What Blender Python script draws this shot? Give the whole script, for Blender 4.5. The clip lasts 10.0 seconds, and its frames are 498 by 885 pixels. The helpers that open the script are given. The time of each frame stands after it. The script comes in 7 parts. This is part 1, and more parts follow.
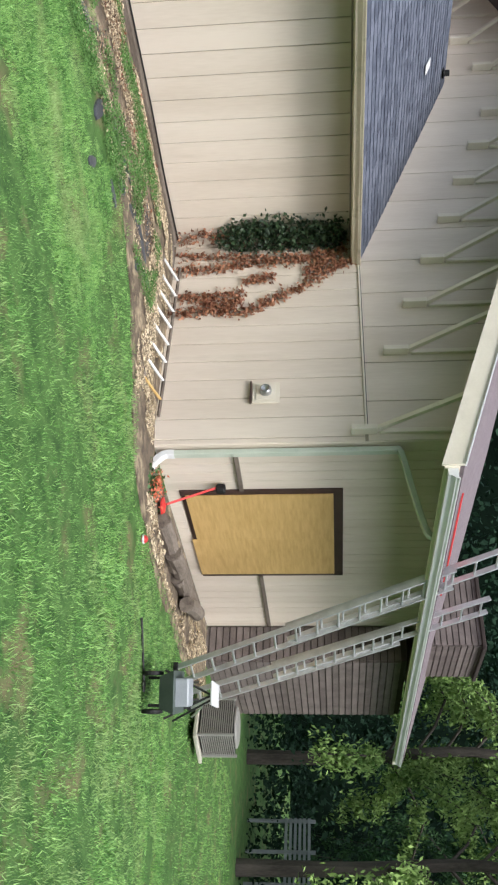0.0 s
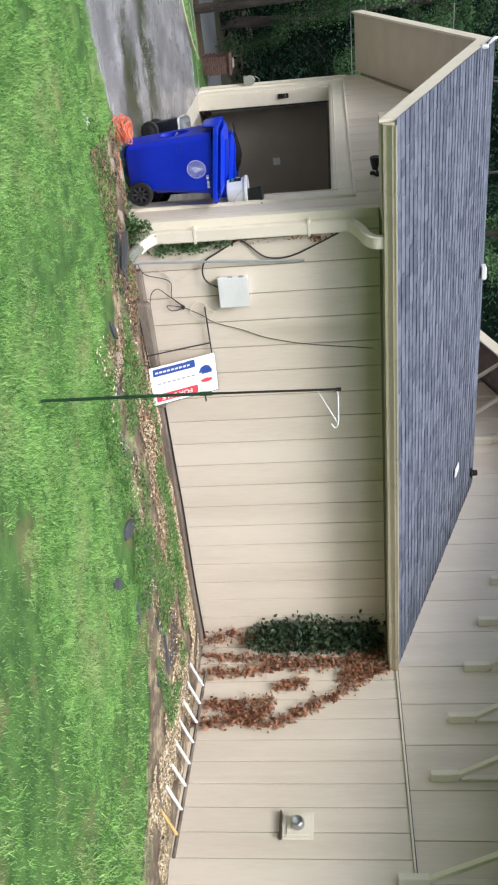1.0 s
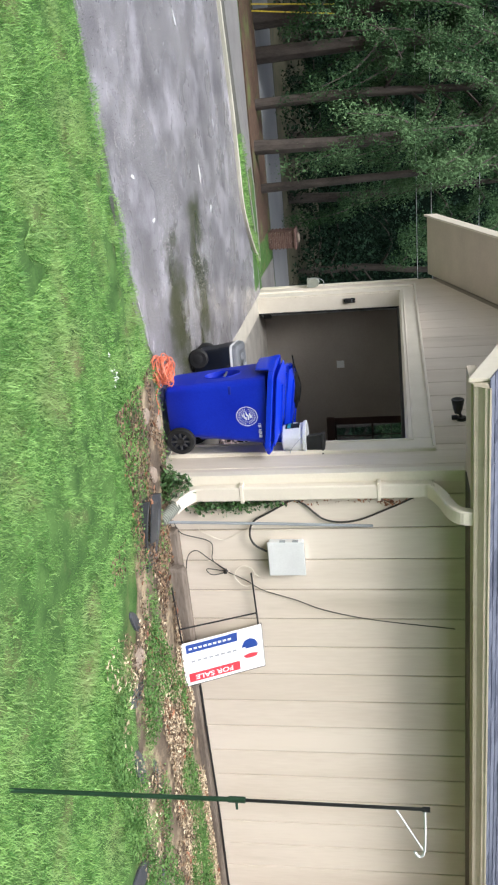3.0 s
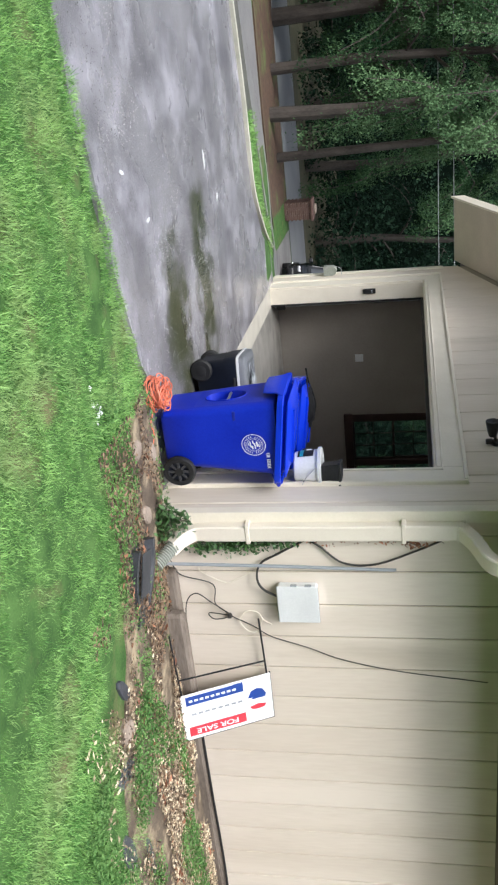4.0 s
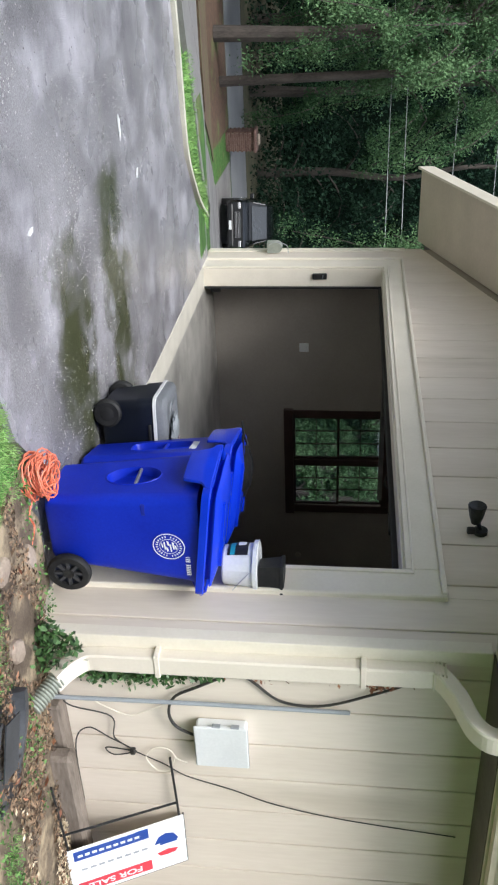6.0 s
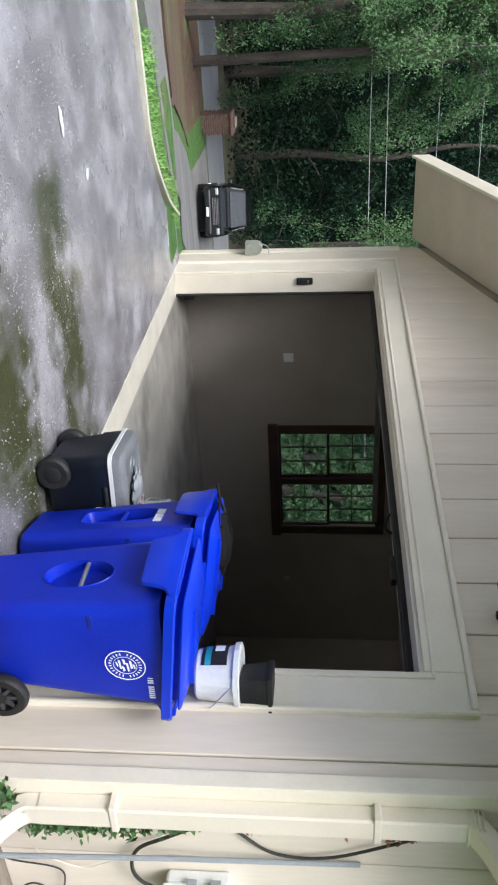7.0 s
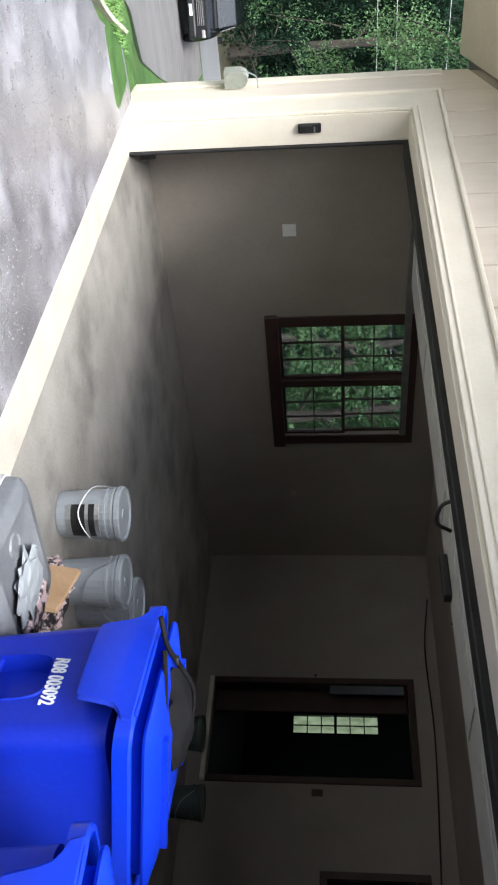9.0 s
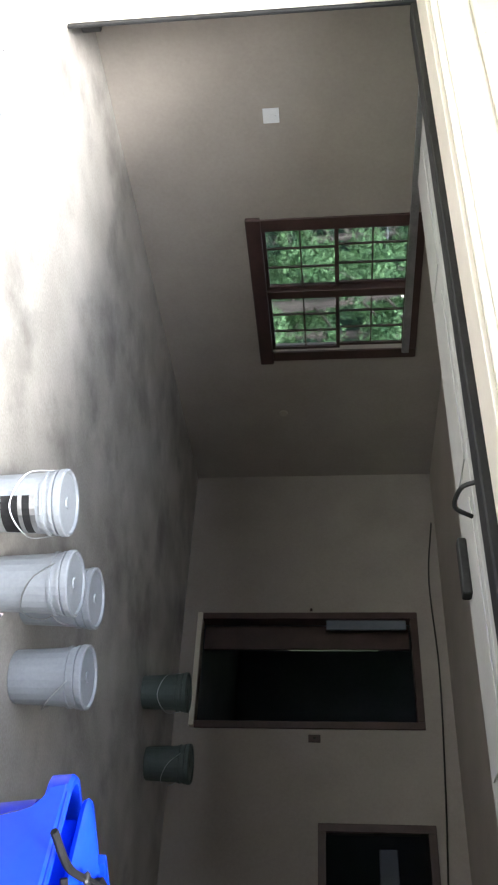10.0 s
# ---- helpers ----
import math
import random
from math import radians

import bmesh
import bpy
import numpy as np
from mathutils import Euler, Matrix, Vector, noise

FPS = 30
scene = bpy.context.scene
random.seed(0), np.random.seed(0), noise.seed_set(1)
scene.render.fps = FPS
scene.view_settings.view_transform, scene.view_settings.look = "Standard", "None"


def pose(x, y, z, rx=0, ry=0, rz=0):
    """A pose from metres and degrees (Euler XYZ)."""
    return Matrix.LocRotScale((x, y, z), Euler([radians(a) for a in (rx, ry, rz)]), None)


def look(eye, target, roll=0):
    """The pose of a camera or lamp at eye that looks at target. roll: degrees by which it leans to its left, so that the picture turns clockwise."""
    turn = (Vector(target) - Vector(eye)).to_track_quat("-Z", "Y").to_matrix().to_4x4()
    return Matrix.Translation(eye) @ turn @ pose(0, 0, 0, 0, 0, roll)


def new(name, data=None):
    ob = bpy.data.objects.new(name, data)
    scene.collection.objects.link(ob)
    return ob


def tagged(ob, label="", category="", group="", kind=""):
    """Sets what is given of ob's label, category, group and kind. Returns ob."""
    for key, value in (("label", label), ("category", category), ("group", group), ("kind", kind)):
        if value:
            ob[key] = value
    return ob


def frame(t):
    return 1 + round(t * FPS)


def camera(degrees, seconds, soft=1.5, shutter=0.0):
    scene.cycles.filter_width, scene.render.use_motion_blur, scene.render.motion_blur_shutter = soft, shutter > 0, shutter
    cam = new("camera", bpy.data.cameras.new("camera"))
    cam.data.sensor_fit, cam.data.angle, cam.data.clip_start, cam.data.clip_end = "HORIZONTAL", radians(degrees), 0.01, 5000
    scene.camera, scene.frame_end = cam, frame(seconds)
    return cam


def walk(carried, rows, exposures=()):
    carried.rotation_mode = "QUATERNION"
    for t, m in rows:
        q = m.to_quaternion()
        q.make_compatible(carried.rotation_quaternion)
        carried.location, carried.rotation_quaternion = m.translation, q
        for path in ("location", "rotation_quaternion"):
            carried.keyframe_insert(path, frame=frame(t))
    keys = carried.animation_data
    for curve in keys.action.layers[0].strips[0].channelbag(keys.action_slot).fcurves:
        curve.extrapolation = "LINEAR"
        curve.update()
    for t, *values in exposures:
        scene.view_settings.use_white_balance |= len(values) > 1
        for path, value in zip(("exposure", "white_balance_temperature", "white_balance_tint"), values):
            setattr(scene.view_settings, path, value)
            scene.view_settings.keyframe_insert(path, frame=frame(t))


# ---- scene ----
cam = camera(31.8, 10.0, soft=2.2)
PATH = [
    (0, (-2.665, -9.447, 2.223), (-1.035, -8.302, 2.042), 88.9),
    (0.3, (-2.663, -9.157, 2.213), (-1.27, -7.738, 1.993), 87.7),
    (0.5, (-2.652, -8.911, 2.191), (-1.437, -7.338, 1.97), 86.7),
    (1, (-2.75, -8.476, 2.151), (-1.686, -6.797, 1.931), 87.6),
    (1.5, (-2.798, -7.984, 2.155), (-1.848, -6.237, 1.935), 87.1),
    (2, (-2.918, -7.471, 2.121), (-2.127, -5.645, 1.919), 87.3),
    (2.5, (-3.022, -7.057, 2.079), (-2.263, -5.227, 1.808), 88.0),
    (2.7, (-3.043, -6.854, 2.066), (-2.305, -5.022, 1.753), 88.1),
    (3.8, (-3.157, -5.735, 1.994), (-2.33, -3.956, 1.608), 88.6),
    (4, (-3.178, -5.532, 1.981), (-2.35, -3.751, 1.604), 88.7),
    (4.5, (-3.295, -5.053, 1.969), (-2.507, -3.244, 1.642), 88.9),
    (5, (-3.362, -4.611, 1.972), (-2.645, -2.776, 1.627), 90.0),
    (5.5, (-3.356, -4.133, 1.903), (-2.549, -2.317, 1.683), 90.5),
    (6, (-3.369, -3.572, 1.766), (-2.374, -1.852, 1.54), 91.3),
    (6.2, (-3.342, -3.341, 1.749), (-2.385, -1.597, 1.545), 91.1),
    (7.3, (-3.196, -2.073, 1.656), (-2.139, -0.384, 1.476), 89.7),
    (7.5, (-3.169, -1.842, 1.639), (-2.11, -0.153, 1.479), 89.5),
    (8, (-3.005, -1.126, 1.582), (-1.803, 0.467, 1.448), 91.9),
    (8.5, (-2.878, -0.61, 1.584), (-1.54, 0.866, 1.406), 89.6),
    (9, (-2.649, 0.041, 1.571), (-1.288, 1.492, 1.368), 89.4),
    (9.5, (-2.423, 0.557, 1.583), (-0.956, 1.896, 1.347), 89.8),
    (10, (-2.256, 1.08, 1.589), (-0.699, 2.32, 1.39), 88.8),
]
EXPOSURES = [(0, 0.88, 6300, 9), (0.5, 0.76, 6300, 9), (1.0, 0.96, 6300, 9), (2.5, 1.08, 6350, 10), (4.0, 1.0, 6200, 9), (6.0, 1.02, 6150, 8), (7.5, 1.3, 6200, 9), (8.5, 1.6, 6250, 9), (9.0, 1.75, 6250, 9), (9.5, 2.3, 6200, 9), (10.0, 3.15, 6200, 9)]
walk(cam, [(t, look(eye, target, roll)) for t, eye, target, roll in PATH], EXPOSURES)

# ---- world and light: an overcast, wet day ----
SUN_EL, SUN_ROT = radians(58), radians(215)
world = bpy.data.worlds.new("sky")
scene.world = world
world.use_nodes = True
wn = world.node_tree.nodes
wl = world.node_tree.links
sky = wn.new("ShaderNodeTexSky")
sky.sky_type = "NISHITA"
sky.sun_disc = False
sky.sun_elevation, sky.sun_rotation = SUN_EL, SUN_ROT
sky.dust_density, sky.ozone_density = 4.0, 1.0
cloud = wn.new("ShaderNodeHueSaturation")
cloud.inputs["Saturation"].default_value = 0.48
cloud.inputs["Value"].default_value = 1.0
wl.new(sky.outputs[0], cloud.inputs["Color"])
wl.new(cloud.outputs[0], wn["Background"].inputs["Color"])
wn["Background"].inputs["Strength"].default_value = 0.12
sun = new("sun", bpy.data.lights.new("sun", "SUN"))
sun.data.energy, sun.data.angle, sun.data.color = 1.5, radians(22), (1.0, 0.98, 0.95)
sun.matrix_world = look((-13, -14, 24), (0, 0, 0))


# ---- materials ----
def material(name, c1, c2, rough=0.6, scale=8.0, fine=60.0, bump=0.1, metal=0.0, spread=(0.35, 0.65), stretch=(1, 1, 1), c3=None, c3_at=(0.62, 0.72), c3_scale=1.5, rough2=None, island=0.0, objrand=0.0, spec=0.5):
    """A two-scale procedural surface: c1..c2 by a broad noise, a fine grain, bump, and c3 in stains, or painted sky
    sheen on the driveway.
    """
    m = bpy.data.materials.new(name)
    m.use_nodes = True
    n, l = m.node_tree.nodes, m.node_tree.links
    b = n["Principled BSDF"]
    tc = n.new("ShaderNodeNewGeometry")
    mp = n.new("ShaderNodeMapping")
    mp.inputs["Scale"].default_value = stretch
    l.new(tc.outputs["Position"], mp.inputs["Vector"])
    big = n.new("ShaderNodeTexNoise")
    big.inputs["Scale"].default_value, big.inputs["Detail"].default_value = scale, 6
    l.new(mp.outputs[0], big.inputs["Vector"])
    small = n.new("ShaderNodeTexNoise")
    small.inputs["Scale"].default_value, small.inputs["Detail"].default_value = fine, 4
    l.new(mp.outputs[0], small.inputs["Vector"])
    mixf = n.new("ShaderNodeMath")
    mixf.operation = "MULTIPLY_ADD"
    mixf.inputs[1].default_value = 0.35
    l.new(small.outputs[0], mixf.inputs[0])
    sc = n.new("ShaderNodeMath")
    sc.operation = "MULTIPLY"
    sc.inputs[1].default_value = 0.65
    l.new(big.outputs[0], sc.inputs[0])
    l.new(sc.outputs[0], mixf.inputs[2])
    last = mixf.outputs[0]
    if island or objrand:
        src = n.new("ShaderNodeObjectInfo").outputs["Random"] if objrand else tc.outputs["Random Per Island"]
        ad = n.new("ShaderNodeMath")
        ad.operation = "MULTIPLY_ADD"
        ad.inputs[1].default_value = objrand or island
        l.new(src, ad.inputs[0])
        sb = n.new("ShaderNodeMath")
        sb.operation = "SUBTRACT"
        sb.inputs[1].default_value = (objrand or island) / 2
        l.new(last, sb.inputs[0])
        l.new(sb.outputs[0], ad.inputs[2])
        last = ad.outputs[0]
    rp = n.new("ShaderNodeValToRGB")
    rp.color_ramp.elements[0].position, rp.color_ramp.elements[1].position = spread
    rp.color_ramp.elements[0].color, rp.color_ramp.elements[1].color = (*c1, 1), (*c2, 1)
    l.new(last, rp.inputs[0])
    col = rp.outputs[0]
    if c3:
        st = n.new("ShaderNodeTexNoise")
        st.inputs["Scale"].default_value, st.inputs["Detail"].default_value = c3_scale, 7
        st.inputs["Roughness"].default_value = 0.62
        l.new(mp.outputs[0], st.inputs["Vector"])
        mr = n.new("ShaderNodeMapRange")
        mr.inputs["From Min"].default_value, mr.inputs["From Max"].default_value = c3_at
        l.new(st.outputs[0], mr.inputs["Value"])
        mx = n.new("ShaderNodeMix")
        mx.data_type = "RGBA"
        mx.inputs["B"].default_value = (*c3, 1)
        l.new(mr.outputs[0], mx.inputs["Factor"])
        l.new(col, mx.inputs["A"])
        col = mx.outputs["Result"]
    l.new(col, b.inputs["Base Color"])
    b.inputs["Roughness"].default_value, b.inputs["Metallic"].default_value = rough, metal
    b.inputs["Specular IOR Level"].default_value = spec
    if rough2 is not None:
        rr = n.new("ShaderNodeMapRange")
        rr.inputs["From Min"].default_value, rr.inputs["From Max"].default_value = 0.35, 0.65
        rr.inputs["To Min"].default_value, rr.inputs["To Max"].default_value = rough, rough2
        l.new(big.outputs[0], rr.inputs["Value"])
        l.new(rr.outputs[0], b.inputs["Roughness"])
    if bump:
        bp = n.new("ShaderNodeBump")
        bp.inputs["Strength"].default_value, bp.inputs["Distance"].default_value = min(1.0, bump * 4), 0.01
        l.new(mixf.outputs[0], bp.inputs["Height"])
        l.new(bp.outputs[0], b.inputs["Normal"])
    return m


siding = material("siding_paint", (0.652, 0.572, 0.478), (0.738, 0.66, 0.565), 0.62, 3, 45, 0.05, stretch=(1, 1, 0.12), c3=(0.46, 0.40, 0.31), c3_at=(0.60, 0.85), c3_scale=1.3, objrand=0.12)
siding_core = material("siding_groove", (0.30, 0.26, 0.20), (0.36, 0.31, 0.25), 0.8, 5, 60, 0.05)
trim_paint = material("trim_paint", (0.72, 0.66, 0.55), (0.79, 0.73, 0.62), 0.5, 4, 50, 0.04, c3=(0.55, 0.50, 0.40), c3_at=(0.64, 0.9))
# eave shade put into the soffit colour: dark brown, to cut bounce on walls
dark_soffit = material("soffit_eave_shade", (0.07, 0.062, 0.048), (0.13, 0.115, 0.09), 0.8, 3, 30, 0.08)
soffit_paint = material("soffit_paint", (0.52, 0.45, 0.36), (0.60, 0.52, 0.42), 0.7, 3, 30, 0.06)
gutter_paint = material("gutter_paint", (0.50, 0.44, 0.33), (0.60, 0.53, 0.42), 0.4, 5, 60, 0.03, c3=(0.30, 0.27, 0.18), c3_at=(0.58, 0.8), c3_scale=4)
spout_paint = material("spout_paint", (0.72, 0.65, 0.55), (0.78, 0.71, 0.61), 0.38, 4, 60, 0.02, c3=(0.5, 0.45, 0.34), c3_at=(0.66, 0.9), c3_scale=3)
shingle = material("asphalt_shingle", (0.055, 0.065, 0.095), (0.135, 0.15, 0.195), 0.72, 9, 160, 0.25, objrand=0.30, spec=0.5)
shingle_rest = material("asphalt_shingle_rows", (0.055, 0.065, 0.095), (0.135, 0.15, 0.195), 0.72, 9, 160, 0.25, island=0.30, spec=0.5)
roof_brown = material("main_roof_shingle", (0.13, 0.10, 0.11), (0.22, 0.18, 0.19), 0.8, 8, 120, 0.25)
# ground darkened to paint the shade in the gaps between blades
grass_mat = material("lawn", (0.028, 0.074, 0.018), (0.090, 0.180, 0.048), 0.75, 6.0, 70, 0.5, c3=(0.17, 0.145, 0.075), c3_at=(0.54, 0.70), c3_scale=1.7, spec=0.2)
blade_mat = material("grass_blade", (0.070, 0.200, 0.043), (0.340, 0.580, 0.180), 0.6, 4.0, 30, 0, spread=(0.3, 0.7), island=0.45, c3=(0.33, 0.42, 0.18), c3_at=(0.48, 0.76), c3_scale=1.6, spec=0.3)
soil = material("damp_soil", (0.07, 0.05, 0.035), (0.17, 0.13, 0.09), 0.85, 6, 80, 0.6, c3=(0.40, 0.32, 0.21), c3_at=(0.48, 0.66), c3_scale=5)
chip_mat = material("wood_chip", (0.32, 0.25, 0.16), (0.74, 0.62, 0.44), 0.8, 4, 60, 0.1, island=0.6)
bark_mulch = material("pine_mulch", (0.05, 0.03, 0.02), (0.115, 0.066, 0.04), 0.9, 5, 50, 0.6, c3=(0.10, 0.14, 0.04), c3_at=(0.50, 0.66), c3_scale=0.7)
forest_floor = material("forest_floor", (0.03, 0.035, 0.018), (0.09, 0.08, 0.045), 0.9, 1.2, 20, 0.4)
old_wood = material("weathered_timber", (0.09, 0.07, 0.055), (0.24, 0.20, 0.165), 0.85, 7, 60, 0.5, stretch=(0.2, 1, 1))
slab = material("garage_slab", (0.25, 0.236, 0.21), (0.41, 0.39, 0.355), 0.5, 1.6, 60, 0.06, c3=(0.15, 0.14, 0.125), c3_at=(0.50, 0.68), c3_scale=1.3, rough2=0.28)
slab_edge = material("pale_threshold", (0.46, 0.43, 0.365), (0.57, 0.535, 0.46), 0.6, 4, 60, 0.08, c3=(0.40, 0.37, 0.31), c3_at=(0.58, 0.75))
lane_mat = material("wet_lane", (0.16, 0.152, 0.148), (0.26, 0.25, 0.245), 0.45, 0.8, 30, 0.1, rough2=0.3)
road_mat = material("far_road", (0.17, 0.175, 0.18), (0.25, 0.255, 0.26), 0.5, 0.4, 20, 0.05)
curb_mat = material("concrete_kerb", (0.36, 0.35, 0.29), (0.52, 0.50, 0.42), 0.6, 3, 50, 0.1)
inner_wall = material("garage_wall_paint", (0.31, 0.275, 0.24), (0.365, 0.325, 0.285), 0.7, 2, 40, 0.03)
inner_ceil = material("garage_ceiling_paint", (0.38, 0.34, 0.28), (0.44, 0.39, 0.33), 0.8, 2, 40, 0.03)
# the lack of light in the back room is put into this colour
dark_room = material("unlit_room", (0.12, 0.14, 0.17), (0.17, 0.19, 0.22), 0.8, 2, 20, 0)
brown_trim = material("brown_casing", (0.040, 0.022, 0.019), (0.070, 0.038, 0.033), 0.45, 5, 60, 0.03)
rubber = material("black_rubber", (0.009, 0.009, 0.010), (0.024, 0.024, 0.024), 0.6, 8, 60, 0.03, spec=0.3)
blackmetal = material("black_metal", (0.015, 0.015, 0.016), (0.04, 0.04, 0.04), 0.45, 8, 60, 0.02, metal=0.4)
door_paint = material("overhead_door_paint", (0.50, 0.50, 0.47), (0.58, 0.58, 0.55), 0.5, 3, 50, 0.03)
steel = material("galvanised_steel", (0.35, 0.36, 0.37), (0.55, 0.56, 0.57), 0.35, 6, 60, 0.03, metal=0.9)
alu = material("ladder_aluminium", (0.50, 0.51, 0.52), (0.68, 0.69, 0.70), 0.38, 6, 80, 0.02, metal=0.7)
cart_blue = material("cart_plastic", (0.005, 0.018, 0.37), (0.008, 0.03, 0.47), 0.42, 3, 70, 0.02, c3=(0.02, 0.04, 0.30), c3_at=(0.64, 0.9), c3_scale=3, spec=0.25)
lid_blue = material("cart_lid_plastic", (0.005, 0.030, 0.50), (0.008, 0.040, 0.60), 0.24, 3, 70, 0.02, spec=0.3)
# shaded copy of the cart plastic, for the dark inside its hollows
cart_recess = material("cart_recess_shade", (0.003, 0.010, 0.20), (0.005, 0.015, 0.26), 0.45, 3, 70, 0.02)
white_print = material("white_print", (0.78, 0.79, 0.80), (0.85, 0.86, 0.87), 0.5, 4, 60, 0)
white_plastic = material("white_plastic", (0.66, 0.67, 0.67), (0.76, 0.77, 0.77), 0.4, 4, 60, 0.02)
grey_plastic = material("grey_plastic", (0.26, 0.28, 0.30), (0.33, 0.355, 0.38), 0.35, 4, 60, 0.02)
navy_plastic = material("navy_plastic", (0.006, 0.009, 0.019), (0.011, 0.015, 0.028), 0.45, 4, 60, 0.02, spec=0.3)
lidgrey = material("cooler_lid_plastic", (0.12, 0.125, 0.14), (0.18, 0.19, 0.205), 0.4, 4, 60, 0.03)
dark_green = material("dark_green_plastic", (0.05, 0.07, 0.06), (0.08, 0.10, 0.09), 0.5, 4, 60, 0.02)
orange = material("orange_cord", (0.62, 0.14, 0.07), (0.78, 0.23, 0.13), 0.5, 9, 80, 0.02)
red_paint = material("red_plastic", (0.55, 0.03, 0.035), (0.68, 0.06, 0.05), 0.4, 9, 80, 0.02)
sign_red = material("sign_red", (0.55, 0.03, 0.05), (0.62, 0.05, 0.07), 0.4, 9, 80, 0)
sign_blue = material("sign_blue", (0.01, 0.045, 0.25), (0.015, 0.06, 0.30), 0.4, 9, 80, 0)
teal = material("teal_label", (0.02, 0.25, 0.32), (0.03, 0.32, 0.40), 0.4, 9, 80, 0)
brown_box = material("cardboard", (0.36, 0.22, 0.12), (0.46, 0.30, 0.17), 0.8, 6, 60, 0.03)
plywood = material("plywood", (0.50, 0.32, 0.11), (0.64, 0.44, 0.18), 0.6, 3, 40, 0.05, stretch=(1.2, 1, 9), c3=(0.42, 0.26, 0.09), c3_at=(0.6, 0.8), c3_scale=2)
brick_brown = material("brown_cladding", (0.10, 0.08, 0.074), (0.18, 0.148, 0.138), 0.7, 4, 50, 0.1, objrand=0.25)
brown_core = material("cladding_joint", (0.03, 0.022, 0.02), (0.05, 0.036, 0.032), 0.9, 4, 50, 0.1)
bark = material("tree_bark", (0.032, 0.027, 0.023), (0.095, 0.08, 0.068), 0.9, 3, 25, 0.8, stretch=(1, 1, 0.3))
# shaded copy of the foliage: the gloom of the woods is in its colour
leaf_shaded = material("leaf_shade", (0.006, 0.017, 0.011), (0.024, 0.054, 0.031), 0.8, 0.35, 12, 0, island=0.4, spec=0.08)
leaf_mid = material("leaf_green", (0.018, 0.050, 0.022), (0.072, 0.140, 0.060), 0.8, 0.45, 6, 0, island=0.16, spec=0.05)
leaf_light = material("leaf_light", (0.034, 0.082, 0.036), (0.150, 0.255, 0.118), 0.8, 0.45, 6, 0, island=0.16, spec=0.05)
leaf_bright = material("leaf_bright", (0.075, 0.145, 0.04), (0.32, 0.46, 0.15), 0.8, 0.45, 6, 0, island=0.2, spec=0.05)
weed_leaf = material("weed_leaf", (0.05, 0.13, 0.03), (0.16, 0.30, 0.09), 0.6, 5, 40, 0, island=0.5, spec=0.2)
ivy = material("ivy_leaf", (0.03, 0.075, 0.02), (0.08, 0.17, 0.05), 0.5, 5, 40, 0, island=0.5)
rotting = material("rotting_leaf", (0.075, 0.05, 0.035), (0.30, 0.20, 0.125), 0.8, 5, 40, 0, island=0.7)
moss_pebble = material("drive_pebble", (0.09, 0.088, 0.086), (0.34, 0.33, 0.32), 0.45, 9, 60, 0.05, island=0.8)
ivy_dark = material("dark_ivy_leaf", (0.012, 0.03, 0.012), (0.035, 0.07, 0.025), 0.6, 5, 40, 0, island=0.5)
dead_leaf = material("dead_vine_leaf", (0.19, 0.07, 0.035), (0.42, 0.20, 0.11), 0.7, 5, 40, 0, island=0.6)
car_paint = material("black_car_paint", (0.006, 0.007, 0.008), (0.012, 0.013, 0.015), 0.12, 3, 30, 0)
chrome = material("chrome", (0.6, 0.6, 0.62), (0.75, 0.75, 0.77), 0.12, 3, 30, 0, metal=1.0)
cable_mat = material("black_cable", (0.015, 0.014, 0.013), (0.04, 0.035, 0.03), 0.6, 9, 80, 0)
palegrey = material("aged_grey_green", (0.24, 0.26, 0.22), (0.36, 0.38, 0.33), 0.5, 6, 50, 0.05)
line_mat = material("overhead_wire", (0.30, 0.31, 0.32), (0.40, 0.41, 0.42), 0.5, 9, 80, 0)
slate = material("dark_slate", (0.035, 0.04, 0.05), (0.07, 0.075, 0.09), 0.5, 5, 50, 0.2)
mat_plastic = material("splash_pan_plastic", (0.022, 0.024, 0.028), (0.05, 0.053, 0.06), 0.5, 5, 50, 0.05)
stone = material("field_stone", (0.22, 0.17, 0.13), (0.38, 0.31, 0.25), 0.8, 5, 50, 0.2)
green_pole = material("green_metal", (0.02, 0.055, 0.03), (0.035, 0.085, 0.05), 0.45, 5, 60, 0.02, metal=0.3)
bag_cloth = material("black_bag_cloth", (0.004, 0.004, 0.005), (0.012, 0.012, 0.013), 0.75, 12, 120, 0.1, spec=0.15)
film_mat = material("printed_film", (0.02, 0.018, 0.02), (0.55, 0.42, 0.42), 0.3, 22, 60, 0.1, spread=(0.46, 0.54))
yellow = material("yellow_plastic", (0.70, 0.55, 0.05), (0.80, 0.65, 0.08), 0.4, 5, 50, 0)


def glass_mat(name, tint):
    m = bpy.data.materials.new(name)
    m.use_nodes = True
    b = m.node_tree.nodes["Principled BSDF"]
    b.inputs["Base Color"].default_value = (*tint, 1)
    b.inputs["Transmission Weight"].default_value = 1.0
    b.inputs["Roughness"].default_value, b.inputs["IOR"].default_value = 0.045, 1.25
    return m


glass = glass_mat("window_glass", (0.56, 0.58, 0.64))
carglass = material("car_glass", (0.02, 0.025, 0.03), (0.03, 0.035, 0.04), 0.04, 2, 20, 0, spec=1.0)


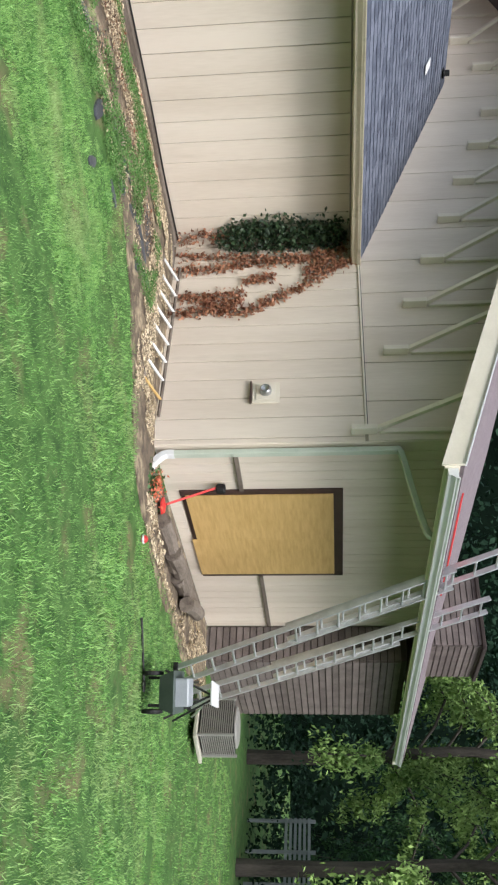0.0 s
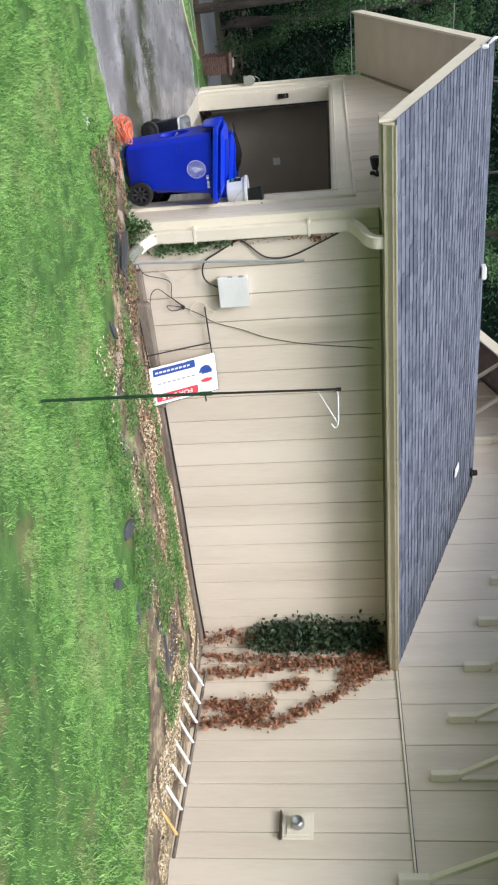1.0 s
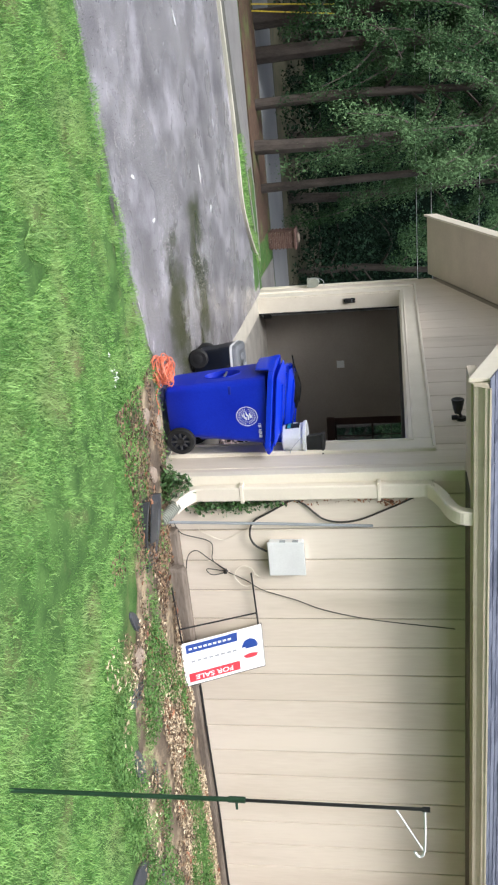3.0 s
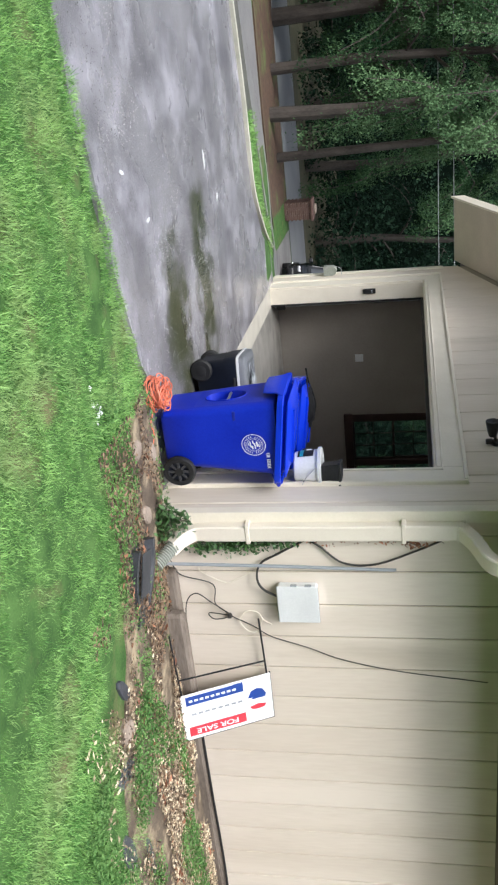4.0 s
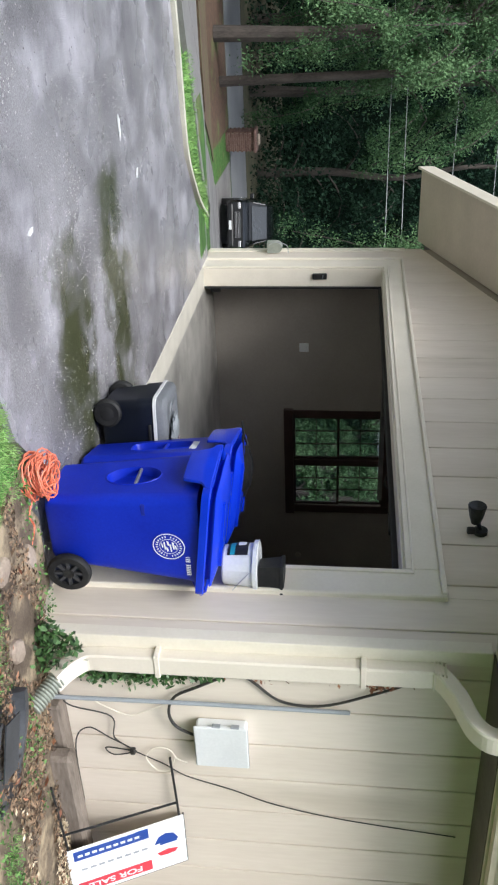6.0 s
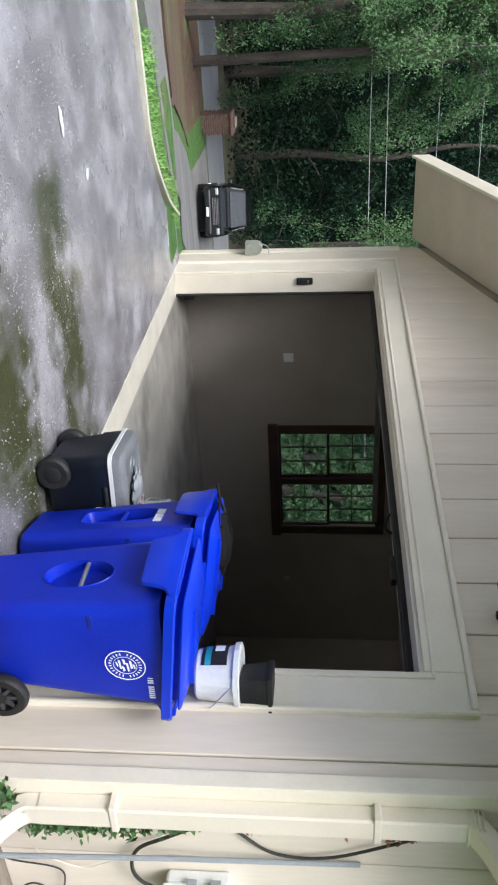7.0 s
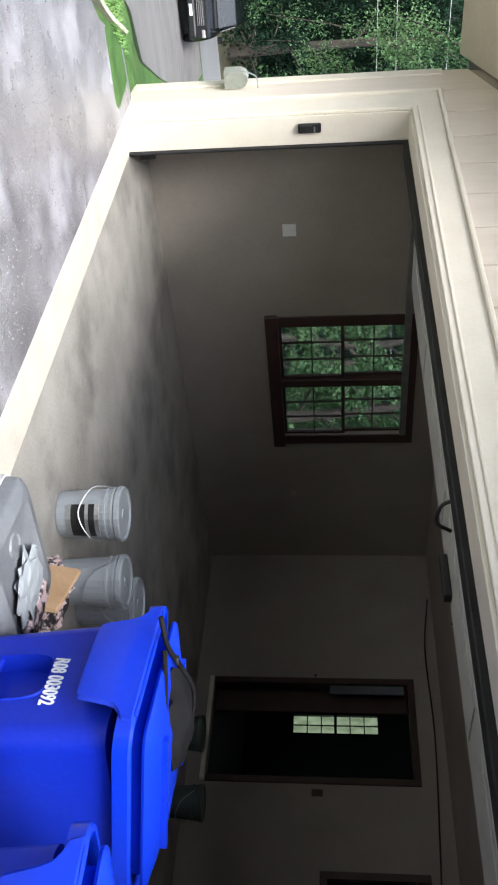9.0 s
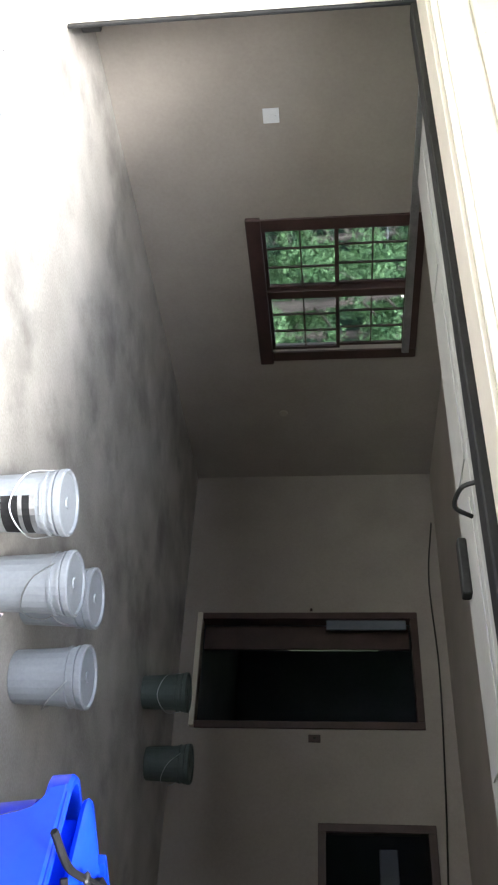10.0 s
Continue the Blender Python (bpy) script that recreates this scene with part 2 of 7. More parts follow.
def drive_material():
    """Wet concrete: pale, streaked, glossy where water stands, with moss along two worn tracks; sky reflection is
    painted in.
    """
    # c3: pale lavender patches that paint the sky's reflection on wet concrete
    m = material("wet_driveway", (0.085, 0.081, 0.088), (0.28, 0.27, 0.285), 0.46, 1.2, 75, 0.45, spread=(0.36, 0.62), rough2=0.12, c3=(0.41, 0.398, 0.435), c3_at=(0.48, 0.70), c3_scale=1.5)
    n, l = m.node_tree.nodes, m.node_tree.links
    b = n["Principled BSDF"]
    old = b.inputs["Base Color"].links[0].from_socket
    geo = n.new("ShaderNodeNewGeometry")
    sep = n.new("ShaderNodeSeparateXYZ")
    l.new(geo.outputs["Position"], sep.inputs[0])
    ns = n.new("ShaderNodeTexNoise")
    ns.inputs["Scale"].default_value, ns.inputs["Detail"].default_value = 3.0, 7
    l.new(geo.outputs["Position"], ns.inputs["Vector"])
    total = None
    for y0, x0, half, wide in ((1.50, -1.05, 0.95, 0.46), (2.62, -1.15, 1.20, 0.42)):
        def chain(sock, off, div):
            a = n.new("ShaderNodeMath")
            a.operation = "SUBTRACT"
            a.inputs[1].default_value = off
            l.new(sock, a.inputs[0])
            d = n.new("ShaderNodeMath")
            d.operation = "DIVIDE"
            d.inputs[1].default_value = div
            l.new(a.outputs[0], d.inputs[0])
            p = n.new("ShaderNodeMath")
            p.operation = "POWER"
            p.inputs[1].default_value = 2
            l.new(d.outputs[0], p.inputs[0])
            return p.outputs[0]
        s = n.new("ShaderNodeMath")
        l.new(chain(sep.outputs["X"], x0, half), s.inputs[0])
        l.new(chain(sep.outputs["Y"], y0, wide), s.inputs[1])
        if total is None:
            total = s.outputs[0]
        else:
            mn = n.new("ShaderNodeMath")
            mn.operation = "MINIMUM"
            l.new(total, mn.inputs[0])
            l.new(s.outputs[0], mn.inputs[1])
            total = mn.outputs[0]
    wob = n.new("ShaderNodeMath")
    wob.operation = "MULTIPLY_ADD"
    wob.inputs[1].default_value = 3.2
    l.new(ns.outputs[0], wob.inputs[0])
    l.new(total, wob.inputs[2])
    mr = n.new("ShaderNodeMapRange")
    mr.inputs["From Min"].default_value, mr.inputs["From Max"].default_value = 2.6, 1.7
    l.new(wob.outputs[0], mr.inputs["Value"])
    mx = n.new("ShaderNodeMix")
    mx.data_type = "RGBA"
    mx.inputs["B"].default_value = (0.045, 0.05, 0.022, 1)
    l.new(mr.outputs[0], mx.inputs["Factor"])
    l.new(old, mx.inputs["A"])
    l.new(mx.outputs["Result"], b.inputs["Base Color"])
    return m


drive_mat = drive_material()


# ---- helpers for shapes ----
def link(name, bm, mat, parent=None, label="", smooth=False):
    me = bpy.data.meshes.new(name)
    bmesh.ops.recalc_face_normals(bm, faces=bm.faces)
    bm.to_mesh(me)
    bm.free()
    me.materials.append(mat)
    if smooth:
        for p in me.polygons:
            p.use_smooth = True
        me.set_sharp_from_angle(angle=radians(38))
    ob = new(name, me)
    if parent is not None:
        ob.parent = parent
    if label:
        ob["label"] = label
    return ob


def part(name, bm, mat, parent, label="", smooth=False):
    return link(name, bm, mat, parent, label, smooth)


def thing(name, label, category, at=(0, 0, 0), turn=0.0, group="", kind=""):
    ob = new(name)
    ob.empty_display_size = 0.1
    ob.matrix_world = pose(*at, 0, 0, turn)
    return tagged(ob, label, category, group, kind)


def loft(bm, rings, caps=True):
    vs = [[bm.verts.new(p) for p in r] for r in rings]
    k = len(vs[0])
    for a, b in zip(vs, vs[1:]):
        for i in range(k):
            bm.faces.new((a[i], a[(i + 1) % k], b[(i + 1) % k], b[i]))
    if caps:
        bm.faces.new(vs[0][::-1])
        bm.faces.new(vs[-1])
    return bm


def box(x0, x1, y0, y1, z0, z1, bevel=0.0, bm=None):
    own = bm is None
    bm = bm or bmesh.new()
    c = min(bevel, (x1 - x0) / 2.1, (y1 - y0) / 2.1, (z1 - z0) / 2.1)

    def ring(z, i):
        a, b, d, e = x0 + i, x1 - i, y0 + i, y1 - i
        if c <= 0:
            return [(a, d, z), (b, d, z), (b, e, z), (a, e, z)]
        return [(a + c, d, z), (b - c, d, z), (b, d + c, z), (b, e - c, z), (b - c, e, z), (a + c, e, z), (a, e - c, z), (a, d + c, z)]
    if c <= 0:
        loft(bm, [ring(z0, 0), ring(z1, 0)])
    else:
        loft(bm, [ring(z0, c * 0.7), ring(z0 + c, 0), ring(z1 - c, 0), ring(z1, c * 0.7)])
    return bm


def prism(pts, way, bm=None):
    """A flat outline pushed along a way."""
    bm = bm or bmesh.new()
    w = Vector(way)
    return loft(bm, [[Vector(p) for p in pts], [Vector(p) + w for p in pts]])


def tube(pts, r, n=8, bm=None, r2=None):
    bm = bm or bmesh.new()
    pts = [Vector(p) for p in pts]
    rings = []
    up = None
    for i, p in enumerate(pts):
        d = (pts[min(i + 1, len(pts) - 1)] - pts[max(i - 1, 0)]).normalized()
        if up is None:
            up = Vector((0, 0, 1)) if abs(d.z) < 0.9 else Vector((1, 0, 0))
        a = d.cross(up).normalized()
        b = a.cross(d).normalized()
        up = b
        rr = r if r2 is None else r + (r2 - r) * i / max(1, len(pts) - 1)
        rings.append([p + (a * math.cos(t) + b * math.sin(t)) * rr for t in (2 * math.pi * j / n for j in range(n))])
    return loft(bm, rings)


def curve(pts, steps=6):
    """A smooth line through points."""
    p = [Vector(q) for q in pts]
    p = [2 * p[0] - p[1]] + p + [2 * p[-1] - p[-2]]
    out = []
    for i in range(1, len(p) - 2):
        for s in range(steps):
            t = s / steps
            out.append(0.5 * (2 * p[i] + (p[i + 1] - p[i - 1]) * t + (2 * p[i - 1] - 5 * p[i] + 4 * p[i + 1] - p[i + 2]) * t * t + (3 * p[i] - p[i - 1] - 3 * p[i + 1] + p[i + 2]) * t ** 3))
    out.append(p[-2])
    return out


def lathe(profile, n=20, centre=(0, 0), bm=None, axis="z", caps=True):
    bm = bm or bmesh.new()
    rings = []
    for r, z in profile:
        ring = []
        for i in range(n):
            t = 2 * math.pi * i / n
            p = (centre[0] + r * math.cos(t), centre[1] + r * math.sin(t), z)
            if axis == "y":
                p = (r * math.cos(t), z, r * math.sin(t))
            elif axis == "x":
                p = (z, r * math.cos(t), r * math.sin(t))
            ring.append(p)
        rings.append(ring)
    return loft(bm, rings, caps)


def quads(name, verts, faces, mat, parent=None, label=""):
    me = bpy.data.meshes.new(name)
    me.from_pydata(verts, [], faces)
    me.materials.append(mat)
    ob = new(name, me)
    if parent is not None:
        ob.parent = parent
    if label:
        ob["label"] = label
    return ob


def leaves(centres, size, rng, jitter=0.5, flat=0.0, narrow=0.6):
    """Leaf-shaped quads at the given places, each tilted at random."""
    n = len(centres)
    c = np.asarray(centres, float)
    a = rng.normal(size=(n, 3))
    a[:, 2] *= 1 - flat
    a /= np.linalg.norm(a, axis=1)[:, None]
    b = rng.normal(size=(n, 3))
    b -= (b * a).sum(1)[:, None] * a
    b /= np.linalg.norm(b, axis=1)[:, None]
    s = size * (1 + jitter * (rng.random(n) - 0.5))[:, None]
    v = np.stack([c - a * s, c + b * s * narrow, c + a * s, c - b * s * narrow], 1).reshape(-1, 3)
    f = np.arange(4 * n).reshape(-1, 4)
    return v.tolist(), f.tolist()


def G(x, y):
    """Height of the ground."""
    d = max(0.0, y - 6.6)
    z = -min(0.152 * d * min(1.0, d / 1.5), 3.45)
    if y < -3.0:
        z += 0.065 * min(-3.0 - y, 8.0) * max(0.0, min(1.0, (9 - x) / 5))
    if y < 0.5:
        z += 0.09 * max(0.0, min(1.0, (0.5 - y) / 1.2)) * max(0.0, min(1.0, (x + 3.0) / 2.5))
    if x > 12:
        z -= 0.02 * (x - 12)
    return z


# ---- ground ----
def axis(fine0, fine1, step, far0, far1):
    a = list(np.arange(fine0, fine1, step))
    s, v = step, fine1
    while v < far1:
        a.append(v)
        s *= 1.25
        v += s
    s, v = step * 1.25, fine0 - step
    b = []
    while v > far0:
        b.append(v)
        s *= 1.25
        v -= s
    return b[::-1] + a


gx, gy = axis(-8, 14, 0.3, -400, 400), axis(-12, 9, 0.3, -400, 400)
gv = [(x, y, G(x, y) + 0.02 * noise.noise((x * 0.9, y * 0.9, 0)) - (0.05 if (-0.2 < x < 6 and 0.0 < y < 7.1) or (x < 0.3 and -0.1 < y < 6.2) else 0)) for y in gy for x in gx]
gf = [(j * len(gx) + i, j * len(gx) + i + 1, (j + 1) * len(gx) + i + 1, (j + 1) * len(gx) + i) for j in range(len(gy) - 1) for i in range(len(gx) - 1)]
ground = tagged(quads("ground", gv, gf, grass_mat), "green mown lawn sloping down to a far road", "ground", kind="structure")


def sheet(name, outline, lift, mat, label, category, depth=0.12, sub=0.5, kind="structure"):
    """A slab that follows the ground: a closed outline, cut into strips along x."""
    bm = bmesh.new()
    vs = [bm.verts.new((x, y, 0)) for x, y in outline]
    bm.faces.new(vs)
    x0, x1 = min(p[0] for p in outline), max(p[0] for p in outline)
    y0, y1 = min(p[1] for p in outline), max(p[1] for p in outline)
    for k in range(1, int((x1 - x0) / sub)):
        bmesh.ops.bisect_plane(bm, geom=bm.verts[:] + bm.edges[:] + bm.faces[:], plane_co=(x0 + k * sub, 0, 0), plane_no=(1, 0, 0))
    for k in range(1, int((y1 - y0) / sub)):
        bmesh.ops.bisect_plane(bm, geom=bm.verts[:] + bm.edges[:] + bm.faces[:], plane_co=(0, y0 + k * sub, 0), plane_no=(0, 1, 0))
    for v in bm.verts:
        v.co.z = G(v.co.x, v.co.y) + lift
    ext = bmesh.ops.extrude_face_region(bm, geom=bm.faces[:])
    for v in (g for g in ext["geom"] if isinstance(g, bmesh.types.BMVert)):
        v.co.z -= depth
    return tagged(link(name, bm, mat), label, category, kind=kind)


def wavy(pts, amp, step, seed):
    """Points along a line, shifted a little to roughen it."""
    out = []
    for (ax, ay), (bx, by) in zip(pts, pts[1:]):
        k = max(1, int(math.hypot(bx - ax, by - ay) / step))
        for i in range(k):
            x, y = ax + (bx - ax) * i / k, ay + (by - ay) * i / k
            out.append((x + amp * noise.noise((x * 3, y * 3, seed)), y + amp * noise.noise((x * 3, y * 3, seed + 9))))
    out.append(pts[-1])
    return out


near_edge = wavy([(-26, -2.6), (-9, -0.9), (-3.6, -0.25), (-3.0, -0.17), (-2.25, 0.0), (-1.4, 0.15), (-0.85, 0.45), (-0.35, 0.40), (-0.04, 0.36)], 0.07, 0.15, 1)
far_edge = [(-0.04, 6.75), (-0.45, 6.75), (-0.8, 6.2), (-1.45, 5.68), (-2.1, 5.6), (-2.7, 5.55), (-4.0, 5.3), (-9, 4.2), (-26, 1.0)]
sheet("driveway", near_edge + far_edge, 0.0, drive_mat, "wet grey concrete driveway with moss, puddles and painted sky sheen", "driveway", sub=1.0)
kerb_line = curve([(-26, 1.15, 0), (-9, 4.3, 0), (-4.0, 5.38, 0), (-2.7, 5.63, 0), (-2.1, 5.68, 0), (-1.45, 5.76, 0), (-0.85, 6.28, 0), (-0.5, 6.83, 0)], 5)
bm = bmesh.new()
loft(bm, [[(p.x, p.y - 0.04, -0.05), (p.x, p.y + 0.05, -0.05), (p.x, p.y + 0.05, 0.03), (p.x, p.y + 0.02, 0.04), (p.x, p.y - 0.03, 0.035)] for p in kerb_line])
tagged(link("kerb", bm, curb_mat), "pale concrete kerb along the wet driveway", "kerb", kind="structure")
lane = [(-26, 1.5), (-9, 4.6), (-4, 5.75), (-2.7, 6.05), (-1.7, 6.4), (-1.0, 6.6), (0.4, 8.8), (1.9, 12.4), (4.5, 19.0), (8.8, 28.0), (9.6, 33.6), (4.6, 33.6), (4.6, 29.5), (2.1, 21.3), (-0.2, 12.5), (-1.34, 7.4), (-2.1, 6.95), (-4, 6.95), (-26, 7.4)]
sheet("lane", lane, 0.02, lane_mat, "wet grey lane running down to the road", "lane", depth=0.2, sub=1.5)
sheet("mulch_bed", wavy([(-26, 7.9), (-4, 7.15), (-2.1, 7.12), (-1.6, 7.4), (-0.55, 12.6), (1.4, 20.5), (3.3, 27.5), (3.2, 33.6), (-26, 33.9), (-26, 7.9)], 0.09, 0.8, 4), 0.03, bark_mulch, "brown pine straw mulch under the trees", "mulch", depth=0.2, sub=2.0)
sheet("road", [(-120, 34.2), (120, 33.5), (120, 38.8), (-120, 39.4)], 0.03, road_mat, "pale grey road below the woods", "road", depth=0.2, sub=6.0)
sheet("woodland_floor", [(-120, 39.6), (-60, 39.5), (0, 39.25), (120, 39.0), (120, 75), (-120, 75)], 0.02, forest_floor, "dark leaf-strewn ground under the woods", "woodland floor", depth=0.2, sub=6.0)

# ---- walls of board siding ----
WALL_X, WALL_Y, FRONT_H = 5.894, 0.04, 7.07
EAVE_Z, SLOPE, RIDGE_Y = 2.66, 0.372, 3.52


def garage_top(y):
    return EAVE_Z - 0.03 + SLOPE * (min(y, 2 * RIDGE_Y - y) + 0.30)


MAIN_SLOPE, MAIN_EAVE_Y, MAIN_EAVE_Z, MAIN_RIDGE_Y = 0.335, -4.40, 3.50, 3.40


def main_top(y):
    return MAIN_EAVE_Z + MAIN_SLOPE * (min(y, 2 * MAIN_RIDGE_Y - y) - MAIN_EAVE_Y)


BOARD_MESHES = {}


def boards(wall, p0, u, n, length, z0, top, holes=(), pitch=0.203, gap=0.011, thick=0.014, mat=siding, first=0.0):
    """Board siding on a wall: p0 its foot, u along it, n outwards; holes are (s0, s1, za, zb)."""
    cuts = sorted({0.0, length, *[h[0] for h in holes], *[h[1] for h in holes]} | {first + k * pitch for k in range(int(length / pitch) + 2) if 0.02 < first + k * pitch < length - 0.02})
    hole_cuts = {round(v, 4) for h in holes for v in h[:2]}
    for a, b in zip(cuts, cuts[1:]):
        if b - a < 0.02:
            continue
        ga = 0 if round(a, 4) in hole_cuts or a == 0 else gap / 2
        gb = 0 if round(b, 4) in hole_cuts or b == length else gap / 2
        mid = (a + b) / 2
        spans, lo = [], z0
        for h in sorted((h for h in holes if h[0] < mid < h[1]), key=lambda h: h[2]):
            if h[2] > lo + 0.02:
                spans.append((lo, h[2]))
            lo = h[3]
        spans.append((lo, None))
        for za, zb in spans:
            s0, s1 = a + ga, b - gb
            t0 = top(s0) if zb is None else zb
            t1 = top(s1) if zb is None else zb
            if max(t0, t1) <= za + 0.02:
                continue
            key = (tuple(u), tuple(n), round(s1 - s0, 4), round(t0 - za, 4), round(t1 - za, 4), mat.name)
            if key not in BOARD_MESHES:
                U, N = Vector((*u, 0)), Vector((*n, 0))
                w, c = s1 - s0, 0.004
                prof = [(0, 0), (0, thick - c), (c, thick), (w - c, thick), (w, thick - c), (w, 0)]
                r0 = [U * s + N * d for s, d in prof]
                r1 = [U * s + N * d + Vector((0, 0, max(0.01, (t0 + (t1 - t0) * s / w) - za))) for s, d in prof]
                bm = loft(bmesh.new(), [r0, r1])
                bmesh.ops.recalc_face_normals(bm, faces=bm.faces)
                me = bpy.data.meshes.new("siding_board")
                bm.to_mesh(me)
                bm.free()
                me.materials.append(mat)
                BOARD_MESHES[key] = me
            ob = new("siding_board", BOARD_MESHES[key])
            ob.parent = wall
            ob.location = (p0[0] + u[0] * s0, p0[1] + u[1] * s0, za)


def core(name, pieces, mat, label):
    """A wall body out of butted blocks; each piece is an outline and the way it is pushed."""
    bm = bmesh.new()
    for pts, way in pieces:
        prism(pts, way, bm)
    return tagged(link(name, bm, mat), label, "wall", kind="structure")


T = 0.11
wall_side = core("wall_side", [([(0, WALL_Y, -0.05), (WALL_X, WALL_Y, -0.05), (WALL_X, WALL_Y, EAVE_Z), (0, WALL_Y, EAVE_Z)], (0, T, 0))], siding_core, "cream painted board siding wall of the garage")
OP0, OP1, OPZ = 0.72, 6.374, 2.13
fy0, fy1 = WALL_Y + T, FRONT_H - T
wall_front = core("wall_front", [
    ([(0, WALL_Y, -0.05), (0, OP0, -0.05), (0, OP0, OPZ), (0, WALL_Y, OPZ)], (T, 0, 0)),
    ([(0, OP1, -0.05), (0, FRONT_H, -0.05), (0, FRONT_H, OPZ), (0, OP1, OPZ)], (T, 0, 0)),
    ([(0, WALL_Y, OPZ), (0, FRONT_H, OPZ), (0, FRONT_H, garage_top(FRONT_H)), (0, RIDGE_Y, garage_top(RIDGE_Y)), (0, WALL_Y, garage_top(WALL_Y))], (T, 0, 0))], siding_core, "cream garage front wall with a wide open doorway")
GW = (2.30, 3.74, 1.00, 2.25)
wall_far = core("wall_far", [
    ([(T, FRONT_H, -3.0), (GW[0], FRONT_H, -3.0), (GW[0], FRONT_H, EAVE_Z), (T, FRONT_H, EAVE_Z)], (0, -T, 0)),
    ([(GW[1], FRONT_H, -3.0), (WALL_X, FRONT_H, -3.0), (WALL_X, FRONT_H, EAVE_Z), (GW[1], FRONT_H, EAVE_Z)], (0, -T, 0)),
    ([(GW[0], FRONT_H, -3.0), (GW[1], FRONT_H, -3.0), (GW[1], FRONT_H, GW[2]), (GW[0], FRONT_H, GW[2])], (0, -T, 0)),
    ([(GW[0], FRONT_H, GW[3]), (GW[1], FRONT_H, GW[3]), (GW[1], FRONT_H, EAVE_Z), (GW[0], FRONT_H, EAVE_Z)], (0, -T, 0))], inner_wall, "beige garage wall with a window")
BX = 5.76
DY0, DY1, DZ0, DZ1 = 4.10, 5.19, 0.20, 2.30
WY0, WY1, WZ0, WZ1 = 2.15, 3.16, 1.42, 2.31
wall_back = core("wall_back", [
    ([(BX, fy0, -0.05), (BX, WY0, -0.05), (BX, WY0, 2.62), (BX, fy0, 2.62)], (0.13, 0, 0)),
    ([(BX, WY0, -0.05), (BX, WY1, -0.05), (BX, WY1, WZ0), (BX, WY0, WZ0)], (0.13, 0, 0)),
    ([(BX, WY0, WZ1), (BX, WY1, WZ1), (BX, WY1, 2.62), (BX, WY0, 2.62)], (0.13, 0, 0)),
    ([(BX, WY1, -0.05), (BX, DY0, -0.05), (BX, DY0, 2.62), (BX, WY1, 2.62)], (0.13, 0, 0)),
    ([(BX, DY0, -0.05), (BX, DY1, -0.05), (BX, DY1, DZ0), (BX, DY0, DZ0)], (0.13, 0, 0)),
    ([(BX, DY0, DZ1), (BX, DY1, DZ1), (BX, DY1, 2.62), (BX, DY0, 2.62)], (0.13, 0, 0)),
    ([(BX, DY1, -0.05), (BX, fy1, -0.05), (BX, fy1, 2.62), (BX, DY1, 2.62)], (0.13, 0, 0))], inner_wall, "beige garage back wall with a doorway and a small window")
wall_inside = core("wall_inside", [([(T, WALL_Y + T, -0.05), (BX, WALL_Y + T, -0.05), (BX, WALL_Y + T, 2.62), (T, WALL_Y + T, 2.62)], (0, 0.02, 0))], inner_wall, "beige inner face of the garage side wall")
bm = box(T, BX, fy0, fy1, 2.62, 2.66)
tagged(link("ceiling", bm, inner_ceil), "beige painted garage ceiling", "ceiling", kind="structure")
bm = box(0.24, BX, fy0, fy1, -0.12, 0.0)
tagged(link("floor", bm, slab), "stained grey concrete garage floor", "floor", kind="structure")
bm = box(-0.04, 0.24, OP0 - 0.35, OP1 + 0.36, -0.12, 0.004, 0.012)
tagged(link("threshold", bm, slab_edge), "pale concrete threshold strip of the garage", "threshold", kind="structure")

# main house: gable wall, front wall, closing walls
MAIN_Y0, MAIN_Y1, MAIN_X1 = -3.45, 7.3, 14.0
gable = [(WALL_X, MAIN_Y0, -3.0), (WALL_X, WALL_Y, -3.0), (WALL_X, WALL_Y, main_top(WALL_Y)), (WALL_X, MAIN_Y0, main_top(MAIN_Y0))]
gable_hi = [(WALL_X, WALL_Y, 2.66), (WALL_X, FRONT_H, 2.66), (WALL_X, FRONT_H, main_top(FRONT_H)), (WALL_X, MAIN_RIDGE_Y, main_top(MAIN_RIDGE_Y)), (WALL_X, WALL_Y, main_top(WALL_Y))]
gable_far = [(WALL_X, FRONT_H, -3.5), (WALL_X, MAIN_Y1, -3.5), (WALL_X, MAIN_Y1, main_top(MAIN_Y1)), (WALL_X, FRONT_H, main_top(FRONT_H))]
wall_gable = core("wall_gable", [(gable, (0.13, 0, 0)), (gable_hi, (0.13, 0, 0)), (gable_far, (0.13, 0, 0))], siding_core, "cream board siding gable wall of the main house")
PW = (7.03, 9.25, 0.29, 2.27)
wall_house = core("wall_house", [
    ([(WALL_X + 0.13, MAIN_Y0, -0.4), (PW[0], MAIN_Y0, -0.4), (PW[0], MAIN_Y0, 3.8), (WALL_X + 0.13, MAIN_Y0, 3.8)], (0, 0.13, 0)),
    ([(PW[1], MAIN_Y0, -0.4), (MAIN_X1, MAIN_Y0, -0.4), (MAIN_X1, MAIN_Y0, 3.8), (PW[1], MAIN_Y0, 3.8)], (0, 0.13, 0)),
    ([(PW[0], MAIN_Y0, -0.4), (PW[1], MAIN_Y0, -0.4), (PW[1], MAIN_Y0, PW[2]), (PW[0], MAIN_Y0, PW[2])], (0, 0.13, 0)),
    ([(PW[0], MAIN_Y0, PW[3]), (PW[1], MAIN_Y0, PW[3]), (PW[1], MAIN_Y0, 3.8), (PW[0], MAIN_Y0, 3.8)], (0, 0.13, 0))], siding_core, "grey-cream board siding wall under a deep eave")
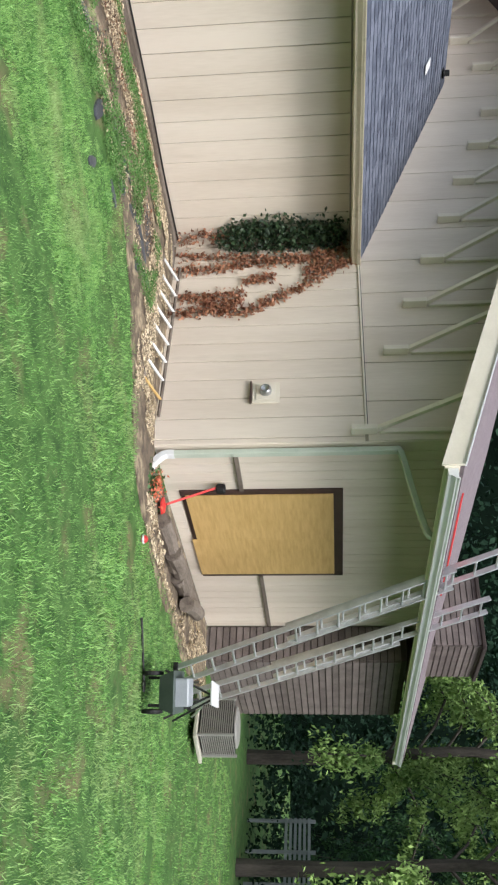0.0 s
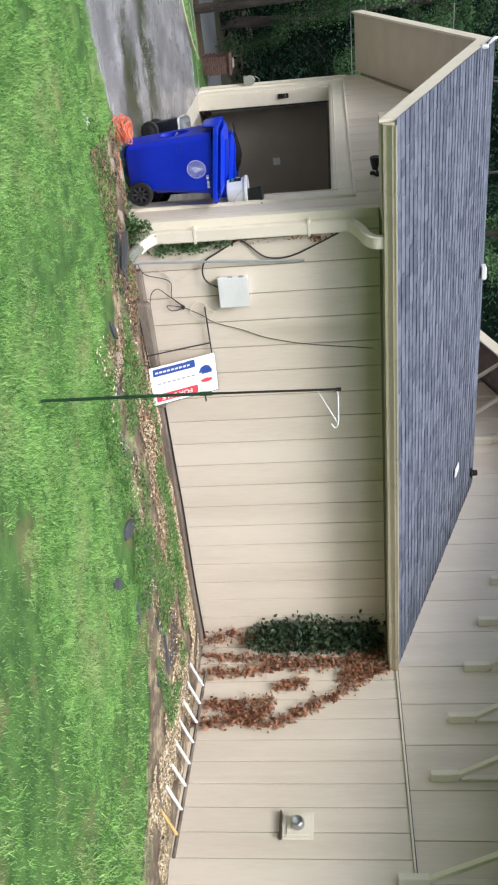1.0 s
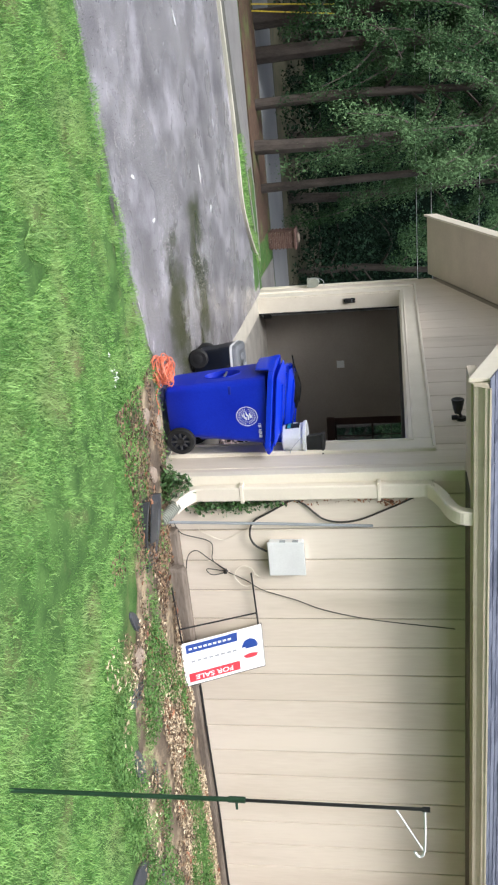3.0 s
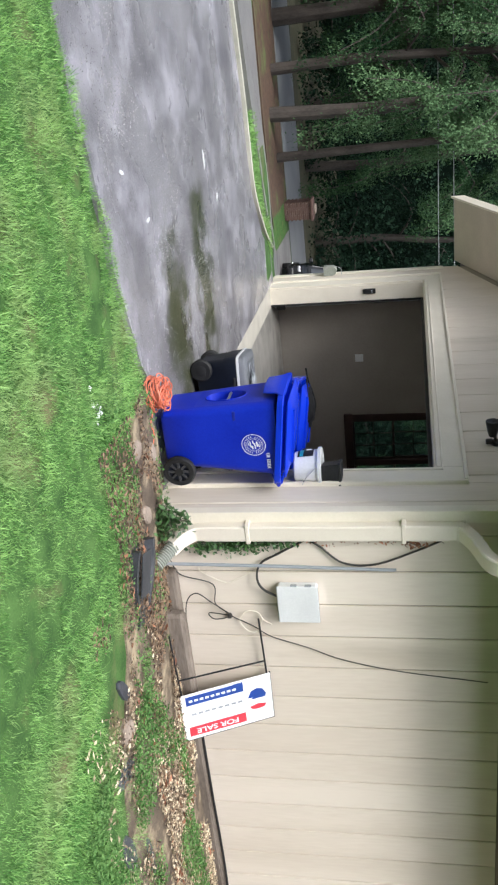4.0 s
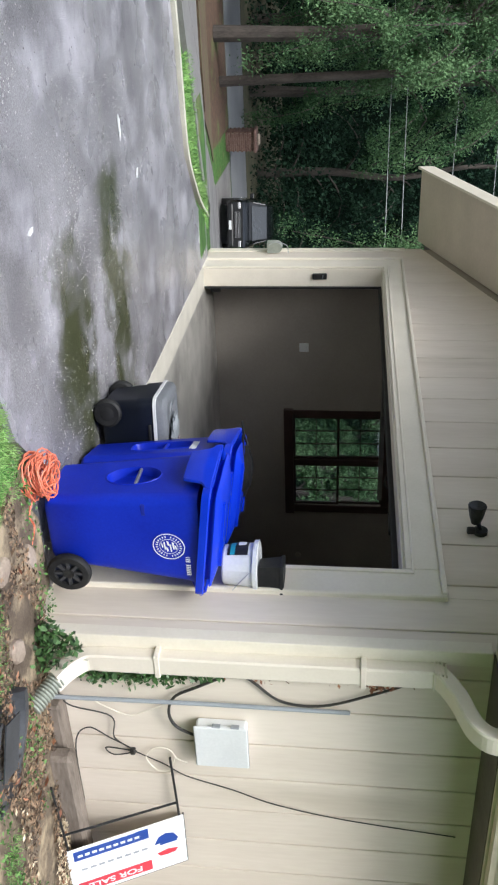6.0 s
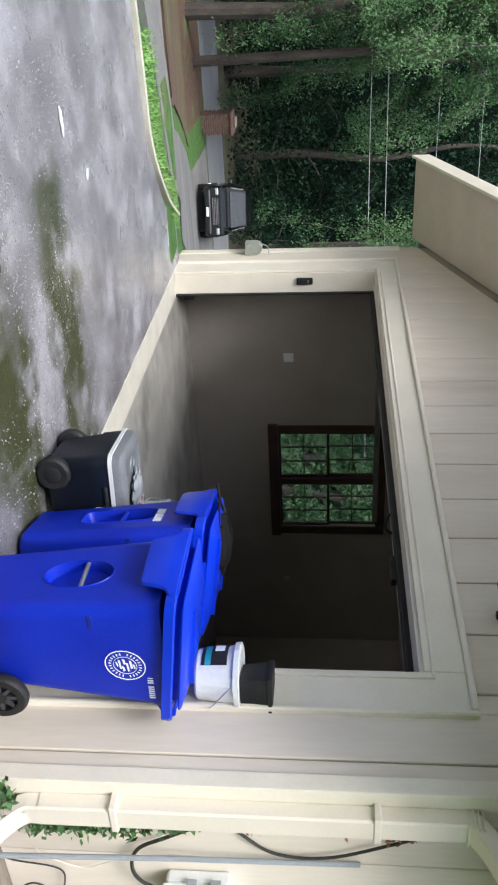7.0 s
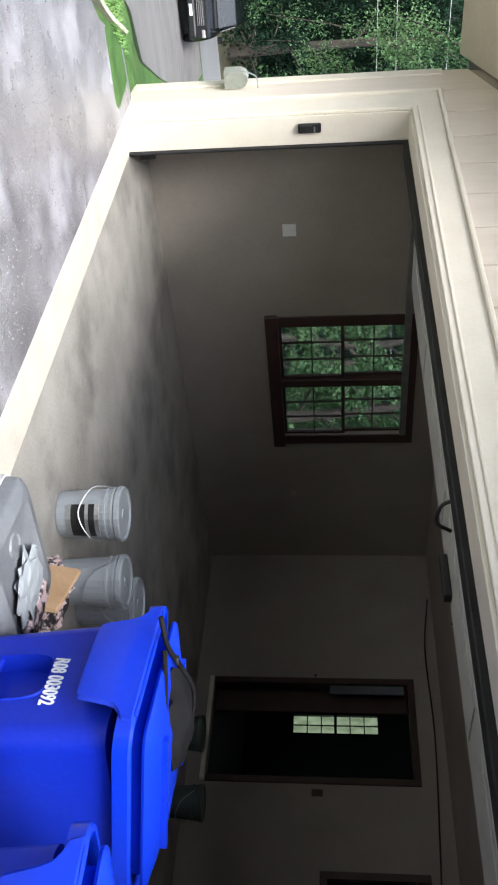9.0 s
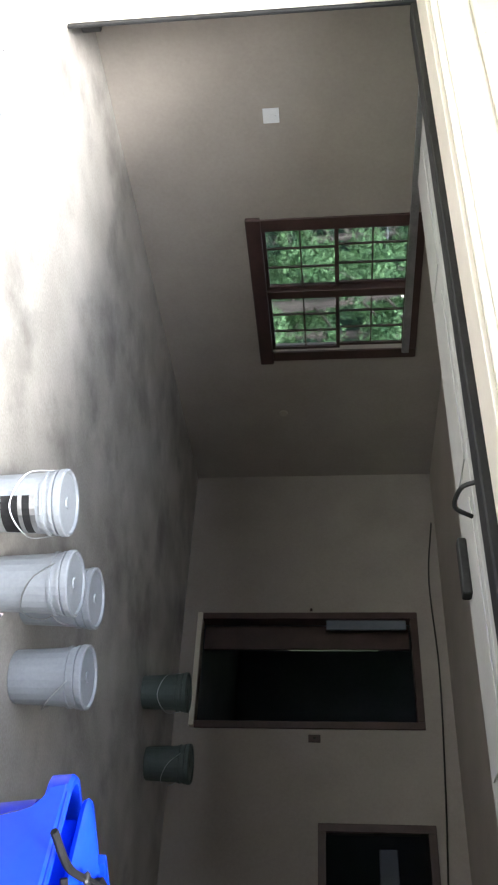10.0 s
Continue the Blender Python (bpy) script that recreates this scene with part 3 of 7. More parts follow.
core("wall_house_far", [([(WALL_X + 0.13, MAIN_Y1, -4.0), (MAIN_X1, MAIN_Y1, -4.0), (MAIN_X1, MAIN_Y1, 3.8), (WALL_X + 0.13, MAIN_Y1, 3.8)], (0, -0.13, 0)),
     ([(MAIN_X1, MAIN_Y0 + 0.13, -1.0), (MAIN_X1, MAIN_Y1 - 0.13, -4.0), (MAIN_X1, MAIN_Y1 - 0.13, 3.8), (MAIN_X1, MAIN_Y0 + 0.13, 3.8)], (-0.13, 0, 0))], siding, "cream painted closing walls of the main house")


# ---- roofs ----
def roof_slab(name, x0, x1, ya, za, yb, zb, thick, mat, label, parent=None):
    n = Vector((0, -(zb - za), yb - ya)).normalized() * thick
    if n.z < 0:
        n = -n
    bm = prism([(x0, ya, za), (x1, ya, za), (x1, yb, zb), (x0, yb, zb)], n)
    ob = link(name, bm, mat, parent)
    return tagged(ob, label, "roof", kind="structure") if parent is None else ob


RX0, RX1 = -0.90, WALL_X - 0.002
RZ = EAVE_Z + SLOPE * (RIDGE_Y + 0.36)
garage_roof = roof_slab("roof_garage", RX0, RX1, -0.36, EAVE_Z, RIDGE_Y, RZ, 0.05, soffit_paint, "shallow gable garage roof with blue-grey asphalt shingles")
roof_slab("roof_garage_far", RX0, RX1, 2 * RIDGE_Y + 0.36, EAVE_Z, RIDGE_Y, RZ, 0.06, roof_brown, "far slope of the shingled garage roof")
MRX0, MRX1 = 4.98, 16.2
MRZ = main_top(MAIN_RIDGE_Y) + 0.04
main_roof = roof_slab("roof_main", MRX0, MRX1, MAIN_EAVE_Y, MAIN_EAVE_Z + 0.06, MAIN_RIDGE_Y, MRZ + 0.06, 0.06, roof_brown, "worn purple-brown shingle roof of the main house")
roof_slab("roof_main_far", MRX0, MRX1, 7.7, main_top(7.7) + 0.06, MAIN_RIDGE_Y, MRZ + 0.06, 0.06, roof_brown, "far slope of the brown shingle roof")

# roof edges of the garage: rake boards, fascia, soffit, gutter
bm = bmesh.new()
prism([(RX0 - 0.03, -0.36, EAVE_Z - 0.10), (RX0 - 0.03, -0.36, EAVE_Z + 0.055), (RX0 - 0.03, RIDGE_Y, RZ + 0.055), (RX0 - 0.03, RIDGE_Y, RZ - 0.13)], (0.028, 0, 0), bm)
part("rake_board", bm, trim_paint, garage_roof)
bm = bmesh.new()
prism([(RX0 - 0.03, RIDGE_Y, RZ - 0.13), (RX0 - 0.03, RIDGE_Y, RZ + 0.055), (RX0 - 0.03, 2 * RIDGE_Y + 0.36, EAVE_Z + 0.055), (RX0 - 0.03, 2 * RIDGE_Y + 0.36, EAVE_Z - 0.13)], (0.028, 0, 0), bm)
part("rake_board", bm, trim_paint, garage_roof)
part("fascia", box(RX0, RX1, -0.385, -0.362, EAVE_Z - 0.085, EAVE_Z + 0.02, 0.004), gutter_paint, garage_roof)
# darkened underside deepens the shade below the garage eave
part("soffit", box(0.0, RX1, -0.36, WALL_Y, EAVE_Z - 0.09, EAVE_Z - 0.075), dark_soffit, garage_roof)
for s in (1, -1):
    ya, yb = (WALL_Y - 0.395, RIDGE_Y) if s > 0 else (2 * RIDGE_Y + 0.35, RIDGE_Y)
    bm = prism([(RX0, ya, EAVE_Z - 0.085), (-0.016, ya, EAVE_Z - 0.085), (-0.016, yb, RZ - 0.06), (RX0, yb, RZ - 0.06)], (0, 0, 0.02))
    part("rake_soffit", bm, soffit_paint, garage_roof)
part("end_box", prism([(RX0, -0.36, EAVE_Z - 0.085), (RX0, WALL_Y, EAVE_Z - 0.085), (RX0, WALL_Y, EAVE_Z - 0.01), (RX0, -0.36, EAVE_Z - 0.05)], (0.88, 0, 0)), soffit_paint, garage_roof)


def gutter(x0, x1, y, z, mat, label):
    """An ogee gutter: back, bottom, curved front and rolled lip."""
    g = thing("gutter", label, "gutter", kind="structure")
    prof = [(0, 0.0), (0, -0.105), (-0.075, -0.105), (-0.082, -0.075), (-0.098, -0.05), (-0.115, -0.03), (-0.118, 0.0), (-0.128, 0.0), (-0.128, 0.014), (-0.110, 0.014), (-0.108, -0.024), (-0.09, -0.045), (-0.074, -0.07), (-0.07, -0.098), (-0.008, -0.098), (-0.008, 0.0)]
    part("trough", prism([(x0, y + a, z + b) for a, b in prof], (x1 - x0, 0, 0)), mat, g)
    part("end_cap", prism([(x0 - 0.004, y + a, z + b) for a, b in prof[:8]], (0.006, 0, 0)), mat, g)
    k = x0 + 0.4
    while k < x1:
        part("hanger", box(k, k + 0.02, y - 0.12, y - 0.002, z - 0.004, z + 0.004), mat, g)
        k += 0.75
    return g


gutter(RX0, RX1, -0.388, EAVE_Z + 0.035, gutter_paint, "stained cream metal gutter along the garage eave")

# main roof edges
part("rake_board", prism([(MRX0 - 0.03, MAIN_EAVE_Y - 0.02, MAIN_EAVE_Z - 0.12), (MRX0 - 0.03, MAIN_EAVE_Y - 0.02, MAIN_EAVE_Z + 0.115), (MRX0 - 0.03, MAIN_RIDGE_Y, MRZ + 0.12), (MRX0 - 0.03, MAIN_RIDGE_Y, MRZ - 0.12)], (0.03, 0, 0)), trim_paint, main_roof)
part("rake_board", prism([(MRX0 - 0.03, MAIN_RIDGE_Y, MRZ - 0.12), (MRX0 - 0.03, MAIN_RIDGE_Y, MRZ + 0.12), (MRX0 - 0.03, 7.7, main_top(7.7) + 0.11), (MRX0 - 0.03, 7.7, main_top(7.7) - 0.12)], (0.03, 0, 0)), trim_paint, main_roof)
part("drip_edge", prism([(MRX0 - 0.05, MAIN_EAVE_Y - 0.02, MAIN_EAVE_Z + 0.118), (MRX0 - 0.05, MAIN_EAVE_Y - 0.02, MAIN_EAVE_Z + 0.135), (MRX0 - 0.05, MAIN_RIDGE_Y, MRZ + 0.14), (MRX0 - 0.05, MAIN_RIDGE_Y, MRZ + 0.123)], (0.06, 0, 0)), white_plastic, main_roof)
# same painted eave shade under the main roof
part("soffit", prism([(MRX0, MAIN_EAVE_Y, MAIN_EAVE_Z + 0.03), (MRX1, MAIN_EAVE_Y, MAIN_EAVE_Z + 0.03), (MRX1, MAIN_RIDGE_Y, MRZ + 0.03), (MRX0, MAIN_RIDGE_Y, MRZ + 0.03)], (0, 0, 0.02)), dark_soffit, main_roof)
part("fascia", box(MRX0, MRX1, MAIN_EAVE_Y - 0.03, MAIN_EAVE_Y - 0.002, MAIN_EAVE_Z - 0.09, MAIN_EAVE_Z + 0.07, 0.004), trim_paint, main_roof)
gutter(MRX0 + 0.03, MRX1 - 0.3, MAIN_EAVE_Y - 0.032, MAIN_EAVE_Z + 0.05, white_plastic, "white metal gutter along the high eave")

# siding boards
boards(wall_side, (0.0, WALL_Y), (1, 0), (0, -1), WALL_X, -0.04, lambda s: EAVE_Z - 0.092, first=0.19, pitch=0.305)
OUT = 0.47
boards(wall_front, (0.0, WALL_Y), (0, 1), (-1, 0), FRONT_H - WALL_Y, -0.04, lambda s: garage_top(WALL_Y + s) - 0.13, holes=[(OUT - WALL_Y, 6.62 - WALL_Y, -1, 2.33)], first=0.146, pitch=0.406)
boards(wall_gable, (WALL_X, WALL_Y - 0.016), (0, -1), (-1, 0), WALL_Y - 0.016 - MAIN_Y0, 0.10, lambda s: 2.66, first=0.05, pitch=0.305)
boards(wall_gable, (WALL_X, 7.0), (0, -1), (-1, 0), 7.0 - MAIN_Y0, 2.70, lambda s: main_top(7.0 - s), first=0.1, pitch=0.61)
boards(wall_house, (WALL_X, MAIN_Y0), (1, 0), (0, -1), 5.4, 0.08, lambda s: 3.74, holes=[(PW[0] - 0.12 - WALL_X, PW[1] + 0.12 - WALL_X, PW[2] - 0.02, PW[3] + 0.13)], pitch=0.203)

# drip flashing between the storeys, foundations
fl = thing("band_flashing", "thin flashing strip with a black painted shade line across the gable wall", "flashing", kind="structure")
part("strip", box(WALL_X - 0.035, WALL_X, MAIN_Y0 + 0.15, WALL_Y - 0.45, 2.665, 2.69, 0.004), trim_paint, fl)
# black strip stands in for the line of shade above the flashing
part("shadow_gap", box(WALL_X - 0.02, WALL_X, MAIN_Y0 + 0.15, WALL_Y - 0.45, 2.69, 2.70), rubber, fl)
base = thing("skirting_timber", "weathered dark timber edging at the foot of the wall", "timber", kind="structure")
part("beam", box(0.75, 2.0, -0.215, -0.105, -0.02, 0.19, 0.025), old_wood, base)
part("beam", box(0.45, 5.75, -0.10, WALL_Y - 0.016, -0.02, 0.13, 0.015), old_wood, base)
part("beam", box(WALL_X - 0.22, WALL_X - 0.016, MAIN_Y0 - 0.05, -0.12, -0.05, 0.10, 0.02), old_wood, base)
part("beam", box(WALL_X - 0.1, 11.2, MAIN_Y0 - 0.30, MAIN_Y0 - 0.02, -0.05, 0.10, 0.02), old_wood, base)

# garage doorway casing
case = thing("door_casing", "cream painted casing round the wide garage doorway", "casing", kind="structure")
part("jamb_board", box(-0.024, 0.0, OUT, OP0, 0.0, 2.33, 0.004), trim_paint, case)
part("jamb_board", box(-0.024, 0.0, OP1, 6.62, 0.0, 2.33, 0.004), trim_paint, case)
part("head_board", box(-0.026, 0.0, OP0, OP1, OPZ, 2.33, 0.004), trim_paint, case)
part("bead", box(-0.048, 0.0, OUT - 0.03, OUT, 0.0, 2.36, 0.008), trim_paint, case)
part("bead", box(-0.048, 0.0, 6.62, 6.65, 0.0, 2.36, 0.008), trim_paint, case)
part("bead", box(-0.05, 0.0, OUT, 6.62, 2.33, 2.36, 0.008), trim_paint, case)
part("inner_bead", box(-0.036, 0.0, OP0 - 0.05, OP0 - 0.035, 0.0, OPZ + 0.05, 0.004), trim_paint, case)
part("inner_bead", box(-0.036, 0.0, OP0 - 0.035, OP1, OPZ + 0.035, OPZ + 0.05, 0.004), trim_paint, case)
part("reveal", box(0.0, 0.215, OP1 - 0.02, OP1 + 0.02, 0.004, OPZ, 0.003), trim_paint, case)
part("reveal", box(0.0, 0.215, OP0 - 0.02, OP0 + 0.02, 0.004, OPZ, 0.003), trim_paint, case)
part("reveal", box(0.0, 0.215, OP0 + 0.02, OP1 - 0.02, OPZ - 0.02, OPZ + 0.02, 0.003), trim_paint, case)
part("weather_strip", box(0.215, 0.235, OP1 - 0.05, OP1 + 0.01, 0.006, OPZ, 0.004), rubber, case)
part("weather_strip", box(0.217, 0.33, OP0 + 0.02, OP1 - 0.05, OPZ - 0.055, OPZ + 0.01, 0.008), rubber, case)
part("corner_board", box(-0.028, 0.0, FRONT_H - 0.1, FRONT_H, -0.02, 2.40, 0.004), trim_paint, case)
part("corner_board", box(-0.028, 0.07, WALL_Y - 0.028, WALL_Y + 0.06, -0.02, 2.56, 0.004), trim_paint, case)


# ---- garage: window, doorway, overhead door ----
def text_mesh(words, size, m, mat, parent, label="", depth=0.002):
    cu = bpy.data.curves.new("lettering", "FONT")
    cu.body, cu.size, cu.extrude = words, size, depth
    cu.offset = size * 0.018
    cu.align_x, cu.align_y = "CENTER", "CENTER"
    tmp = bpy.data.objects.new("lettering_source", cu)
    me = bpy.data.meshes.new_from_object(tmp)
    bpy.data.objects.remove(tmp)
    me.transform(m)
    me.materials.clear()
    me.materials.append(mat)
    ob = new("lettering", me)
    ob.parent = parent
    if label:
        ob["label"] = label
    return ob


def pane(x0, x1, y0, y1, z0, z1, parent):
    ob = part("pane", box(x0, x1, y0, y1, z0, z1), glass, parent)
    ob.visible_shadow = False
    return ob


win = thing("window_1", "brown framed double window with small panes", "window", kind="structure")
x0, x1, z0, z1 = GW
yi = FRONT_H - T
for a, b, c, d in ((x0 - 0.11, x0 + 0.01, z0 - 0.10, z1 + 0.10), (x1 - 0.01, x1 + 0.11, z0 - 0.10, z1 + 0.10)):
    part("casing", box(a, b, yi - 0.022, yi - 0.002, c, d, 0.005), brown_trim, win)
part("casing", box(x0 + 0.01, x1 - 0.01, yi - 0.022, yi - 0.002, z1 - 0.01, z1 + 0.10, 0.005), brown_trim, win)
part("window_sill", box(x0 - 0.13, x1 + 0.13, yi - 0.05, yi - 0.002, z0 - 0.12, z0 + 0.005, 0.008), brown_trim, win)
xm = (x0 + x1) / 2
part("mullion", box(xm - 0.045, xm + 0.045, yi - 0.015, FRONT_H - 0.01, z0, z1, 0.005), brown_trim, win)
for a, b in ((x0, xm - 0.045), (xm + 0.045, x1)):
    zm = (z0 + z1) / 2
    for c, d, yy in ((z0, zm + 0.015, yi + 0.025), (zm - 0.015, z1, yi + 0.055)):
        fr = part("sash", box(a, a + 0.03, yy, yy + 0.028, c, d, 0.003), brown_trim, win)
        part("stile", box(b - 0.03, b, yy, yy + 0.028, c, d, 0.003), brown_trim, fr)
        part("rail", box(a + 0.03, b - 0.03, yy, yy + 0.028, c, c + 0.032, 0.003), brown_trim, fr)
        part("rail", box(a + 0.03, b - 0.03, yy, yy + 0.028, d - 0.032, d, 0.003), brown_trim, fr)
        for k in (1, 2):
            xx = a + 0.03 + (b - a - 0.06) * k / 3
            part("muntin", box(xx - 0.006, xx + 0.006, yy + 0.004, yy + 0.024, c + 0.032, d - 0.032), brown_trim, fr)
        zz = (c + d) / 2
        part("muntin", box(a + 0.03, b - 0.03, yy + 0.005, yy + 0.023, zz - 0.006, zz + 0.006), brown_trim, fr)
        pane(a + 0.03, b - 0.03, yy + 0.012, yy + 0.015, c + 0.032, d - 0.032, fr)

door = thing("door_1", "open doorway with a thin brown frame into a dark room", "doorway", kind="structure")
for a, b in ((DY0 - 0.05, DY0 + 0.02), (DY1 - 0.02, DY1 + 0.05)):
    part("door_jamb", box(BX - 0.018, BX + 0.13, a, b, DZ0, DZ1 + 0.05, 0.005), brown_trim, door)
part("door_head", box(BX - 0.018, BX + 0.13, DY0 + 0.02, DY1 - 0.02, DZ1 - 0.02, DZ1 + 0.05, 0.005), brown_trim, door)
part("door_sill", box(BX - 0.05, BX + 0.13, DY0 - 0.04, DY1 + 0.04, DZ0 - 0.05, DZ0, 0.006), trim_paint, door)
bar = part("screen_bar", box(BX + 0.02, BX + 0.05, DY1 - 0.12, DY1 - 0.02, DZ0 + 1.25, DZ1 - 0.06, 0.004), dark_room, door)
part("door_leaf", box(BX + 0.14, BX + 0.18, 4.915, DY1 - 0.022, DZ0 + 0.01, DZ1 - 0.03, 0.004), brown_trim, door)
swin = thing("window_2", "small dark window in the garage back wall", "window", kind="structure")
for a, b, c, d in ((WY0 - 0.06, WY0 + 0.01, WZ0 - 0.06, WZ1 + 0.06), (WY1 - 0.01, WY1 + 0.06, WZ0 - 0.06, WZ1 + 0.06)):
    part("casing", box(BX - 0.02, BX, a, b, c, d, 0.004), brown_trim, swin)
part("casing", box(BX - 0.02, BX, WY0 + 0.01, WY1 - 0.01, WZ1 - 0.01, WZ1 + 0.06, 0.004), brown_trim, swin)
part("casing", box(BX - 0.02, BX, WY0 + 0.01, WY1 - 0.01, WZ0 - 0.06, WZ0 + 0.01, 0.004), brown_trim, swin)
pane(BX + 0.05, BX + 0.054, WY0, WY1, WZ0, WZ1, swin)
part("blind", box(BX + 0.07, BX + 0.10, WY0 + 0.01, WY1 - 0.12, WZ0 + 0.46, WZ0 + 0.62, 0.008), grey_plastic, swin, "pale rolled blind")

# the room behind, its gloom painted into the colour, with one window to the garden at its end
RM = (BX + 0.13, 8.9, 2.0, 7.9, 0.20, 2.55)
room = thing("room_shell", "dim unlit room behind the garage doorway", "room", kind="structure")
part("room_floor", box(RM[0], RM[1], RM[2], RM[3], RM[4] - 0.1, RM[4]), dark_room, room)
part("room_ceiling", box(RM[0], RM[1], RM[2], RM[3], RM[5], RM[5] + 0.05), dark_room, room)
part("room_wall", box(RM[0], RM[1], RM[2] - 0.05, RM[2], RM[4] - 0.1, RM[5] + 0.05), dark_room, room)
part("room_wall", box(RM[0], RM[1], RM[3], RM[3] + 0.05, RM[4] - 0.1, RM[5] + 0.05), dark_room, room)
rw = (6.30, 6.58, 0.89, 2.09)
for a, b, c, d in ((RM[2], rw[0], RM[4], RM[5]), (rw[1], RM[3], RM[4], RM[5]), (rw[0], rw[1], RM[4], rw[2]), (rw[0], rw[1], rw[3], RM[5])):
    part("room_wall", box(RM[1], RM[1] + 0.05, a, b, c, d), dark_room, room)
gw = thing("window_3", "bright paned window at the end of the dim room", "window", kind="structure")
glow = bpy.data.materials.new("garden_daylight")
glow.use_nodes = True
gn = glow.node_tree.nodes
em, nz, rp = gn.new("ShaderNodeEmission"), gn.new("ShaderNodeTexNoise"), gn.new("ShaderNodeValToRGB")
nz.inputs["Scale"].default_value = 9
rp.color_ramp.elements[0].color, rp.color_ramp.elements[1].color = (0.03, 0.07, 0.02, 1), (0.42, 0.5, 0.34, 1)
glow.node_tree.links.new(nz.outputs[0], rp.inputs[0])
glow.node_tree.links.new(rp.outputs[0], em.inputs[0])
em.inputs[1].default_value = 0.30
glow.node_tree.links.new(em.outputs[0], gn["Material Output"].inputs[0])
part("daylight_backdrop", box(RM[1] + 0.25, RM[1] + 0.27, rw[0] - 0.2, rw[1] + 0.2, rw[2] - 0.2, rw[3] + 0.2), glow, gw)
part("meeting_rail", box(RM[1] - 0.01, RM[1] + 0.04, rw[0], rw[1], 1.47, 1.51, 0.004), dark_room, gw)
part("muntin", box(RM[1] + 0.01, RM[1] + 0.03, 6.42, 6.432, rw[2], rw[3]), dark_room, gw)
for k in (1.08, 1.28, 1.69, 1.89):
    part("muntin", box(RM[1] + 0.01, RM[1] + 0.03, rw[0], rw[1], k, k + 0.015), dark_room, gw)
dresser = thing("white_appliance", "pale boxy appliance standing in the dim room", "appliance", (7.6, 4.3, 0.2))
part("body", box(-0.3, 0.3, -0.32, 0.32, 0, 0.88, 0.02), white_plastic, dresser)
part("lid", box(-0.3, 0.3, -0.32, 0.32, 0.885, 0.92, 0.012), grey_plastic, dresser)
globe = thing("round_lamp", "pale round lamp shade on the dim room's wall", "lamp", (6.35, 4.2, 2.05))
part("shade", lathe([(0.02, -0.1), (0.07, -0.08), (0.1, 0.0), (0.07, 0.08), (0.02, 0.1)], 14), white_plastic, globe, smooth=True)
part("stem", box(-0.01, 0.01, -0.01, 0.01, 0.09, 0.30), white_plastic, globe)

# overhead sectional door, rolled up under the ceiling
od = thing("overhead_door", "pale sectional garage door rolled up under the ceiling", "garage door")
for k in range(2):
    p = part("door_panel", box(0.62 + k * 0.455, 0.62 + k * 0.455 + 0.45, OP0 - 0.05, OP1 + 0.03, 2.20, 2.245, 0.008), door_paint, od)
    for j in range(4):
        ya = OP0 + 0.1 + j * 1.42
        part("recess", box(0.69 + k * 0.455, 1.0 + k * 0.455, ya, ya + 1.2, 2.193, 2.199, 0.003), door_paint, p)
for yy in (OP0 - 0.14, OP1 + 0.09):
    part("track", prism([(0.3, yy, 2.17), (0.3, yy + 0.03, 2.17), (0.3, yy + 0.03, 2.23), (0.3, yy, 2.23)], (3.0, 0, 0)), steel, od)
    part("upright_track", box(0.25, 0.29, yy, yy + 0.05, 0.03, 2.2, 0.004), steel, od)
    part("roller_bracket", box(0.24, 0.32, yy - 0.03, yy + 0.08, 0.06, 0.18, 0.006), blackmetal, od)
part("spring_shaft", tube([(0.36, OP0, 2.50), (0.36, OP1, 2.50)], 0.025, 10), blackmetal, od)
part("bottom_seal", box(0.275, 0.618, OP0 - 0.05, OP1 + 0.03, 2.185, 2.24, 0.012), rubber, od)
part("header_board", box(0.24, 0.27, OP0 - 0.1, OP1 + 0.1, OPZ + 0.01, 2.32, 0.004), blackmetal, od)
part("pull_handle", tube(curve([(0.9, 3.35, 2.195), (0.95, 3.35, 2.13), (1.05, 3.32, 2.11), (1.10, 3.3, 2.19)], 5), 0.011, 8), blackmetal, od)
part("lock_bar", box(1.35, 1.42, 3.05, 3.35, 2.15, 2.192, 0.006), blackmetal, od)
opener = thing("ceiling_bracket", "brown metal bracket hanging from the garage ceiling", "bracket", (3.0, 3.9, 2.62))
part("strap", box(-0.02, 0.02, -0.2, 0.2, -0.10, -0.08, 0.004), old_wood, opener)
part("hanger", box(-0.015, 0.015, -0.015, 0.015, -0.1, 0.0), old_wood, opener)
part("arm", tube([(0, 0.18, -0.09), (0.25, 0.30, -0.16), (0.32, 0.32, -0.09)], 0.012, 6), blackmetal, opener)

wire = thing("wall_cable", "thin dark cable tacked along the garage back wall", "cable")
part("run", tube(curve([(BX - 0.012, 6.3, 2.58), (BX - 0.012, 5.6, 2.50), (BX - 0.015, 4.6, 2.52), (BX - 0.012, 3.4, 2.47), (BX - 0.012, 2.6, 2.42), (BX - 0.012, 1.0, 2.35)], 6), 0.008, 5), cable_mat, wire)
lsw = thing("light_switch", "small dark switch beside the doorway", "switch", (BX, DY0 - 0.14, 1.33))
part("plate", box(-0.012, 0, -0.035, 0.035, -0.055, 0.055, 0.004), brown_trim, lsw)
part("toggle", box(-0.022, -0.012, -0.006, 0.006, -0.01, 0.014), rubber, lsw)
hook = thing("wall_hook", "tiny dark hook above the doorway's side", "hook", (BX, DY1 + 0.08, 1.30))
part("pin", box(-0.03, 0, -0.01, 0.01, -0.012, 0.012, 0.003), brown_trim, hook)
outl = thing("blank_plate", "white square blank cover plate on the garage wall", "cover plate", (1.27, yi, 1.16))
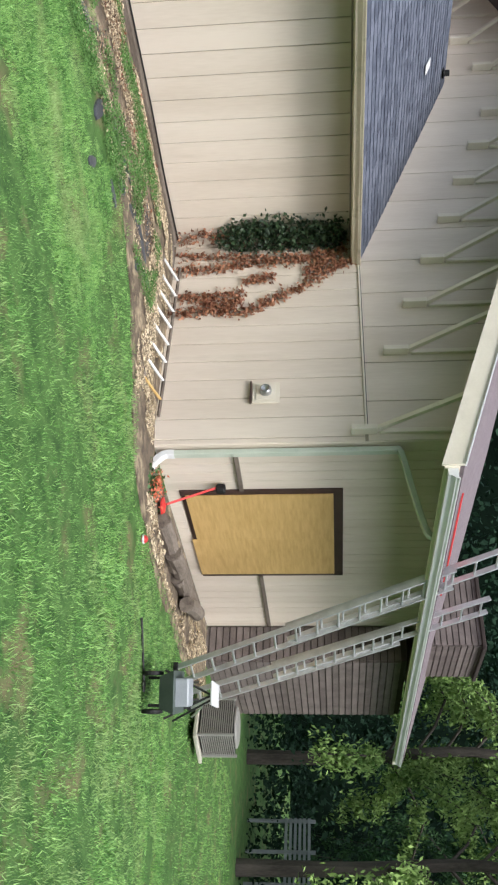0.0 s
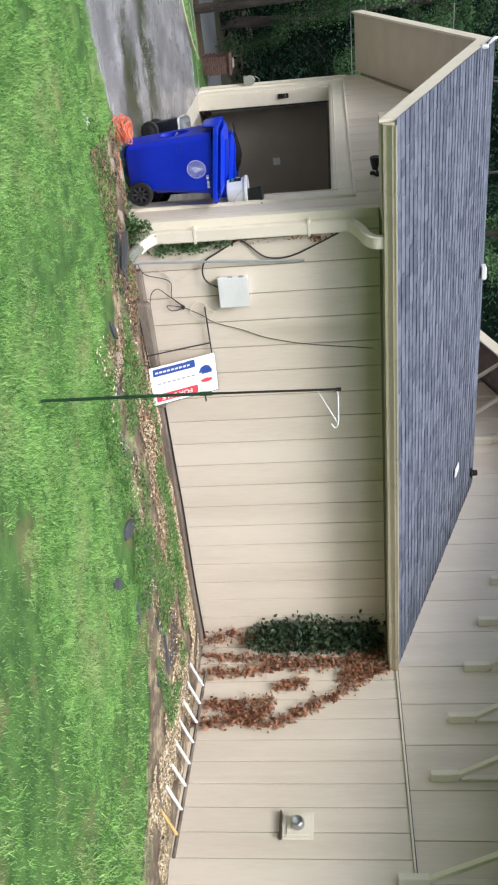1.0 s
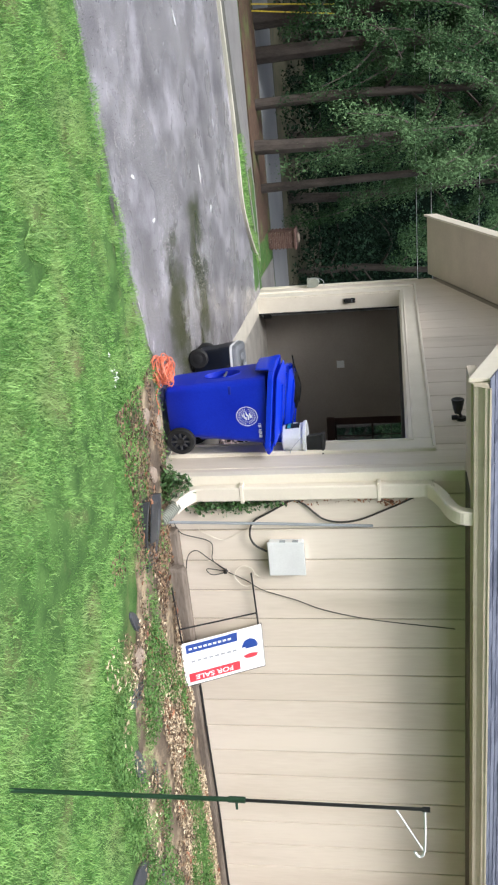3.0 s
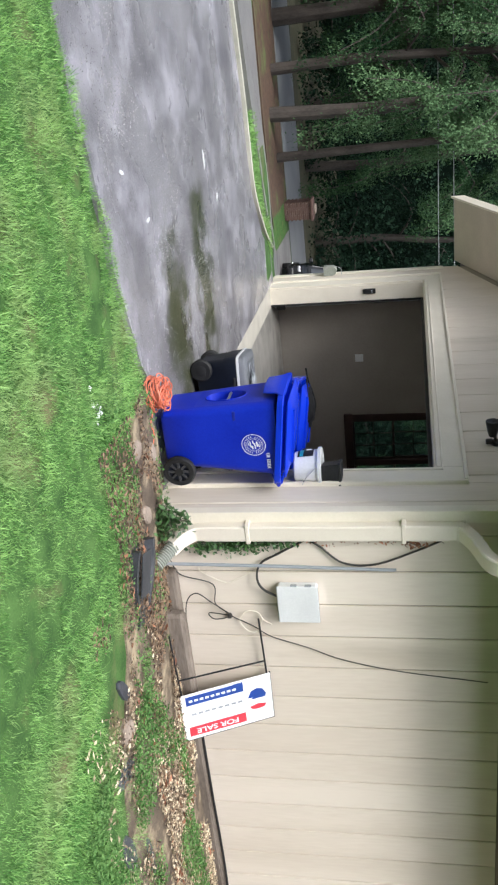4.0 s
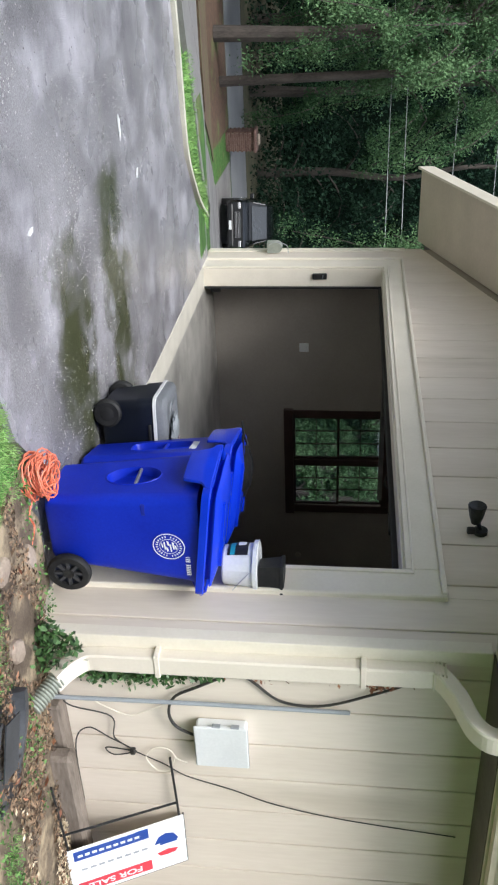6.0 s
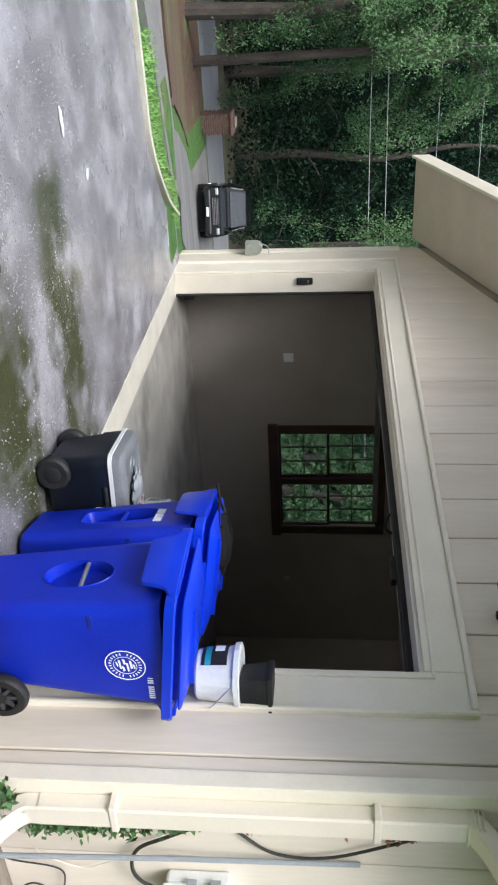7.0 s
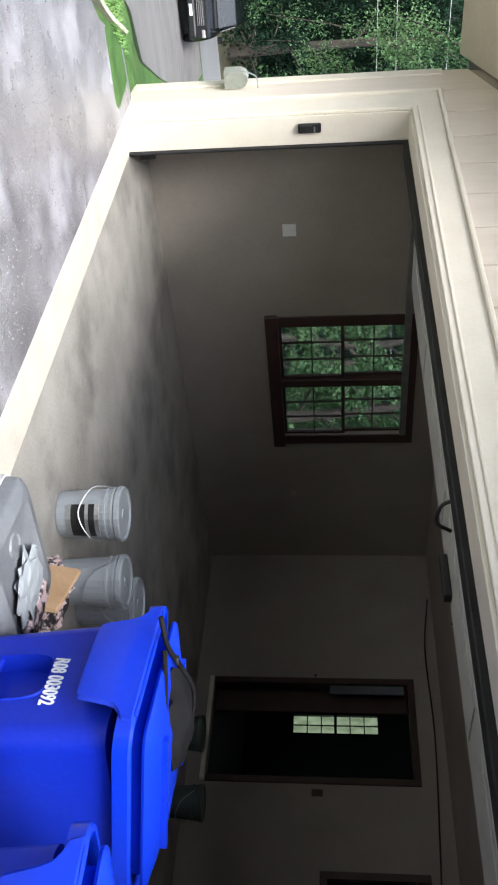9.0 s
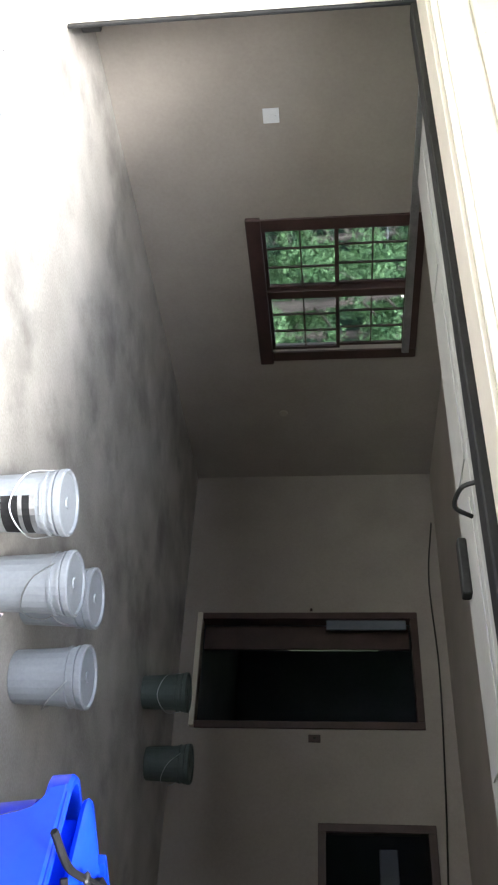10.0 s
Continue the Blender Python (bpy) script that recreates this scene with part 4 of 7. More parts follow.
part("plate", box(-0.06, 0.06, -0.008, 0, -0.06, 0.06, 0.003), white_plastic, outl)
part("screw", box(-0.004, 0.004, -0.011, -0.008, 0.03, 0.038), steel, outl)
outl2 = thing("socket_cover", "small round cover on the garage wall", "cover plate", (4.65, yi, 1.05))
part("plate", lathe([(0.001, 0), (0.045, 0), (0.04, -0.01), (0.001, -0.012)], 14, axis="y"), inner_ceil, outl2)
kp = thing("door_keypad", "black keypad on the garage door jamb", "keypad", (0.085, OP1 - 0.021, 1.385), 90)
part("housing", box(-0.03, 0, -0.035, 0.035, -0.085, 0.085, 0.008), rubber, kp)
part("cover", box(-0.036, -0.031, -0.028, 0.028, -0.07, 0.02, 0.004), blackmetal, kp)
for i in range(3):
    part("key", box(-0.04, -0.037, -0.02 + i * 0.015, -0.012 + i * 0.015, 0.03, 0.042), grey_plastic, kp)


# ---- things at the garage mouth ----
grey_spoke = material("wheel_plastic", (0.03, 0.03, 0.033), (0.06, 0.06, 0.065), 0.5, 6, 50, 0.02)


def recycling_cart(at, turn, serial, label, logo=True, squareness=2.0):
    """A two-wheeled cart: tapered tub with a sunk lift pocket, grooved lid and hanging front flap."""
    c = thing("recycling_cart", label, "recycling cart", at, turn, group="blue carts by the garage")

    def ring(z, xa, xb, hy, r, steps=6):
        out = []
        for cx, cy, a0 in ((xb - r, hy - r, 0), (xa + r, hy - r, 90), (xa + r, -hy + r, 180), (xb - r, -hy + r, 270)):
            for k in range(steps):
                t = radians(a0 + 90 * k / (steps - 1))
                out.append((cx + r * math.cos(t), cy + r * math.sin(t), z))
        return out

    def front(y, z, out):
        return (-0.345 - 0.05 * (z - 0.30) / 0.56 - out, y, z)
    levels = [(0.025, -0.30, 0.15, 0.215, 0.06), (0.05, -0.325, 0.185, 0.235, 0.07), (0.30, -0.345, 0.205, 0.252, 0.07), (0.86, -0.395, 0.262, 0.29, 0.07), (0.955, -0.405, 0.30, 0.297, 0.07), (0.956, -0.385, 0.28, 0.277, 0.07)]
    bm = loft(bmesh.new(), [ring(*v) for v in levels])
    # open the front face between the two tall levels and sink the pocket into it
    bm.faces.ensure_lookup_table()
    gone = [f for f in bm.faces if len(f.verts) == 4 and max(v.co.x for v in f.verts) < -0.34 and min(v.co.z for v in f.verts) > 0.29 and max(v.co.z for v in f.verts) < 0.87 and f.calc_area() > 0.1]
    bmesh.ops.delete(bm, geom=gone, context="FACES_ONLY")
    n, zc = 32, 0.53
    ya, yb = 0.252 - 0.07, 0.29 - 0.07
    outer, ovals = [], []
    for k in range(n):
        t = 2 * math.pi * (k + 0.5) / n
        cy, cz = math.cos(t), math.sin(t)
        best = 9.0
        if cz > 1e-6:
            best = min(best, (0.86 - zc) / cz)
        if cz < -1e-6:
            best = min(best, (0.30 - zc) / cz)
        g = (yb - ya) / 0.56
        side = abs(cy) - g * cz
        if side > 1e-6:
            best = min(best, (ya + g * (zc - 0.30)) / side)
        outer.append((best * cy, zc + best * cz))
        e = 2.0 / squareness
        ovals.append((math.copysign(abs(cy) ** e, cy) * 0.105, zc + math.copysign(abs(cz) ** e, cz) * (0.20 if squareness > 2 else 0.165)))
    for corner in ((ya, 0.30), (-ya, 0.30), (yb, 0.86), (-yb, 0.86)):
        k = min(range(n), key=lambda i: math.hypot(outer[i][0] - corner[0], outer[i][1] - corner[1]))
        outer[k] = corner
    rows_ = [[front(y, z, 0.0) for y, z in outer], [front(y * 1.05, zc + (z - zc) * 1.05, 0.0) for y, z in ovals], [front(y * 1.02, zc + (z - zc) * 1.02, 0.006) for y, z in ovals], [front(y, z, -0.004) for y, z in ovals], [front(y * 0.93, zc + (z - zc) * 0.93, -0.06) for y, z in ovals]]
    vs = [[bm.verts.new(p) for p in r] for r in rows_]
    for p, q in zip(vs, vs[1:]):
        for i in range(n):
            bm.faces.new((p[i], p[(i + 1) % n], q[(i + 1) % n], q[i]))
    bm.faces.new(vs[-1])
    body = part("body", bm, cart_blue, c, smooth=True)
    part("lift_bar", tube([front(-0.10, 0.555, -0.012), front(0.10, 0.555, -0.012)], 0.011, 10), steel if logo else cart_blue, c, "bare metal lift bar" if logo else "", smooth=True)
    # dark blue blocks paint the shade of the rear hollow and hand slots
    part("rear_recess", box(0.17, 0.235, -0.19, 0.19, 0.28, 0.70, 0.02), cart_recess, body)
    for s in (-1, 1):
        part("grip_notch", box(-0.33, -0.245, s * 0.264 - 0.012, s * 0.264 + 0.0155, 0.615, 0.645, 0.006), cart_recess, body)

    # lid: skirt, lip, sunk channel all round, and a domed panel
    def lring(z, inset):
        return [(x, y, zz - 0.045 * x / 0.4) for x, y, zz in ring(z, -0.455 + inset, 0.345 - inset, 0.335 - inset, max(0.02, 0.085 - inset * 0.6), 8)]
    lid = part("lid", loft(bmesh.new(), [lring(0.938, 0.012), lring(0.940, 0.0), lring(0.982, -0.003), lring(0.990, 0.004), lring(0.990, 0.017), lring(0.955, 0.020), lring(0.955, 0.085), lring(1.010, 0.085), lring(1.012, 0.046), lring(1.020, 0.043), lring(1.028, 0.050), lring(1.050, 0.13), lring(1.068, 0.21), lring(1.075, 0.31)]), lid_blue, c, smooth=True)
    flap = []
    for z, w, out in ((0.858, 0.155, -0.012), (0.861, 0.172, -0.006), (0.872, 0.182, -0.002), (0.95, 0.205, 0.0), (0.975, 0.218, 0.0), (0.99, 0.240, -0.002), (1.002, 0.27, -0.004), (1.03, 0.28, -0.006), (1.036, 0.28, -0.012)):
        xo = -0.466 - out
        flap.append([(xo + 0.012, -w, z), (xo, -w + 0.012, z), (xo - 0.006, -w * 0.5, z), (xo - 0.008, 0, z), (xo - 0.006, w * 0.5, z), (xo, w - 0.012, z), (xo + 0.012, w, z), (xo + 0.022, w - 0.012, z), (xo + 0.02, 0, z), (xo + 0.022, -w + 0.012, z)])
    part("front_flap", loft(bmesh.new(), flap), lid_blue, lid, smooth=True)
    part("lid_ridge", tube([(-0.452, -0.25, 1.037), (-0.457, 0.0, 1.039), (-0.452, 0.25, 1.037)], 0.007, 8), lid_blue, lid, smooth=True)
    for s in (-1, 1):
        part("lid_rib", prism([(-0.30, s * 0.17, 1.085), (-0.30, s * 0.17, 1.102), (0.18, s * 0.17, 1.055), (0.18, s * 0.17, 1.03)], (0, s * 0.022, 0)), lid_blue, lid)
    part("lid_hinge", tube([(0.34, -0.25, 0.945), (0.34, 0.25, 0.945)], 0.018, 10), lid_blue, lid, smooth=True)
    part("handle", tube(curve([(0.27, -0.24, 0.89), (0.36, -0.24, 0.92), (0.375, -0.19, 0.925), (0.375, 0.19, 0.925), (0.36, 0.24, 0.92), (0.27, 0.24, 0.89)], 4), 0.016, 8), cart_blue, c, smooth=True)
    part("axle", tube([(0.20, -0.27, 0.13), (0.20, 0.27, 0.13)], 0.012, 8), steel, c)
    for s in (-1, 1):
        w = part("wheel", lathe([(0.088, -0.03), (0.125, -0.03), (0.135, -0.015), (0.135, 0.015), (0.125, 0.03), (0.088, 0.03), (0.088, -0.03)], 28, axis="y", caps=False), rubber, c, smooth=True)
        w.location = (0.20, s * 0.285, 0.135)
        part("hub", lathe([(0.002, -0.026), (0.035, -0.028), (0.04, 0.0), (0.035, 0.028), (0.002, 0.026)], 12, axis="y"), blackmetal, w)
        part("web", lathe([(0.03, -0.004), (0.09, -0.004), (0.09, 0.004), (0.03, 0.004), (0.03, -0.004)], 20, axis="y", caps=False), navy_plastic, w)
        for k in range(8):
            a = 2 * math.pi * k / 8
            d = Vector((math.cos(a), 0, math.sin(a)))
            q = Vector((-math.sin(a), 0, math.cos(a))) * 0.009
            part("spoke", prism([d * 0.03 - q + Vector((0, -0.024, 0)), d * 0.09 - q + Vector((0, -0.024, 0)), d * 0.09 + q + Vector((0, -0.024, 0)), d * 0.03 + q + Vector((0, -0.024, 0))], (0, 0.048, 0)), grey_spoke, w)
    if logo:
        tilt = radians(3.9)
        lg = part("round_emblem", lathe([(0.092, 0), (0.097, 0), (0.097, -0.002), (0.092, -0.002), (0.092, 0)], 36, axis="y", caps=False), white_print, body, "white round emblem")
        lg.matrix_local = Matrix.Translation((-0.03, -0.2855, 0.765)) @ Matrix.Rotation(tilt, 4, "X")
        part("emblem_ring", lathe([(0.054, 0), (0.0565, 0), (0.0565, -0.002), (0.054, -0.002), (0.054, 0)], 28, axis="y", caps=False), white_print, lg)
        for a, b, z0_, z1_ in ((-0.034, 0.020, 0.020, 0.032), (-0.018, 0.040, 0.004, 0.014), (-0.042, -0.006, -0.012, 0.0), (0.006, 0.040, -0.018, -0.006), (-0.034, 0.026, -0.032, -0.022), (-0.012, 0.020, 0.036, 0.044), (-0.02, 0.012, -0.045, -0.037)):
            part("emblem_bar", prism([(a, 0, z0_), (b, 0, z0_ + 0.006), (b - 0.004, 0, z1_ + 0.004), (a + 0.004, 0, z1_)], (0, -0.002, 0)), white_print, lg)
        for k in range(26):
            if k in (0, 13):
                continue
            a = 2 * math.pi * k / 26
            u, t_ = Vector((math.cos(a), 0, math.sin(a))), Vector((-math.sin(a), 0, math.cos(a)))
            part("emblem_tick", prism([u * 0.066 - t_ * 0.0028, u * 0.079 - t_ * 0.0028, u * 0.079 + t_ * 0.0028, u * 0.066 + t_ * 0.0028], (0, -0.002, 0)), white_print, lg)
        sb = part("serial_plate", box(0.045, 0.049, -0.002, 0, -0.013, 0.013), white_print, body)
        sb.matrix_local = Matrix.Translation((0, -0.2915, 0.874)) @ Matrix.Rotation(tilt, 4, "X")
        for k in range(1, 10):
            if k != 3:
                part("serial_bar", box(0.045 + k * 0.0145, 0.053 + k * 0.0145, -0.002, 0, -0.014, 0.014), white_print, sb)
    if serial:
        text_mesh(serial, 0.056, pose(-0.3885, -0.03, 0.755, 86, 0, -90) @ Matrix.Diagonal((0.80, 1.1, 1, 1)), white_print, body, "white stencilled serial number")
    return c


c1 = recycling_cart((-0.42, 0.545, 0.05), 0, "", "blue plastic recycling cart with a round white emblem")
c2 = recycling_cart((-0.15, 1.28, 0.0), -16, "R08 003092", "blue plastic recycling cart with a white serial number", logo=False, squareness=5.0)
for c_ in (c1, c2):
    c_.scale = (0.90, 0.87, 0.955 if c_ is c1 else 1.0)

bag = thing("shoulder_bag", "black fabric bag with a strap lying on the cart lid", "bag", (-0.30, 1.35, 1.04), -16)
bm = bmesh.new()
bmesh.ops.create_icosphere(bm, subdivisions=3, radius=1.0)
for v in bm.verts:
    v.co = Vector((v.co.x * 0.17, v.co.y * 0.13, v.co.z * 0.06)) * (1 + 0.25 * noise.noise(v.co * 2.3))
    v.co.z += 0.03
part("pouch", bm, bag_cloth, bag, smooth=True)
part("strap", tube(curve([(-0.33, 0.06, 0.02), (-0.24, 0.04, 0.035), (-0.15, 0.06, 0.06), (-0.02, 0.09, 0.085), (0.10, 0.05, 0.065), (0.16, -0.04, 0.03), (0.06, -0.15, 0.02), (-0.12, -0.10, 0.04), (-0.24, 0.02, 0.03)], 6), 0.008, 6), bag_cloth, bag)
part("buckle", box(-0.19, -0.165, 0.04, 0.065, 0.05, 0.06, 0.004), blackmetal, bag)


def pail(at, label):
    p = thing("paint_pail", label, "pail", at, -20)
    part("tub", lathe([(0.085, 0), (0.095, 0.01), (0.11, 0.165), (0.112, 0.17)], 20), white_plastic, p, smooth=False)
    part("lid", lathe([(0.11, 0.168), (0.122, 0.168), (0.124, 0.19), (0.112, 0.195), (0.108, 0.187), (0.002, 0.187)], 20), white_plastic, p)
    lab = []
    for k in range(9):
        a = radians(138 + k * 11)
        lab.append((math.cos(a), math.sin(a)))
    bm = bmesh.new()
    loft(bm, [[(c * (0.0985 + 0.09 * (z - 0.02)), s * (0.0985 + 0.09 * (z - 0.02)), z) for c, s in lab] + [(c * (0.096 + 0.09 * (z - 0.02)), s * (0.096 + 0.09 * (z - 0.02)), z) for c, s in lab[::-1]] for z in (0.03, 0.14)])
    part("label", bm, rubber, p, "black and teal printed label")
    bm = bmesh.new()
    loft(bm, [[(c * (0.1003 + 0.09 * (z - 0.02)), s * (0.1003 + 0.09 * (z - 0.02)), z) for c, s in lab] + [(c * (0.098 + 0.09 * (z - 0.02)), s * (0.098 + 0.09 * (z - 0.02)), z) for c, s in lab[::-1]] for z in (0.045, 0.07)])
    part("label_band", bm, teal, p)
    part("label_patch", box(-0.108, -0.104, -0.02, 0.02, 0.085, 0.125), white_print, p)
    part("bail", tube(curve([(0.0, -0.118, 0.155), (0.06, -0.125, 0.09), (0.11, -0.06, 0.06), (0.122, 0.03, 0.09), (0.0, 0.118, 0.155)], 5), 0.003, 5), steel, p)
    return p


pl = pail((-0.12, 0.575, 1.035), "white plastic pail with a teal label on the cart lid")
pl.scale = (1.25, 1.25, 1.12)
pot = thing("nursery_pot", "black square nursery pot upturned on the pail", "pot", (-0.07, 0.55, 1.252), -15)
pot.scale = (0.86, 0.86, 0.92)
part("shell", loft(bmesh.new(), [[(-0.085, -0.085, 0), (0.085, -0.085, 0), (0.085, 0.085, 0), (-0.085, 0.085, 0)], [(-0.10, -0.10, 0.14), (0.10, -0.10, 0.14), (0.10, 0.10, 0.14), (-0.10, 0.10, 0.14)]]), rubber, pot)
part("rim", box(-0.11, 0.11, -0.11, 0.11, 0.14, 0.165, 0.006), rubber, pot)

cool = thing("rolling_cooler", "dark navy wheeled cooler with a grey lid", "cooler", (-0.38, 1.83, 0.0), -8)


def pillow_ring(z, hx, hy, r):
    """A rectangle with rounded corners at a height."""
    return [(cx + r * math.cos(radians(a0 + 22.5 * k)), cy + r * math.sin(radians(a0 + 22.5 * k)), z) for cx, cy, a0 in ((hx - r, hy - r, 0), (-hx + r, hy - r, 90), (-hx + r, -hy + r, 180), (hx - r, -hy + r, 270)) for k in range(5)]


part("tub", loft(bmesh.new(), [pillow_ring(0.05, 0.20, 0.17, 0.05), pillow_ring(0.08, 0.22, 0.19, 0.06), pillow_ring(0.30, 0.245, 0.21, 0.06), pillow_ring(0.31, 0.252, 0.217, 0.06), pillow_ring(0.425, 0.262, 0.226, 0.06)]), navy_plastic, cool, smooth=True)
part("stripe", loft(bmesh.new(), [pillow_ring(0.425, 0.27, 0.234, 0.06), pillow_ring(0.448, 0.272, 0.236, 0.06)]), white_plastic, cool, "white trim band", smooth=True)
cl = part("lid", loft(bmesh.new(), [pillow_ring(0.448, 0.266, 0.23, 0.06), pillow_ring(0.49, 0.262, 0.226, 0.06), pillow_ring(0.508, 0.245, 0.21, 0.06), pillow_ring(0.515, 0.20, 0.17, 0.05), pillow_ring(0.507, 0.19, 0.16, 0.05), pillow_ring(0.507, 0.05, 0.05, 0.02)]), lidgrey, cool, smooth=True)
for a in (-0.12, 0.12):
    part("cup_ring", lathe([(0.035, 0.506), (0.045, 0.513), (0.05, 0.506)], 16, (a, 0.0)), lidgrey, cl)
part("label_bars", box(0.05, 0.19, -0.232, -0.2265, 0.33, 0.37), white_plastic, cool)
part("side_grip", box(-0.08, 0.08, -0.236, -0.216, 0.385, 0.408, 0.006), rubber, cool)
part("handle", tube(curve([(0.25, -0.14, 0.36), (0.30, -0.13, 0.38), (0.31, 0.0, 0.39), (0.30, 0.13, 0.38), (0.25, 0.14, 0.36)], 5), 0.013, 8), rubber, cool, smooth=True)
for s in (-1, 1):
    w = part("wheel", lathe([(0.045, -0.03), (0.085, -0.03), (0.10, -0.018), (0.10, 0.018), (0.085, 0.03), (0.045, 0.03)], 24, axis="y"), rubber, cool, smooth=True)
    w.location = (-0.155, s * 0.205, 0.10)
    part("hub_cap", lathe([(0.002, -0.036), (0.03, -0.038), (0.05, -0.031), (0.05, 0.031), (0.03, 0.038), (0.002, 0.036)], 16, axis="y"), rubber, w, smooth=True)
clut = thing("plastic_wrap", "crumpled clear and dark packaging on the cooler lid", "packaging", (-0.34, 1.80, 0.505))
bm = bmesh.new()
bmesh.ops.create_icosphere(bm, subdivisions=3, radius=1.0)
for v in bm.verts:
    v.co = Vector((v.co.x * 0.11, v.co.y * 0.12, v.co.z * 0.018)) * (1 + 0.7 * noise.noise(v.co * 5))
    v.co.z += 0.025
part("film", bm, grey_plastic, clut)
part("black_pack", box(0.06, 0.15, -0.12, 0.10, 0.004, 0.04, 0.015), film_mat, clut)
cb = thing("cardboard_sheet", "brown cardboard flap behind the cooler", "cardboard", (0.22, 2.30, 0.0), -25)
part("sheet", prism([(0, -0.18, 0), (0.02, -0.18, 0), (0.09, -0.18, 0.42), (0.07, -0.18, 0.42)], (0, 0.36, 0)), brown_box, cb)

wrap = thing("printed_wrap", "crumpled dark and pink printed wrapping on the floor", "packaging", (0.80, 2.60, 0.0), 20)
bm = bmesh.new()
bmesh.ops.create_icosphere(bm, subdivisions=3, radius=1.0)
for v in bm.verts:
    v.co = Vector((v.co.x * 0.13, v.co.y * 0.20, v.co.z * 0.11 + 0.10)) * (1 + 0.45 * noise.noise(v.co * 4))
    v.co.z = max(v.co.z, 0.0)
part("wrapping", bm, film_mat, wrap)


def bucket(at, mat, label, turn=0, sticker=False):
    b = thing("bucket", label, "bucket", at, turn, group="buckets in the garage")
    part("tub", lathe([(0.125, 0), (0.13, 0.006), (0.142, 0.27), (0.15, 0.272), (0.15, 0.286), (0.143, 0.288), (0.144, 0.31), (0.152, 0.312), (0.152, 0.326), (0.146, 0.33), (0.147, 0.345)], 24), mat, b)
    part("lid", lathe([(0.149, 0.335), (0.157, 0.337), (0.157, 0.362), (0.15, 0.368), (0.140, 0.366), (0.136, 0.356), (0.03, 0.356), (0.026, 0.362), (0.002, 0.362)], 24), mat, b)
    part("bail", tube(curve([(0.0, -0.15, 0.30), (-0.10, -0.14, 0.20), (-0.155, 0.0, 0.14), (-0.10, 0.14, 0.20), (0.0, 0.15, 0.30)], 6), 0.0035, 5), steel, b)
    if sticker:
        pts = [(math.cos(radians(160 + 12 * k)), math.sin(radians(160 + 12 * k))) for k in range(8)]
        for z0_, z1_, m in ((0.06, 0.25, steel), (0.09, 0.17, rubber), (0.19, 0.225, rubber)):
            e = {0.06: 0.002, 0.09: 0.003, 0.19: 0.003}[z0_]
            bm = bmesh.new()
            loft(bm, [[(c * (0.13 + 0.045 * z + e), s * (0.13 + 0.045 * z + e), z) for c, s in pts] + [(c * (0.128 + 0.045 * z), s * (0.128 + 0.045 * z), z) for c, s in pts[::-1]] for z in (z0_, z1_)])
            part("sticker", bm, m, b)
    return b


bucket((0.96, 3.31, 0), grey_plastic, "grey lidded bucket with a printed sticker", 40, True)
bucket((1.26, 3.06, 0), grey_plastic, "plain grey lidded bucket on the garage floor", 80)
bucket((1.61, 3.17, 0), grey_plastic, "plain grey lidded bucket on the garage floor", 10)
bucket((1.70, 2.79, 0), grey_plastic, "grey lidded bucket standing apart from the row", 120)
bucket((4.42, 3.84, 0), dark_green, "dark green bucket near the doorway", 30)
bucket((4.81, 3.40, 0), dark_green, "dark green bucket near the doorway", 75)

cord = thing("coiled_power_lead", "coiled orange extension lead lying by the cart", "power lead", (-0.87, 0.33, 0.02))
rng = random.Random(5)
for k in range(24):
    r, ph, hz = 0.07 + 0.06 * rng.random(), rng.random() * 6, 0.012 + 0.0055 * k
    pts = [(r * math.cos(t + ph) * (1 + 0.12 * math.sin(3 * t + k)), r * 1.05 * math.sin(t + ph), hz + 0.02 * math.sin(2 * t + k)) for t in [2 * math.pi * j / 20 for j in range(21)]]
    part("loop", tube([(x + 0.02 * math.sin(k * 5), y + 0.02 * math.cos(k * 3), z) for x, y, z in pts], 0.0048, 5), orange, cord)
part("tail", tube(curve([(0.1, -0.02, 0.03), (0.2, -0.1, 0.01), (0.3, -0.06, 0.01), (0.38, -0.16, 0.01)], 6), 0.007, 5), orange, cord)

lan = thing("mailbox", "weathered pale metal box on the far corner of the garage", "mailbox", (-0.02, 6.93, 0.83))
lan.scale = (0.75, 0.75, 0.85)
part("body", loft(bmesh.new(), [[(-0.02 + 0.085 * math.cos(t) - 0.07, y, 0.085 * math.sin(t)) for t in [math.pi * j / 10 for j in range(11)]] + [(-0.175, y, -0.13), (-0.005, y, -0.13)] for y in (-0.07, 0.09)]), palegrey, lan)
part("hoop", tube(curve([(-0.16, -0.15, -0.1), (-0.22, -0.16, 0.0), (-0.16, -0.15, 0.16), (-0.03, -0.14, 0.18)], 6), 0.006, 6), steel, lan)
fl = thing("flood_light", "black flood light under the front gable", "flood light", (-0.015, 1.13, 2.62))
part("base", lathe([(0.002, -0.03), (0.045, -0.03), (0.045, 0), (0.002, 0)], 14, axis="x"), blackmetal, fl)
part("arm", tube([(-0.02, 0, 0), (-0.08, 0.02, -0.02)], 0.014, 8), blackmetal, fl)
hd = part("lamp_head", lathe([(0.002, 0.05), (0.03, 0.05), (0.045, 0.0), (0.06, -0.08), (0.055, -0.085), (0.002, -0.07)], 14, axis="x"), blackmetal, fl)
hd.location = (-0.11, 0.03, -0.03)
part("sensor", box(-0.06, -0.02, -0.05, -0.01, -0.09, -0.035, 0.006), blackmetal, fl)


